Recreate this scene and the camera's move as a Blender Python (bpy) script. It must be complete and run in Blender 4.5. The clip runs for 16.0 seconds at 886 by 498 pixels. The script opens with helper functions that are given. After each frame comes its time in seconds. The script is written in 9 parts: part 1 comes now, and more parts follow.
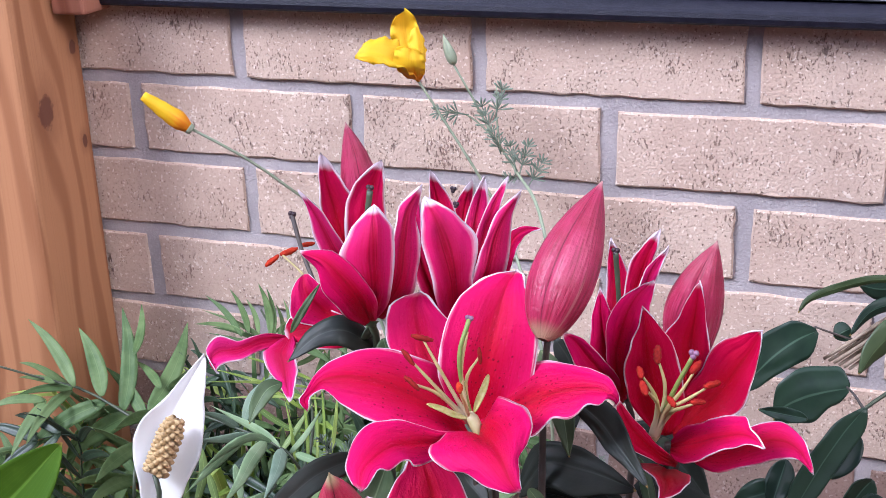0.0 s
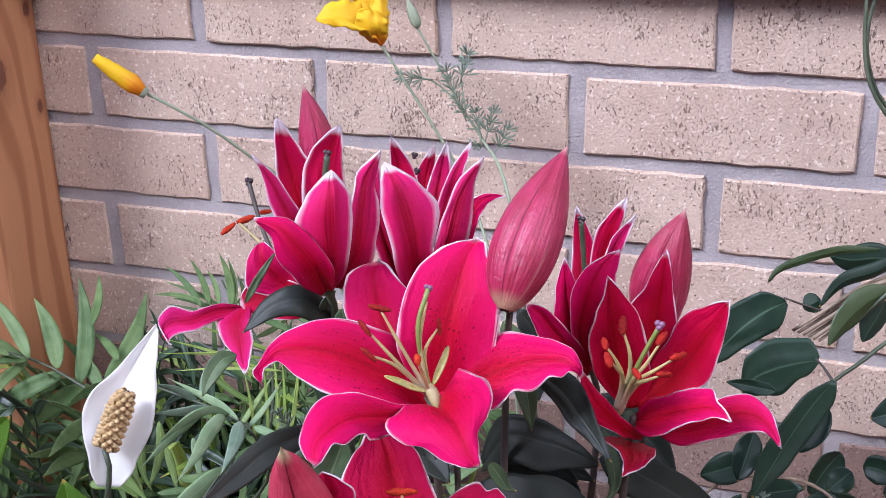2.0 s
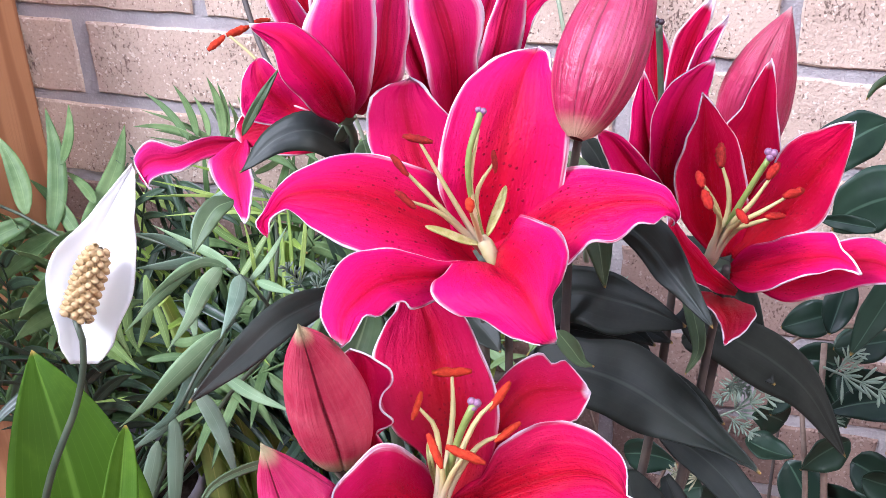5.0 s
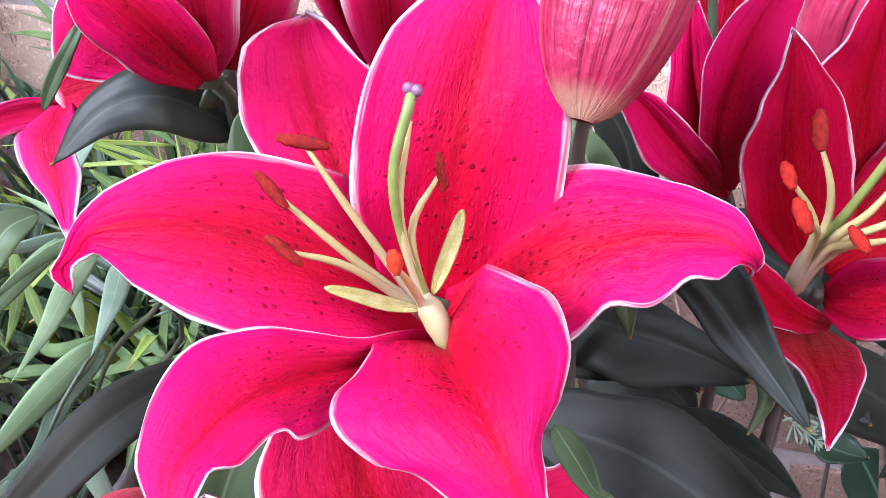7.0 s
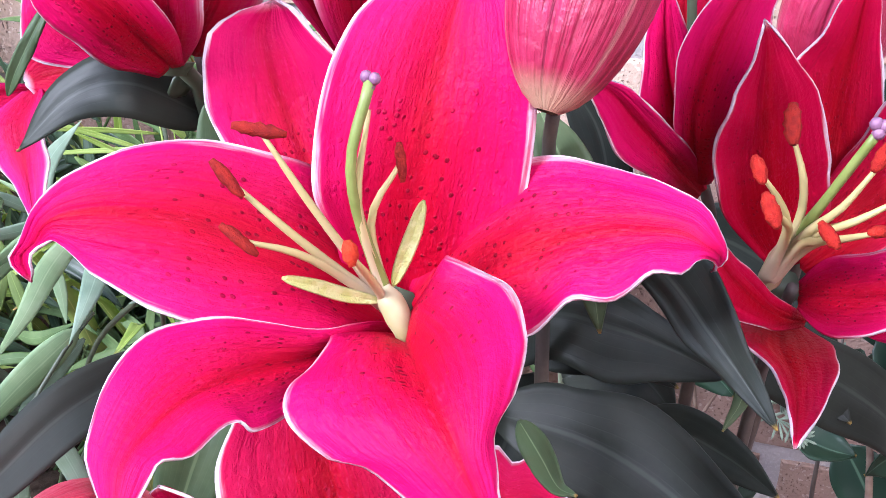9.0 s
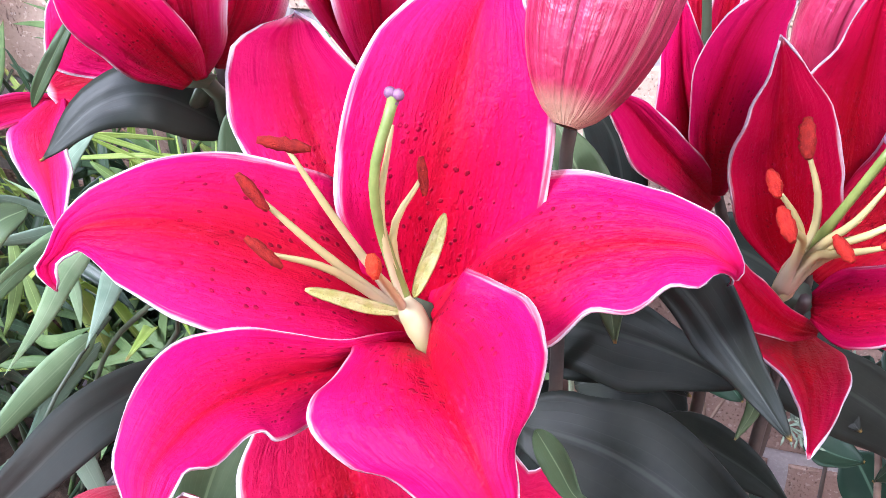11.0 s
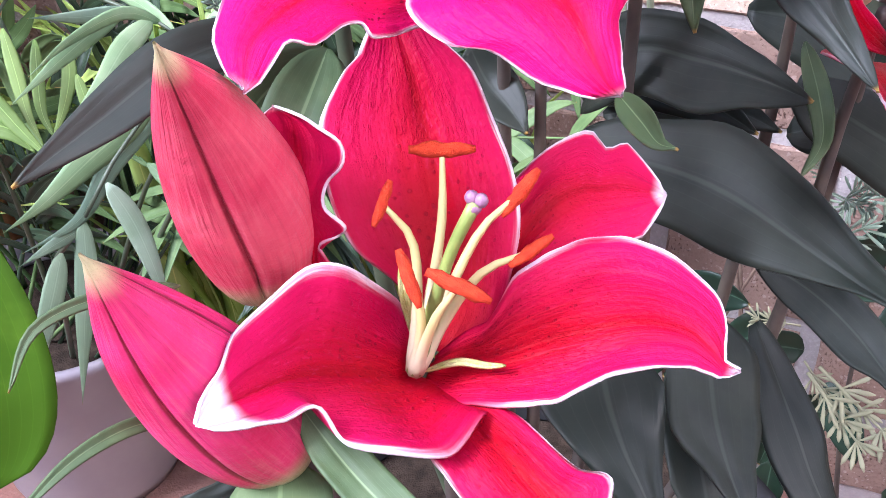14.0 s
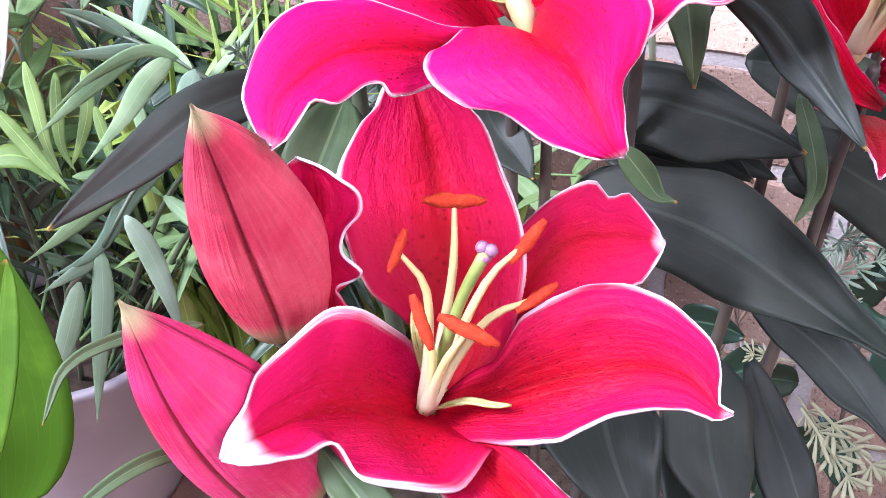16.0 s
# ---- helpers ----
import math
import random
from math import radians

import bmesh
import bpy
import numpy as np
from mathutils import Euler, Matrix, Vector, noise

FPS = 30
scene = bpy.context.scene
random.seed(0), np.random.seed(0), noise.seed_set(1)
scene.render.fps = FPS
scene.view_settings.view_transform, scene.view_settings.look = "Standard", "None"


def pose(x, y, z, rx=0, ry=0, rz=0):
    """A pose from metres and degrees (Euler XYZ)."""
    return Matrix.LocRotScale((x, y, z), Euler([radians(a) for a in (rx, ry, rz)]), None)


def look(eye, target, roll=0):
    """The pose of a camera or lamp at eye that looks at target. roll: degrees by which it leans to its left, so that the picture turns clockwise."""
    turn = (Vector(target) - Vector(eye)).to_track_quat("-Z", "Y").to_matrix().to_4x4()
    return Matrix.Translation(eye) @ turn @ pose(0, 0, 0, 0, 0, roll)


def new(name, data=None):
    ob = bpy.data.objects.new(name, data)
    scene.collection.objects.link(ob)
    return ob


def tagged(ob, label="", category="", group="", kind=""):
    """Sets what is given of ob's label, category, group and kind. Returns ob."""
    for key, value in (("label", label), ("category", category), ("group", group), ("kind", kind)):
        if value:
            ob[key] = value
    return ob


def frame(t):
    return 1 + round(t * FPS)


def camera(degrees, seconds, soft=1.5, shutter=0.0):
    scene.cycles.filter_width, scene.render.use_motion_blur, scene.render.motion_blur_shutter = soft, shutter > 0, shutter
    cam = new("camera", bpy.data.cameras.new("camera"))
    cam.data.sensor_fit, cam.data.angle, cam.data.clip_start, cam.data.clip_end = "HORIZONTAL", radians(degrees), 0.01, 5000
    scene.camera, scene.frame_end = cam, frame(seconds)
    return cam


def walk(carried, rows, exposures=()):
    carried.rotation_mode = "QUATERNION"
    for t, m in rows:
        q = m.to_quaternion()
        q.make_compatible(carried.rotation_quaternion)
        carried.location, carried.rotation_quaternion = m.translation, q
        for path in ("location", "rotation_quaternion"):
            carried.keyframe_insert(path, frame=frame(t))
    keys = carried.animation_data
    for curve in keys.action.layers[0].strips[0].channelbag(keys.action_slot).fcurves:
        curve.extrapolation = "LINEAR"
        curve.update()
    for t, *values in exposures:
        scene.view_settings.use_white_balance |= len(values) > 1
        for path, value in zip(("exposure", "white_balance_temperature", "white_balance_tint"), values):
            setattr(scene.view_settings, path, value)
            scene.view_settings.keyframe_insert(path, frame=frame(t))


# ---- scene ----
cam = camera(40.0, 16.0, soft=0.2)
PATH = [
    (0, (0.3062, -0.9638, 0.9405), (-0.3191, 0.7997, 0.2308), -1.66),
    (0.5, (0.3076, -0.9558, 0.9393), (-0.2992, 0.8167, 0.2370), -1.17),
    (1, (0.3103, -0.9489, 0.9358), (-0.2813, 0.8265, 0.2295), -1.05),
    (1.5, (0.3069, -0.9448, 0.9319), (-0.2793, 0.8213, 0.1969), -0.71),
    (2, (0.3074, -0.9424, 0.9296), (-0.2734, 0.8185, 0.1773), -1.06),
    (2.5, (0.3080, -0.9370, 0.9290), (-0.2280, 0.8280, 0.1560), -1.50),
    (3, (0.3043, -0.9348, 0.9200), (-0.2155, 0.8300, 0.1359), -1.72),
    (3.5, (0.2958, -0.9291, 0.9072), (-0.2368, 0.8109, 0.0807), -1.78),
    (4, (0.2852, -0.9120, 0.8926), (-0.2600, 0.7874, -0.0087), -2.05),
    (4.5, (0.2760, -0.8839, 0.8871), (-0.2707, 0.8001, -0.0437), -2.31),
    (4.7, (0.2615, -0.8621, 0.8811), (-0.2761, 0.8061, -0.0825), -1.79),
    (6.8, (0.1960, -0.6259, 0.8130), (-0.3290, 0.8841, -0.3805), -3.44),
    (7, (0.2000, -0.6174, 0.8101), (-0.3165, 0.8788, -0.4030), -3.83),
    (7.5, (0.2086, -0.6144, 0.8066), (-0.3065, 0.8763, -0.4116), -3.96),
    (8, (0.2096, -0.6139, 0.8086), (-0.3101, 0.8766, -0.4075), -3.69),
    (10.5, (0.2100, -0.6079, 0.8039), (-0.3182, 0.8688, -0.4286), -3.47),
    (11, (0.2068, -0.6138, 0.8124), (-0.3263, 0.8679, -0.4103), -3.38),
    (11.5, (0.1994, -0.6184, 0.8106), (-0.3169, 0.8554, -0.4316), -2.43),
    (12, (0.1984, -0.6237, 0.8021), (-0.3350, 0.8333, -0.4542), -2.49),
    (12.5, (0.1984, -0.6314, 0.7773), (-0.3459, 0.8237, -0.4797), -2.76),
    (13, (0.2001, -0.6458, 0.7600), (-0.3424, 0.8214, -0.4802), -2.33),
    (13.5, (0.2038, -0.6652, 0.7461), (-0.3491, 0.7916, -0.5053), -1.61),
    (14, (0.2033, -0.6743, 0.7424), (-0.3422, 0.7963, -0.4947), -1.65),
    (14.5, (0.2071, -0.6859, 0.7383), (-0.3300, 0.7883, -0.4987), -1.27),
    (15, (0.2078, -0.6906, 0.7496), (-0.3226, 0.8039, -0.4655), -0.35),
    (15.5, (0.2066, -0.6907, 0.7541), (-0.3432, 0.7913, -0.4678), -0.78),
    (16, (0.2039, -0.6846, 0.7588), (-0.3464, 0.8051, -0.4530), -0.78),
]
walk(cam, [(t, look(eye, target, roll)) for t, eye, target, roll in PATH],
     [(0.0, 1.15, 5400, 21), (0.6, 1.0, 5400, 21), (3.0, 1.05, 5400, 21), (4.0, 1.28, 5400, 21), (4.7, 1.5, 5400, 21), (7.0, 1.72, 5400, 21), (12.5, 2.0, 5400, 21), (15.0, 2.15, 5400, 21), (16.0, 2.15, 5400, 21)])

# ---- world and light ----
SUN_AZ, SUN_EL = -49.0, 42.0
world = bpy.data.worlds.new("sky")
scene.world = world
world.use_nodes = True
wn = world.node_tree.nodes
sky = wn.new("ShaderNodeTexSky")
sky.sky_type, sky.sun_disc = "NISHITA", False
sky.sun_elevation, sky.sun_rotation = radians(SUN_EL), radians(180 + SUN_AZ)
sky.air_density, sky.dust_density, sky.ozone_density = 1.0, 3.0, 1.0
world.node_tree.links.new(sky.outputs[0], wn["Background"].inputs[0])
wn["Background"].inputs[1].default_value = 0.13

lamp = bpy.data.lights.new("sun", "SUN")
lamp.energy, lamp.angle, lamp.color = 2.4, radians(22), (1.0, 0.97, 0.93)
sun = new("sun", lamp)
sun.matrix_world = look((math.sin(radians(SUN_AZ)) * math.cos(radians(SUN_EL)) * 6, -math.cos(radians(SUN_AZ)) * math.cos(radians(SUN_EL)) * 6, math.sin(radians(SUN_EL)) * 6), (0, 0, 0))


# ---- node helpers ----
class Nodes:
    def __init__(self, name):
        self.mat = bpy.data.materials.new(name)
        self.mat.use_nodes = True
        self.t = self.mat.node_tree
        self.b = self.t.nodes["Principled BSDF"]

    def add(self, kind, **ins):
        n = self.t.nodes.new("ShaderNode" + kind)
        for k, v in ins.items():
            self.put(n, k, v)
        return n

    def put(self, n, k, v):
        key = int(k[1:]) if k[0] == "i" and k[1:].isdigit() else k.replace("_", " ")
        sock = n.inputs[key]
        if isinstance(v, bpy.types.NodeSocket):
            self.t.links.new(v, sock)
        else:
            sock.default_value = v

    def math(self, op, a, b=0.0, c=0.0, clamp=False):
        n = self.add("Math", i0=a, i1=b, i2=c)
        n.operation, n.use_clamp = op, clamp
        return n.outputs[0]

    def mix(self, f, a, b, mode="MIX"):
        n = self.t.nodes.new("ShaderNodeMix")
        n.data_type, n.blend_type = "RGBA", mode
        for i, v in ((0, f), (6, a), (7, b)):
            if isinstance(v, bpy.types.NodeSocket):
                self.t.links.new(v, n.inputs[i])
            else:
                n.inputs[i].default_value = v if i == 0 else (*v, 1)
        return n.outputs[2]

    def step(self, x, lo, hi):
        n = self.add("MapRange", i0=x, i1=lo, i2=hi, i3=0.0, i4=1.0)
        n.interpolation_type = "SMOOTHSTEP"
        return n.outputs[0]

    def coords(self, scale=(1, 1, 1), kind="Object"):
        c = self.add("TexCoord").outputs[kind]
        m = self.add("Mapping", Vector=c)
        m.inputs["Scale"].default_value = scale
        return m.outputs[0]

    def noise(self, vec, scale, detail=4.0, rough=0.55):
        return self.add("TexNoise", Vector=vec, Scale=scale, Detail=detail, Roughness=rough).outputs[0]

    def bump(self, h, strength=0.3, dist=0.002):
        self.put(self.b, "Normal", self.add("Bump", Height=h, Strength=strength, Distance=dist).outputs[0])

    def done(self, colour, rough=0.6, spec=0.5, translucent=0.0, tcol=None):
        self.put(self.b, "Base_Color", colour if isinstance(colour, bpy.types.NodeSocket) else (*colour, 1))
        self.put(self.b, "Roughness", rough)
        self.put(self.b, "Specular_IOR_Level", spec)
        if translucent:
            tr = self.add("BsdfTranslucent")
            self.put(tr, "Color", tcol if tcol is not None else (colour if isinstance(colour, bpy.types.NodeSocket) else (*colour, 1)))
            mx = self.add("MixShader", i0=translucent, i1=self.b.outputs[0], i2=tr.outputs[0])
            self.t.links.new(mx.outputs[0], self.t.nodes["Material Output"].inputs[0])
        return self.mat


# ---- materials ----
def brick_material(name="brick", tone=(1.0, 1.0, 1.0)):
    n = Nodes(name)
    rnd = n.add("ObjectInfo").outputs["Random"]
    vec = n.add("VectorMath", i0=n.coords(), i1=n.math("MULTIPLY", rnd, 37.0)).outputs[0]
    m = n.add("Mapping", Vector=vec)
    m.inputs["Scale"].default_value = (1.0, 1.0, 0.50)
    drag = n.noise(m.outputs[0], 640.0, 2.0, 0.55)
    grit = n.noise(vec, 420.0, 2.0)
    mask = n.noise(vec, 33.0, 2.0)
    pits = n.step(n.math("ADD", drag, n.math("MULTIPLY_ADD", mask, 0.5, -0.25)), 0.64, 0.74)
    pocks = n.step(n.add("TexVoronoi", Vector=vec, Scale=230.0).outputs["Distance"], 0.22, 0.12)
    pocks = n.math("MULTIPLY", pocks, n.step(grit, 0.5, 0.6))
    blot = n.noise(vec, 14.0, 4.0)
    c = n.mix(n.step(blot, 0.35, 0.7), (0.61, 0.475, 0.37), (0.51, 0.38, 0.292))
    c = n.mix(n.math("MULTIPLY", rnd, 0.4), c, (0.57, 0.43, 0.335))
    c = n.mix(n.math("MULTIPLY", n.step(grit, 0.45, 0.75), 0.4), c, (0.38, 0.26, 0.20))
    light = n.step(n.noise(vec, 300.0, 1.0), 0.63, 0.68)
    c = n.mix(n.math("MULTIPLY", light, 0.6), c, (0.84, 0.74, 0.63))
    c = n.mix(n.math("MULTIPLY", n.math("MAXIMUM", pits, pocks), 0.62), c, (0.19, 0.105, 0.08))
    m2 = n.add("Mapping", Vector=vec)
    m2.inputs["Scale"].default_value = (1.0, 1.0, 0.30)
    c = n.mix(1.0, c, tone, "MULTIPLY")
    gash = n.math("MULTIPLY", n.step(n.noise(m2.outputs[0], 230.0, 3.0), 0.66, 0.70), n.step(mask, 0.5, 0.62))
    c = n.mix(n.math("MULTIPLY", gash, 0.75), c, (0.11, 0.06, 0.05))
    pits = n.math("MAXIMUM", pits, gash)
    h = n.math("SUBTRACT", n.math("MULTIPLY", grit, 0.4), n.math("MAXIMUM", pits, pocks))
    n.bump(h, 0.9, 0.003)
    return n.done(c, 0.92, 0.2)


def mortar_material():
    n = Nodes("mortar")
    v = n.coords()
    a, b = n.noise(v, 25.0), n.noise(v, 420.0, 3.0)
    c = n.mix(n.step(a, 0.3, 0.7), (0.42, 0.385, 0.375), (0.34, 0.31, 0.305))
    c = n.mix(n.math("MULTIPLY", n.step(b, 0.5, 0.75), 0.5), c, (0.52, 0.48, 0.46))
    n.bump(b, 0.7, 0.002)
    return n.done(c, 0.95, 0.2)


def timber_material(name, light, dark, knots=()):
    n = Nodes(name)
    v = n.coords((1, 1, 0.045))
    warp = n.noise(n.coords((1, 1, 0.25)), 9.0, 2.0)
    ring = n.add("TexWave", Vector=n.add("VectorMath", i0=v, i1=n.math("MULTIPLY", warp, 0.035)).outputs[0], Scale=17.0, Distortion=3.5, Detail=2.0, Detail_Scale=1.2)
    ring.bands_direction = "DIAGONAL"
    g = n.noise(n.coords((1, 1, 0.02)), 420.0, 3.0)
    c = n.mix(n.step(ring.outputs[1], 0.45, 0.95), light, dark)
    c = n.mix(n.math("MULTIPLY", n.step(g, 0.5, 0.8), 0.3), c, (0.30, 0.13, 0.05))
    wob = 9.0
    for at, size in knots:
        d = n.add("VectorMath", i0=n.coords((1, 1, 0.6)), i1=(at[0], at[1], at[2] * 0.6))
        d.operation = "DISTANCE"
        wob = n.math("MINIMUM", wob, n.math("DIVIDE", d.outputs["Value"], 0.011 * size))
    wob = n.math("ADD", wob, n.math("MULTIPLY_ADD", n.noise(n.coords(), 130.0, 3.0), 0.9, -0.45))
    eye = n.math("MULTIPLY", n.step(wob, 1.0, 0.7), 1.0)
    halo = n.math("MULTIPLY", n.step(wob, 2.6, 0.8), 1.0)
    c = n.mix(n.math("MULTIPLY", halo, 0.4), c, (0.22, 0.085, 0.04))
    c = n.mix(n.math("MULTIPLY", eye, 0.8), c, (0.12, 0.045, 0.03))
    n.bump(n.math("SUBTRACT", g, eye), 0.35, 0.001)
    return n.done(c, 0.6, 0.3)


def ground_material():
    n = Nodes("red_concrete")
    v = n.coords()
    a, b = n.noise(v, 9.0), n.noise(v, 330.0, 3.0)
    c = n.mix(n.step(a, 0.3, 0.7), (0.26, 0.13, 0.10), (0.19, 0.095, 0.075))
    c = n.mix(n.math("MULTIPLY", n.step(b, 0.5, 0.8), 0.5), c, (0.33, 0.2, 0.16))
    n.bump(b, 0.5, 0.002)
    return n.done(c, 0.9, 0.2)


def petal_material(name, deep, pink, rim_w, spots=1.0, tipw=0.9, tip0=0.955, keel=0.0):
    """Petals: pale frilled margin, deep throat, fine veins along the length, raised dark dots."""
    n = Nodes(name)
    uv = n.add("TexCoord").outputs["UV"]
    s = n.add("SeparateXYZ", Vector=uv)
    u, v = s.outputs[0], s.outputs[1]
    obj = n.coords()
    rnd = n.math("MULTIPLY", n.add("ObjectInfo").outputs["Random"], 20.0)
    e = n.math("ABSOLUTE", n.math("MULTIPLY_ADD", u, 2.0, -1.0))
    m = n.add("Mapping", Vector=uv)
    m.inputs["Scale"].default_value = (48.0, 4.5, 1.0)
    vein = n.add("TexNoise", Vector=n.add("VectorMath", i0=m.outputs[0], i1=rnd).outputs[0], Scale=1.0, Detail=3.0).outputs[0]
    cloud = n.noise(n.add("VectorMath", i0=obj, i1=rnd).outputs[0], 38.0, 3.0)
    # throat to rim
    t = n.math("ADD", n.math("MULTIPLY", e, 0.55), n.math("MULTIPLY", v, 0.55))
    t = n.math("ADD", t, n.math("MULTIPLY_ADD", cloud, 0.26, -0.13))
    t = n.math("ADD", t, n.math("MULTIPLY_ADD", vein, 0.34, -0.17))
    c = n.mix(n.step(t, 0.22, 0.92), deep, pink)
    rib = n.math("MULTIPLY", n.step(e, 0.10, 0.02), n.step(v, 0.97, 0.7))
    c = n.mix(n.math("MULTIPLY", rib, 0.55), c, tuple(0.7 * x for x in deep))
    c = n.mix(n.math("MULTIPLY", n.step(vein, 0.5, 0.75), 0.16), c, tuple(0.8 * x for x in deep))
    if keel:
        groove = n.math("ABSOLUTE", n.math("SUBTRACT", e, 0.13))
        groove = n.math("MULTIPLY", n.step(groove, 0.05, 0.015), n.step(v, 0.92, 0.6))
        c = n.mix(n.math("MULTIPLY", groove, keel * 0.75), c, tuple(0.55 * x for x in deep))
    if spots:
        vm = n.add("Mapping", Vector=uv)
        vm.inputs["Scale"].default_value = (22.0, 40.0, 1.0)
        vor = n.add("TexVoronoi", Vector=n.add("VectorMath", i0=vm.outputs[0], i1=rnd).outputs[0], Scale=1.0)
        dot = n.step(vor.outputs["Distance"], 0.30, 0.17)
        few = n.add("SeparateXYZ", Vector=vor.outputs["Color"]).outputs[0]
        dot = n.math("MULTIPLY", dot, n.step(few, 0.50, 0.56))
        area = n.math("MULTIPLY", n.step(v, 0.72, 0.45), n.step(e, 0.85, 0.6))
        dot = n.math("MULTIPLY", n.math("MULTIPLY", dot, area), spots)
        c = n.mix(n.math("MULTIPLY", dot, 0.8), c, (0.17, 0.003, 0.014))
        h = n.math("ADD", dot, n.math("MULTIPLY", vein, 0.6))
    else:
        h = n.math("MULTIPLY", vein, 0.7)
    # short raised strokes over the middle of the blade
    sm = n.add("Mapping", Vector=uv)
    sm.inputs["Scale"].default_value = (58.0, 30.0, 1.0)
    lines = n.add("TexNoise", Vector=n.add("VectorMath", i0=sm.outputs[0], i1=rnd).outputs[0], Scale=1.0, Detail=2.0).outputs[0]
    stroke = n.math("MULTIPLY", n.step(lines, 0.55, 0.64), n.math("MULTIPLY", n.step(v, 0.95, 0.6), n.step(e, 0.98, 0.75)))
    stroke = n.math("MULTIPLY", stroke, n.step(cloud, 0.36, 0.52))
    c = n.mix(n.math("MULTIPLY", stroke, 0.03), c, tuple(0.55 * x for x in deep))
    pale = n.math("MULTIPLY", n.step(lines, 0.42, 0.28), n.step(cloud, 0.35, 0.6))
    c = n.mix(n.math("MULTIPLY", pale, 0.16), c, (0.74, 0.06, 0.22))
    wm = n.add("Mapping", Vector=uv)
    wm.inputs["Scale"].default_value = (7.0, 2.2, 1.0)
    folds = n.add("TexNoise", Vector=n.add("VectorMath", i0=wm.outputs[0], i1=rnd).outputs[0], Scale=1.0, Detail=1.0).outputs[0]
    h = n.math("ADD", n.math("MULTIPLY", stroke, 0.35), n.math("ADD", h, n.math("MULTIPLY", folds, 4.0)))
    # frosted margin, wider towards the tip
    edge = n.math("ADD", e, n.math("MULTIPLY_ADD", cloud, 0.10, -0.05))
    edge = n.math("ADD", edge, n.math("MULTIPLY_ADD", vein, 0.16, -0.08))
    tip = n.math("MULTIPLY", n.step(v, 0.82, 1.0), rim_w * 4.0)
    lo = n.math("SUBTRACT", 1.0 - rim_w * 2.2, tip)
    rim = n.math("DIVIDE", n.math("SUBTRACT", edge, lo), rim_w * 2.0, clamp=True)
    rim = n.math("MULTIPLY", rim, n.step(v, 0.12, 0.4))
    rim = n.math("MAXIMUM", n.math("POWER", rim, 2.0), n.math("MULTIPLY", n.step(n.math("ADD", v, n.math("MULTIPLY_ADD", cloud, 0.16, -0.08)), tip0, tip0 + 0.065), tipw))
    c = n.mix(rim, c, (0.82, 0.72, 0.77))
    h = n.math("ADD", h, n.math("MULTIPLY", n.noise(obj, 620.0, 3.0), 0.8))
    n.bump(h, 0.65, 0.0009)
    return n.done(c, 0.5, 0.10, 0.2)


def leaf_material(name, dark, light, rough=0.45, trans=0.18, veins=9.0, spec=0.5, midrib=0.4):
    n = Nodes(name)
    uv = n.add("TexCoord").outputs["UV"]
    s = n.add("SeparateXYZ", Vector=uv)
    u, v = s.outputs[0], s.outputs[1]
    rnd = n.add("ObjectInfo").outputs["Random"]
    e = n.math("ABSOLUTE", n.math("MULTIPLY_ADD", u, 2.0, -1.0))
    line = n.math("ABSOLUTE", n.math("SINE", n.math("MULTIPLY", u, veins * 3.1416)))
    cloud = n.noise(n.coords(), 45.0, 4.0)
    c = n.mix(n.step(n.math("ADD", cloud, n.math("MULTIPLY_ADD", rnd, 0.4, -0.2)), 0.3, 0.75), dark, light)
    vein = n.step(line, 0.22, 0.05)
    c = n.mix(n.math("MULTIPLY", vein, 0.07), c, tuple(min(1, 1.9 * x + 0.01) for x in light))
    mid = n.step(e, 0.07, 0.02)
    c = n.mix(n.math("MULTIPLY", mid, midrib), c, tuple(min(1, 2.2 * x + 0.03) for x in light))
    c = n.mix(n.step(v, 0.975, 1.0), c, (0.38, 0.24, 0.06))
    n.bump(n.math("ADD", n.math("MULTIPLY", vein, -0.05), n.math("MULTIPLY", cloud, 0.7)), 0.3, 0.001)
    return n.done(c, rough, spec, trans)


def plain(name, a, b, rough=0.5, scale=60.0, bump=0.2, spec=0.5, trans=0.0):
    n = Nodes(name)
    v = n.coords()
    k = n.noise(v, scale, 4.0)
    c = n.mix(n.step(k, 0.3, 0.7), a, b)
    n.bump(n.noise(v, scale * 6, 3.0), bump, 0.001)
    return n.done(c, rough, spec, trans)


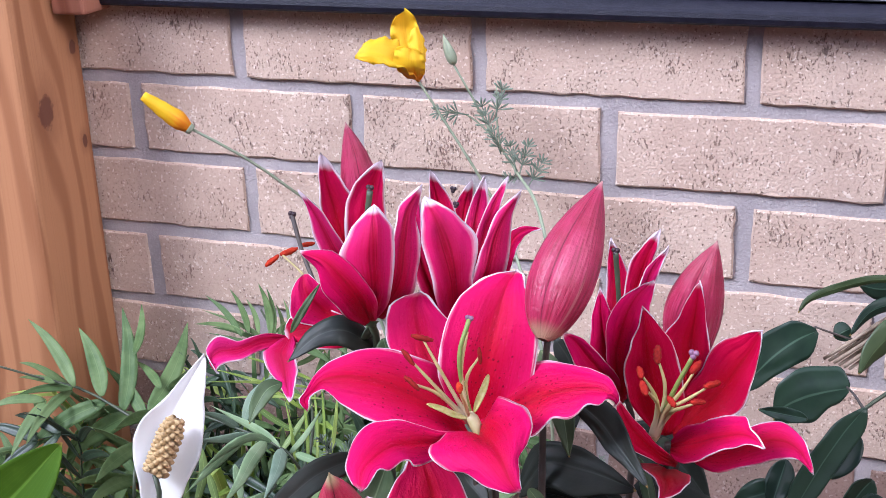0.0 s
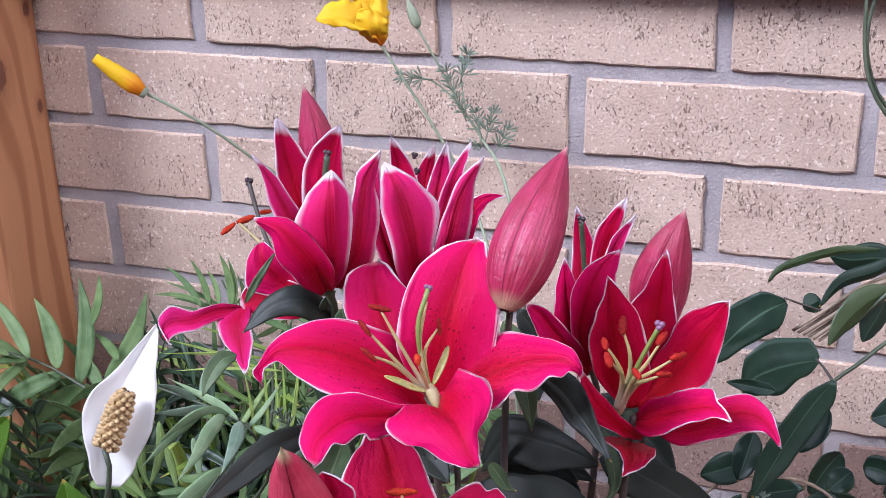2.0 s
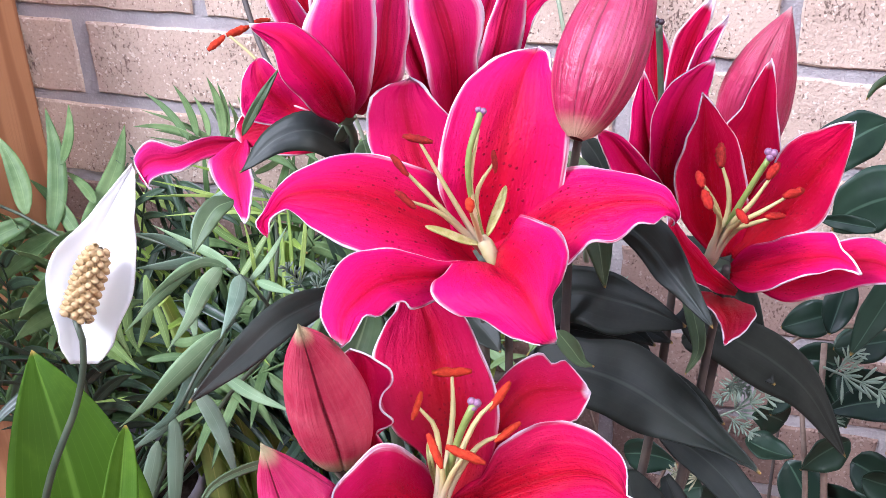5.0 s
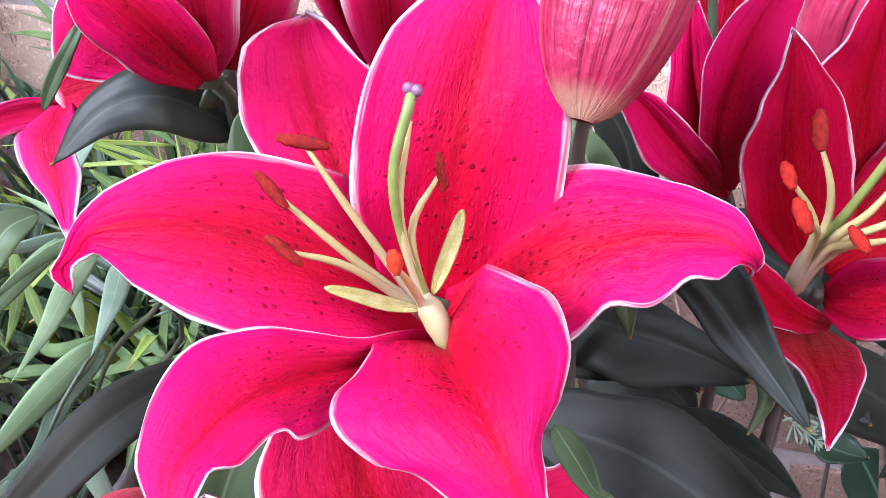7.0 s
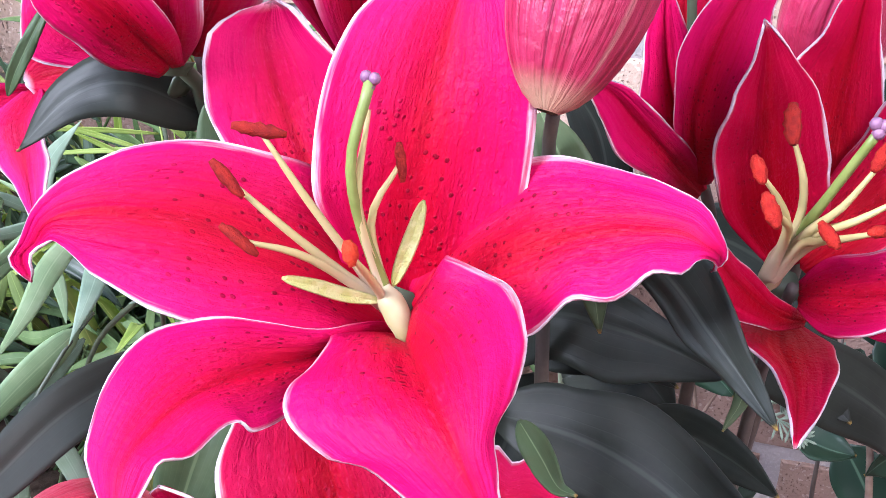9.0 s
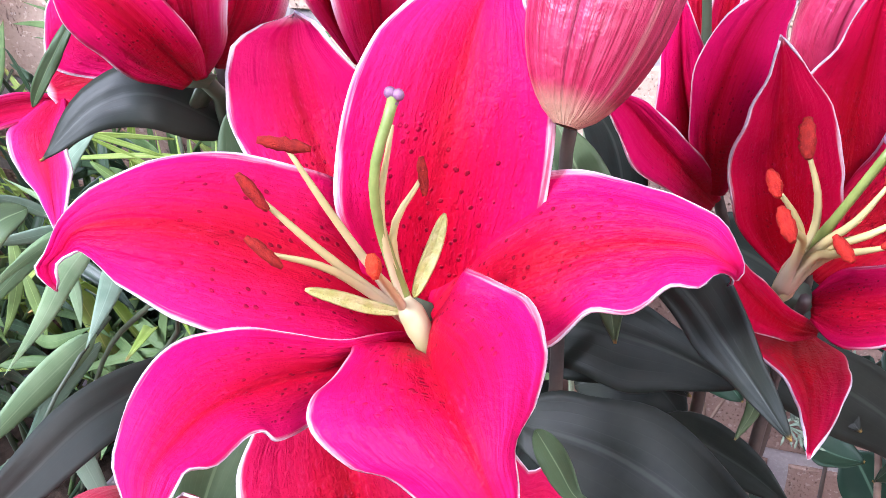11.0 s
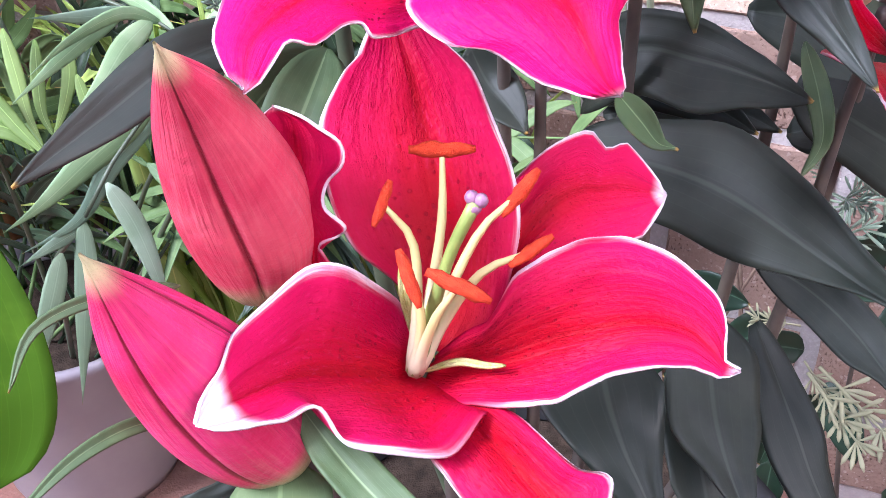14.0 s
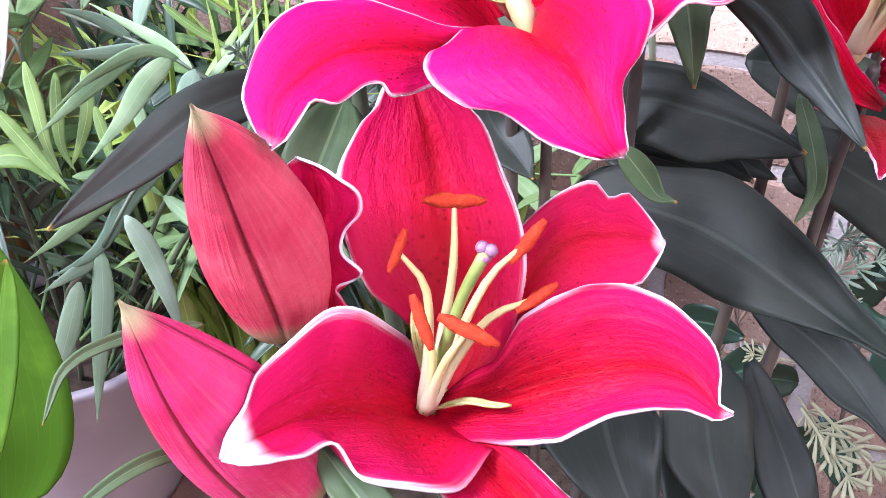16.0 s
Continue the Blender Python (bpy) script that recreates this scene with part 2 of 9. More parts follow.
def bud_material(name, mauve=False, low=(0.53, 0.022, 0.075), high=(0.70, 0.095, 0.15)):
    n = Nodes(name)
    s = n.add("SeparateXYZ", Vector=n.add("TexCoord").outputs["UV"])
    u, v = s.outputs[0], s.outputs[1]
    rnd = n.add("ObjectInfo").outputs["Random"]
    m = n.add("Mapping", Vector=n.add("TexCoord").outputs["UV"])
    m.inputs["Scale"].default_value = (60.0, 3.0, 1.0)
    vein = n.noise(m.outputs[0], 1.0, 3.0)
    cloud = n.noise(n.coords(), 40.0, 3.0)
    c = n.mix(n.step(cloud, 0.3, 0.7), low, high)
    c = n.mix(n.math("MULTIPLY", n.step(vein, 0.52, 0.68), 0.25), c, (0.38, 0.010, 0.04))
    c = n.mix(n.math("MULTIPLY", n.step(vein, 0.50, 0.30), 0.30), c, (0.74, 0.19, 0.22))
    seam = n.math("ABSOLUTE", n.math("SINE", n.math("MULTIPLY", u, 9.4248)))
    c = n.mix(n.math("MULTIPLY", n.step(seam, 0.12, 0.05), 0.9), c, (0.22, 0.008, 0.022))
    c = n.mix(n.step(v, 0.13, 0.03), c, (0.36, 0.34, 0.16))
    c = n.mix(n.math("MULTIPLY", n.step(v, 0.82, 1.0), n.step(n.math("ADD", n.math("MULTIPLY", cloud, 0.4), v), 1.04, 1.28)), c, (0.68, 0.36, 0.22))
    c = n.mix(n.step(n.math("ADD", v, n.math("MULTIPLY_ADD", vein, 0.04, -0.02)), 0.86, 0.97), c, (0.70, 0.62, 0.34))
    if mauve:
        c = n.mix(n.step(cloud, 0.3, 0.7), (0.31, 0.012, 0.046), (0.43, 0.030, 0.098))
        c = n.mix(n.math("MULTIPLY", n.step(vein, 0.48, 0.33), 0.22), c, (0.50, 0.10, 0.16))
        c = n.mix(n.math("MULTIPLY", n.step(vein, 0.52, 0.66), 0.7), c, (0.19, 0.007, 0.024))
        c = n.mix(n.math("MULTIPLY", n.step(seam, 0.07, 0.02), 0.75), c, (0.16, 0.008, 0.03))
        ribs = n.math("ABSOLUTE", n.math("COSINE", n.math("MULTIPLY", u, 9.4248)))
        c = n.mix(n.math("MULTIPLY", n.math("MULTIPLY", n.step(ribs, 0.10, 0.03), n.step(v, 0.55, 0.15)), 0.45), c, (0.52, 0.28, 0.22))
        c = n.mix(n.math("MULTIPLY", n.step(v, 0.10, 0.01), 0.8), c, (0.46, 0.34, 0.20))
        c = n.mix(n.math("MULTIPLY", n.step(v, 0.93, 1.0), 0.8), c, (0.62, 0.36, 0.32))
    n.bump(n.math("ADD", n.math("MULTIPLY", vein, 1.2), n.math("MULTIPLY", n.noise(n.coords(), 260.0, 3.0), 0.9)), 0.6, 0.0013)
    return n.done(c, 0.42, 0.5, 0.06)


def poppy_material():
    n = Nodes("poppy_petal")
    m = n.add("Mapping", Vector=n.add("TexCoord").outputs["UV"])
    m.inputs["Scale"].default_value = (26.0, 2.0, 1.0)
    crease = n.add("TexNoise", Vector=m.outputs[0], Scale=1.0, Detail=3.0).outputs[0]
    v = n.add("SeparateXYZ", Vector=n.add("TexCoord").outputs["UV"]).outputs[1]
    c = n.mix(n.step(n.math("ADD", v, n.math("MULTIPLY_ADD", crease, 0.5, -0.25)), 0.55, 0.05), (0.88, 0.58, 0.006), (0.84, 0.27, 0.004))
    c = n.mix(n.math("MULTIPLY", n.step(crease, 0.55, 0.75), 0.4), c, (0.72, 0.36, 0.006))
    n.bump(crease, 0.3, 0.0010)
    return n.done(c, 0.5, 0.3, 0.3)


def filament_material():
    """Filaments: blush white at the foot, yellow-green above."""
    n = Nodes("filament")
    v = n.add("SeparateXYZ", Vector=n.add("TexCoord").outputs["UV"]).outputs[1]
    k = n.noise(n.coords(), 300.0, 3.0)
    c = n.mix(n.step(n.math("ADD", v, n.math("MULTIPLY_ADD", k, 0.2, -0.1)), 0.1, 0.65), (0.56, 0.46, 0.31), (0.56, 0.47, 0.20))
    n.bump(k, 0.2, 0.0006)
    return n.done(c, 0.45, 0.4, 0.2)


BRICK, MORTAR, TIMBER, GROUND = brick_material(), mortar_material(), timber_material("pine_timber", (0.47, 0.228, 0.105), (0.34, 0.148, 0.064), (((-0.388, -0.068, 0.675), 1.00), ((-0.388, -0.017, 0.725), 0.45), ((-0.388, -0.017, 0.635), 0.40), ((-0.388, -0.032, 0.771), 0.60))), ground_material()
# low courses: the shade on the wall is put into a darker brick colour
BRICK_LOW = brick_material("shaded_brick", (0.50, 0.445, 0.455))
TIMBER_RED = timber_material("red_timber", (0.36, 0.15, 0.09), (0.24, 0.09, 0.05))
PETAL = petal_material("lily_petal", (0.46, 0.0008, 0.020), (0.68, 0.004, 0.122), 0.032)
PETAL_DARK = petal_material("lily_petal_inside", (0.39, 0.0004, 0.009), (0.58, 0.002, 0.055), 0.032, 0.6)
PETAL_FROST = petal_material("lily_petal_frosted", (0.37, 0.0006, 0.010), (0.55, 0.004, 0.080), 0.050, 0.5, 1.0, 0.86)
PETAL_RED = petal_material("lily_petal_red", (0.37, 0.0006, 0.010), (0.53, 0.004, 0.070), 0.034, 0.6)
PETAL_OUT = petal_material("lily_petal_outside", (0.43, 0.002, 0.026), (0.68, 0.016, 0.165), 0.115, 0.0, 0.95, 0.90, 0.85)
PETAL_PINK = petal_material("lily_petal_pink", (0.46, 0.003, 0.045), (0.72, 0.020, 0.21), 0.085, 0.0, 0.95, 0.93)
PETAL_CUP = petal_material("lily_petal_cup", (0.38, 0.0005, 0.012), (0.58, 0.004, 0.075), 0.085, 0.0, 0.95, 0.90)
BUD = bud_material("lily_bud")
BUD_PINK = bud_material("pink_lily_bud", False, (0.56, 0.008, 0.085), (0.76, 0.040, 0.19))
BUD_MAUVE = bud_material("mauve_lily_bud", True)
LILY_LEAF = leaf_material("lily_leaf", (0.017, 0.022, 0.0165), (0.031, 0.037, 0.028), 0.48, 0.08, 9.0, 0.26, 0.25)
LILY_LEAF_PALE = leaf_material("lily_leaf_underside", (0.075, 0.12, 0.05), (0.14, 0.20, 0.09), 0.5, 0.2, 13.0, 0.35)
STEM = plain("green_stem", (0.045, 0.062, 0.036), (0.075, 0.095, 0.052), 0.5)
STEM_DARK = plain("dark_stem", (0.06, 0.05, 0.045), (0.10, 0.08, 0.06), 0.6)
FILAMENT = filament_material()
PISTIL = plain("pistil", (0.15, 0.20, 0.04), (0.23, 0.28, 0.07), 0.45, 90)
STIGMA = plain("stigma", (0.20, 0.09, 0.17), (0.28, 0.14, 0.22), 0.5, 200)
STIGMA_DARK = plain("dark_stigma", (0.025, 0.012, 0.016), (0.05, 0.022, 0.026), 0.5, 200)
ANTHER = plain("rust_anther", (0.42, 0.026, 0.008), (0.55, 0.048, 0.012), 0.75, 500, 0.6, 0.2)
ANTHER_RED = plain("red_anther", (0.28, 0.010, 0.007), (0.40, 0.020, 0.009), 0.75, 500, 0.6, 0.2)
ANTHER_DARK = plain("dark_anther", (0.20, 0.010, 0.008), (0.32, 0.018, 0.010), 0.75, 500, 0.6, 0.2)
NECTARY = plain("nectary", (0.38, 0.36, 0.09), (0.50, 0.46, 0.20), 0.45, 300, 0.6)
COLUMN = plain("style_column", (0.40, 0.36, 0.15), (0.50, 0.41, 0.26), 0.45, 60, 0.1, 0.4, 0.15)
SPATHE = plain("white_spathe", (0.80, 0.79, 0.76), (0.74, 0.75, 0.70), 0.45, 30, 0.15, 0.4, 0.25)
SPADIX = plain("cream_spadix", (0.43, 0.29, 0.12), (0.54, 0.40, 0.20), 0.6, 300, 0.4)
PALM = leaf_material("palm_leaf", (0.08, 0.145, 0.045), (0.17, 0.255, 0.095), 0.55, 0.2, 5.0, 0.3, 0.12)
# darker copy of palm_leaf: shade among the filler fronds, put into the colour
PALM_SHADE = leaf_material("shaded_palm_leaf", (0.022, 0.045, 0.022), (0.045, 0.080, 0.040), 0.42, 0.15, 5.0)
PALM_GREY = leaf_material("palm_leaf_bluish", (0.17, 0.26, 0.17), (0.30, 0.40, 0.28), 0.52, 0.2, 5.0, 0.35, 0.15)
PALM_LIGHT = leaf_material("pale_palm_leaf", (0.22, 0.34, 0.16), (0.36, 0.48, 0.26), 0.5, 0.25, 5.0, 0.4, 0.15)
GRASS_SOFT = leaf_material("yellowish_leaf", (0.14, 0.23, 0.045), (0.24, 0.35, 0.09), 0.5, 0.3, 3.0)
PALM_PALE = leaf_material("whitish_palm_leaf", (0.22, 0.31, 0.19), (0.33, 0.42, 0.29), 0.5, 0.2, 5.0, 0.35, 0.1)
GRASSY = leaf_material("bright_leaf", (0.28, 0.42, 0.06), (0.46, 0.60, 0.15), 0.5, 0.35, 3.0)
PEACE = leaf_material("peace_lily_leaf", (0.055, 0.125, 0.006), (0.10, 0.195, 0.012), 0.6, 0.2, 15.0, 0.12, 0.3)
GRASSY_DARK = leaf_material("young_climber_leaf", (0.030, 0.055, 0.016), (0.055, 0.085, 0.028), 0.45, 0.2, 1.0)
IVY = leaf_material("glossy_climber_leaf", (0.010, 0.025, 0.015), (0.020, 0.044, 0.024), 0.40, 0.1, 0.0, 0.35, 0.8)
POPPY = poppy_material()
POPPY_DEEP = plain("poppy_base", (0.78, 0.30, 0.006), (0.82, 0.40, 0.01), 0.5, 40, 0.2, 0.3, 0.3)
POPPY_STEM = plain("poppy_stem", (0.22, 0.27, 0.17), (0.30, 0.34, 0.22), 0.6)
FEATHER = plain("feathery_leaf", (0.20, 0.27, 0.19), (0.28, 0.35, 0.26), 0.6, 80, 0.1, 0.3, 0.15)
FEATHER_PALE = plain("pale_feathery_leaf", (0.26, 0.26, 0.16), (0.33, 0.32, 0.20), 0.6, 80, 0.1, 0.3, 0.15)
WICKER = plain("woven_vine", (0.26, 0.195, 0.13), (0.36, 0.285, 0.20), 0.7, 120, 0.5)
TWIG = plain("brown_twig", (0.17, 0.11, 0.08), (0.26, 0.19, 0.14), 0.8, 120, 0.5)
POT_GREY = plain("mauve_grey_pot", (0.30, 0.26, 0.28), (0.34, 0.30, 0.31), 0.5, 20, 0.05)
POT_BLACK = plain("black_plastic", (0.02, 0.02, 0.021), (0.03, 0.03, 0.031), 0.8, 40, 0.3, 0.1)
SOIL = plain("compost", (0.028, 0.02, 0.015), (0.06, 0.042, 0.03), 0.95, 150, 1.0, 0.1)
SILL = plain("black_sill", (0.007, 0.007, 0.014), (0.014, 0.014, 0.024), 0.45, 120, 0.6, 0.3)
FRAME = plain("grey_window_frame", (0.74, 0.75, 0.78), (0.78, 0.79, 0.81), 0.4, 20, 0.05)


def glass_material():
    n = Nodes("window_glass")
    n.put(n.b, "Transmission_Weight", 1.0)
    return n.done((0.95, 0.97, 0.97), 0.02)


GLASS = glass_material()


# ---- mesh helpers ----
def V(*p):
    return Vector(p)


def link(name, verts, faces, mat, parent=None, label="", uvs=None, smooth=True):
    me = bpy.data.meshes.new(name)
    me.from_pydata([tuple(v) for v in verts], [], faces)
    if uvs is not None:
        lay = me.uv_layers.new(name="UVMap").data
        flat = np.empty(len(me.loops), dtype=np.int32)
        me.loops.foreach_get("vertex_index", flat)
        lay.foreach_set("uv", np.asarray(uvs, dtype=np.float32)[flat].ravel())
    if smooth:
        me.polygons.foreach_set("use_smooth", [True] * len(me.polygons))
    me.materials.append(mat)
    me.update()
    ob = new(name, me)
    if parent is not None:
        ob.parent = parent
    if label:
        ob["label"] = label
    return ob


def thing(name, at, label, category, group="", kind=""):
    ob = new(name)
    ob.empty_display_size = 0.02
    return tagged(ob, label, category, group, kind)


def part(name, bm, mat, parent, label="", smooth=True):
    me = bpy.data.meshes.new(name)
    bm.to_mesh(me)
    bm.free()
    if smooth:
        me.polygons.foreach_set("use_smooth", [True] * len(me.polygons))
    me.materials.append(mat)
    ob = new(name, me)
    if parent is not None:
        ob.parent = parent
    if label:
        ob["label"] = label
    return ob


def spline(pts, n):
    """n + 1 places along a smooth curve through the points, evenly by length."""
    p = [Vector(q) for q in pts]
    p = [p[0] * 2 - p[1]] + p + [p[-1] * 2 - p[-2]]
    raw = []
    for i in range(1, len(p) - 2):
        for k in range(16):
            t = k / 16
            a, b, c, d = p[i - 1], p[i], p[i + 1], p[i + 2]
            raw.append(0.5 * (2 * b + (c - a) * t + (2 * a - 5 * b + 4 * c - d) * t * t + (3 * b - a - 3 * c + d) * t ** 3))
    raw.append(p[-2])
    run = [0.0]
    for a, b in zip(raw, raw[1:]):
        run.append(run[-1] + (b - a).length)
    out, j = [], 0
    for i in range(n + 1):
        s = run[-1] * i / n
        while j < len(run) - 2 and run[j + 1] < s:
            j += 1
        f = (s - run[j]) / max(1e-9, run[j + 1] - run[j])
        out.append(raw[j].lerp(raw[j + 1], min(1.0, f)))
    return out


def frames(line, side):
    """Tangent, side and normal along a line; side is kept square to the tangent."""
    res = []
    s = Vector(side).normalized()
    for i, c in enumerate(line):
        t = (line[min(i + 1, len(line) - 1)] - line[max(i - 1, 0)]).normalized()
        k = s - t * s.dot(t)
        k = k.normalized() if k.length > 1e-4 else t.orthogonal().normalized()
        s = k
        res.append((t, k, k.cross(t)))
    return res


def sheet(name, grid, mat, parent, thick=0.0007, label=""):
    """A thin closed skin from a grid of rows (each from one edge to the other)."""
    R, C = len(grid), len(grid[0])
    nrm = []
    for i in range(R):
        for j in range(C):
            a = grid[min(i + 1, R - 1)][j] - grid[max(i - 1, 0)][j]
            b = grid[i][min(j + 1, C - 1)] - grid[i][max(j - 1, 0)]
            k = b.cross(a)
            nrm.append(k.normalized() if k.length > 1e-12 else Vector((0, 0, 1)))
    top = [grid[i][j] + nrm[i * C + j] * thick * 0.5 for i in range(R) for j in range(C)]
    low = [grid[i][j] - nrm[i * C + j] * thick * 0.5 for i in range(R) for j in range(C)]
    uv = [(j / (C - 1), i / (R - 1)) for i in range(R) for j in range(C)]
    o, f = R * C, []
    for i in range(R - 1):
        for j in range(C - 1):
            a, b, c, d = i * C + j, i * C + j + 1, (i + 1) * C + j + 1, (i + 1) * C + j
            f += [(a, b, c, d), (o + a, o + d, o + c, o + b)]
    for i in range(R - 1):
        f += [(i * C, (i + 1) * C, o + (i + 1) * C, o + i * C), ((i + 1) * C - 1, o + (i + 1) * C - 1, o + (i + 2) * C - 1, (i + 2) * C - 1)]
    for j in range(C - 1):
        f += [(j, o + j, o + j + 1, j + 1), ((R - 1) * C + j, (R - 1) * C + j + 1, o + (R - 1) * C + j + 1, o + (R - 1) * C + j)]
    return link(name, top + low, f, mat, parent, label, uv + uv)


def blade(name, pts, side, width, mat, parent, cup=0.25, ruffle=0.0, waves=2.5, fore=0.6, aft=0.5, foot=0.12, rows=20, cols=12, seed=0, rib=0.0012, thick=0.0007, label="", twist=0.0, roll=0.0):
    """A petal or leaf along a midrib. side: from the midrib to its right edge; width: half the breadth; cup: how far the edges rise;
    fore and aft: how the outline swells and closes; foot: breadth at the base; roll: how far the edges turn back near the tip."""
    rnd = random.Random(seed)
    line = spline(pts, rows)
    fr = frames(line, side)
    peak = fore / (fore + aft)
    top = peak ** fore * (1 - peak) ** aft
    p1, p2 = rnd.uniform(0, 6.28), rnd.uniform(0, 6.28)
    grid = []
    for i, c in enumerate(line):
        v = i / rows
        t, s, k = fr[i]
        if twist:
            r = Matrix.Rotation(radians(twist) * v, 3, t)
            s, k = r @ s, r @ k
        vv = min(max(v, 0.0), 0.9985)
        w = width * max((vv ** fore * (1 - vv) ** aft) / top, foot * (1 - v) ** 2)
        row = []
        for j in range(cols + 1):
            u = -1 + 2 * j / cols
            ph = p1 if u < 0 else p2
            wav = math.sin(6.283 * waves * v + ph) * 0.7 + math.sin(6.283 * waves * 2.3 * v + 2 * ph) * 0.3
            lift = cup * w * u * u + ruffle * abs(u) ** 3 * wav * min(1.0, v * 3) - rib * math.exp(-(u / 0.14) ** 2) * min(1.0, w / 0.01)
            lift -= roll * w * u ** 4 * v * v
            row.append(c + s * (u * w) * (1 - 0.12 * cup * u * u) + k * lift)
        grid.append(row)
    return sheet(name, grid, mat, parent, thick, label)


def tube(name, pts, radii, mat, parent, n=16, sides=8, label="", lumps=0.0, seed=0):
    line = spline(pts, n)
    fr = frames(line, (line[1] - line[0]).orthogonal())
    rnd = random.Random(seed)
    vs, uv, fs = [], [], []
    for i, c in enumerate(line):
        v = i / n
        x = v * (len(radii) - 1)
        a = min(int(x), len(radii) - 2)
        f = x - a
        f = f * f * (3 - 2 * f)
        r = radii[a] * (1 - f) + radii[a + 1] * f
        for j in range(sides):
            g = 6.2832 * j / sides
            q = r * (1 + rnd.uniform(-lumps, lumps))
            vs.append(c + fr[i][1] * (math.cos(g) * q) + fr[i][2] * (math.sin(g) * q))
            uv.append((j / sides, v))
    for i in range(n):
        for j in range(sides):
            k = (j + 1) % sides
            fs.append((i * sides + j, i * sides + k, (i + 1) * sides + k, (i + 1) * sides + j))
    fs += [tuple(range(sides - 1, -1, -1)), tuple(n * sides + j for j in range(sides))]
    return link(name, vs, fs, mat, parent, label, uv)


def box(name, lo, hi, mat, parent=None, bevel=0.004, segs=2, label=""):
    bm = bmesh.new()
    bmesh.ops.create_cube(bm, size=1.0)
    for v in bm.verts:
        v.co = Vector([lo[i] + (v.co[i] + 0.5) * (hi[i] - lo[i]) for i in range(3)])
    if bevel:
        bmesh.ops.bevel(bm, geom=list(bm.edges), offset=bevel, segments=segs, affect="EDGES", profile=0.5)
    return part(name, bm, mat, parent, label, False)


def lathe(name, at, prof, mat, parent, sides=40, label=""):
    vs, fs = [], []
    for r, z in prof:
        for j in range(sides):
            g = 6.2832 * j / sides
            vs.append(Vector(at) + V(math.cos(g) * r, math.sin(g) * r, z))
    for i in range(len(prof) - 1):
        for j in range(sides):
            k = (j + 1) % sides
            fs.append((i * sides + j, i * sides + k, (i + 1) * sides + k, (i + 1) * sides + j))
    return link(name, vs, fs, mat, parent, label)


# ---- structure ----
ground = tagged(box("ground", (-40, -60, -0.2), (40, 40, 0.0), GROUND, None, 0), "weathered red-brown concrete ground beside the brick wall", "ground", kind="structure")

SILL_Z = 0.7635
W0, W1, WTOP = -0.32, 1.25, 1.75
wall = tagged(box("wall_north", (-1.9, 0.0028, 0.0), (2.1, 0.22, SILL_Z), MORTAR, None, 0), "pinkish-buff brick wall with grey mortar joints", "wall", kind="structure")
for lo, hi in (((-1.9, 0.006, SILL_Z), (W0, 0.22, WTOP)), ((W1, 0.006, SILL_Z), (2.1, 0.22, WTOP)), ((-1.9, 0.006, WTOP), (2.1, 0.22, 2.45))):
    tagged(box("wall_north_pier", lo, hi, MORTAR, None, 0), "grey mortar backing of the brick wall beside the window", "wall", kind="structure")

window = thing("window_1", None, "grey framed window above a black sill", "window", kind="structure")
prof = ((-0.018, 0.0012), (-0.0198, 0.0030), (-0.0206, 0.0070), (-0.0195, 0.0108), (-0.0165, 0.0128), (-0.002, 0.0172), (0.10, 0.0190), (0.10, 0.0012))
sill_ends = [[V(x, y, SILL_Z + z) for y, z in prof] for x in (W0 - 0.030, W1 + 0.030)]
k = len(prof)
link("window_sill", sill_ends[0] + sill_ends[1], [(a, k + a, k + (a + 1) % k, (a + 1) % k) for a in range(k)] + [tuple(range(k)), tuple(range(2 * k - 1, k - 1, -1))], SILL, window, "black sill with a rounded nose", smooth=False)
for lo, hi in (((W0, -0.001, SILL_Z + 0.0185), (W1, 0.070, SILL_Z + 0.085)), ((W0, -0.001, WTOP - 0.06), (W1, 0.070, WTOP)), ((W0, -0.001, SILL_Z + 0.085), (W0 + 0.06, 0.070, WTOP - 0.06)), ((W1 - 0.06, -0.001, SILL_Z + 0.085), (W1, 0.070, WTOP - 0.06))):
    box("window_frame", lo, hi, FRAME, window, 0.006)
box("pane", (W0 + 0.06, 0.036, SILL_Z + 0.085), (W1 - 0.06, 0.044, WTOP - 0.06), GLASS, window, 0)
tagged(box("room_back", (W0 - 0.1, 1.2, 0.0), (W1 + 0.1, 1.25, 2.2), plain("dim_room", (0.10, 0.095, 0.09), (0.13, 0.12, 0.11), 0.9), None, 0), "dim inner wall seen behind the window", "wall", kind="structure")

# unseen walls, added to close the yard and hold back low sky light
YARD = plain("dull_render", (0.20, 0.19, 0.18), (0.25, 0.235, 0.22), 0.9, 6, 0.3)
for n_, lo, hi in (("added_wall_south", (-2.2, -2.6, 0.0), (2.4, -2.45, 2.0)), ("added_wall_east", (2.25, -2.45, 0.0), (2.4, 0.0, 2.0)), ("added_wall_west", (-2.2, -2.45, 0.0), (-2.05, 0.0, 2.0))):
    tagged(box(n_, lo, hi, YARD, None, 0.01), "plain rendered wall added out of view to close the yard and cut low sky light", "wall", kind="structure")

batten = thing("timber_batten", None, "reddish timber batten fixed beside the window sill", "batten")
box("batten_body", (-0.385, -0.045, SILL_Z - 0.004), (-0.3505, -0.002, 1.9), TIMBER_RED, batten, 0.003, 2)
post = thing("timber_post", None, "knotty orange-brown pine post against the brick wall", "post")
box("post_body", (-0.505, -0.098, 0.0), (-0.388, -0.004, 2.3), TIMBER, post, 0.005, 3)


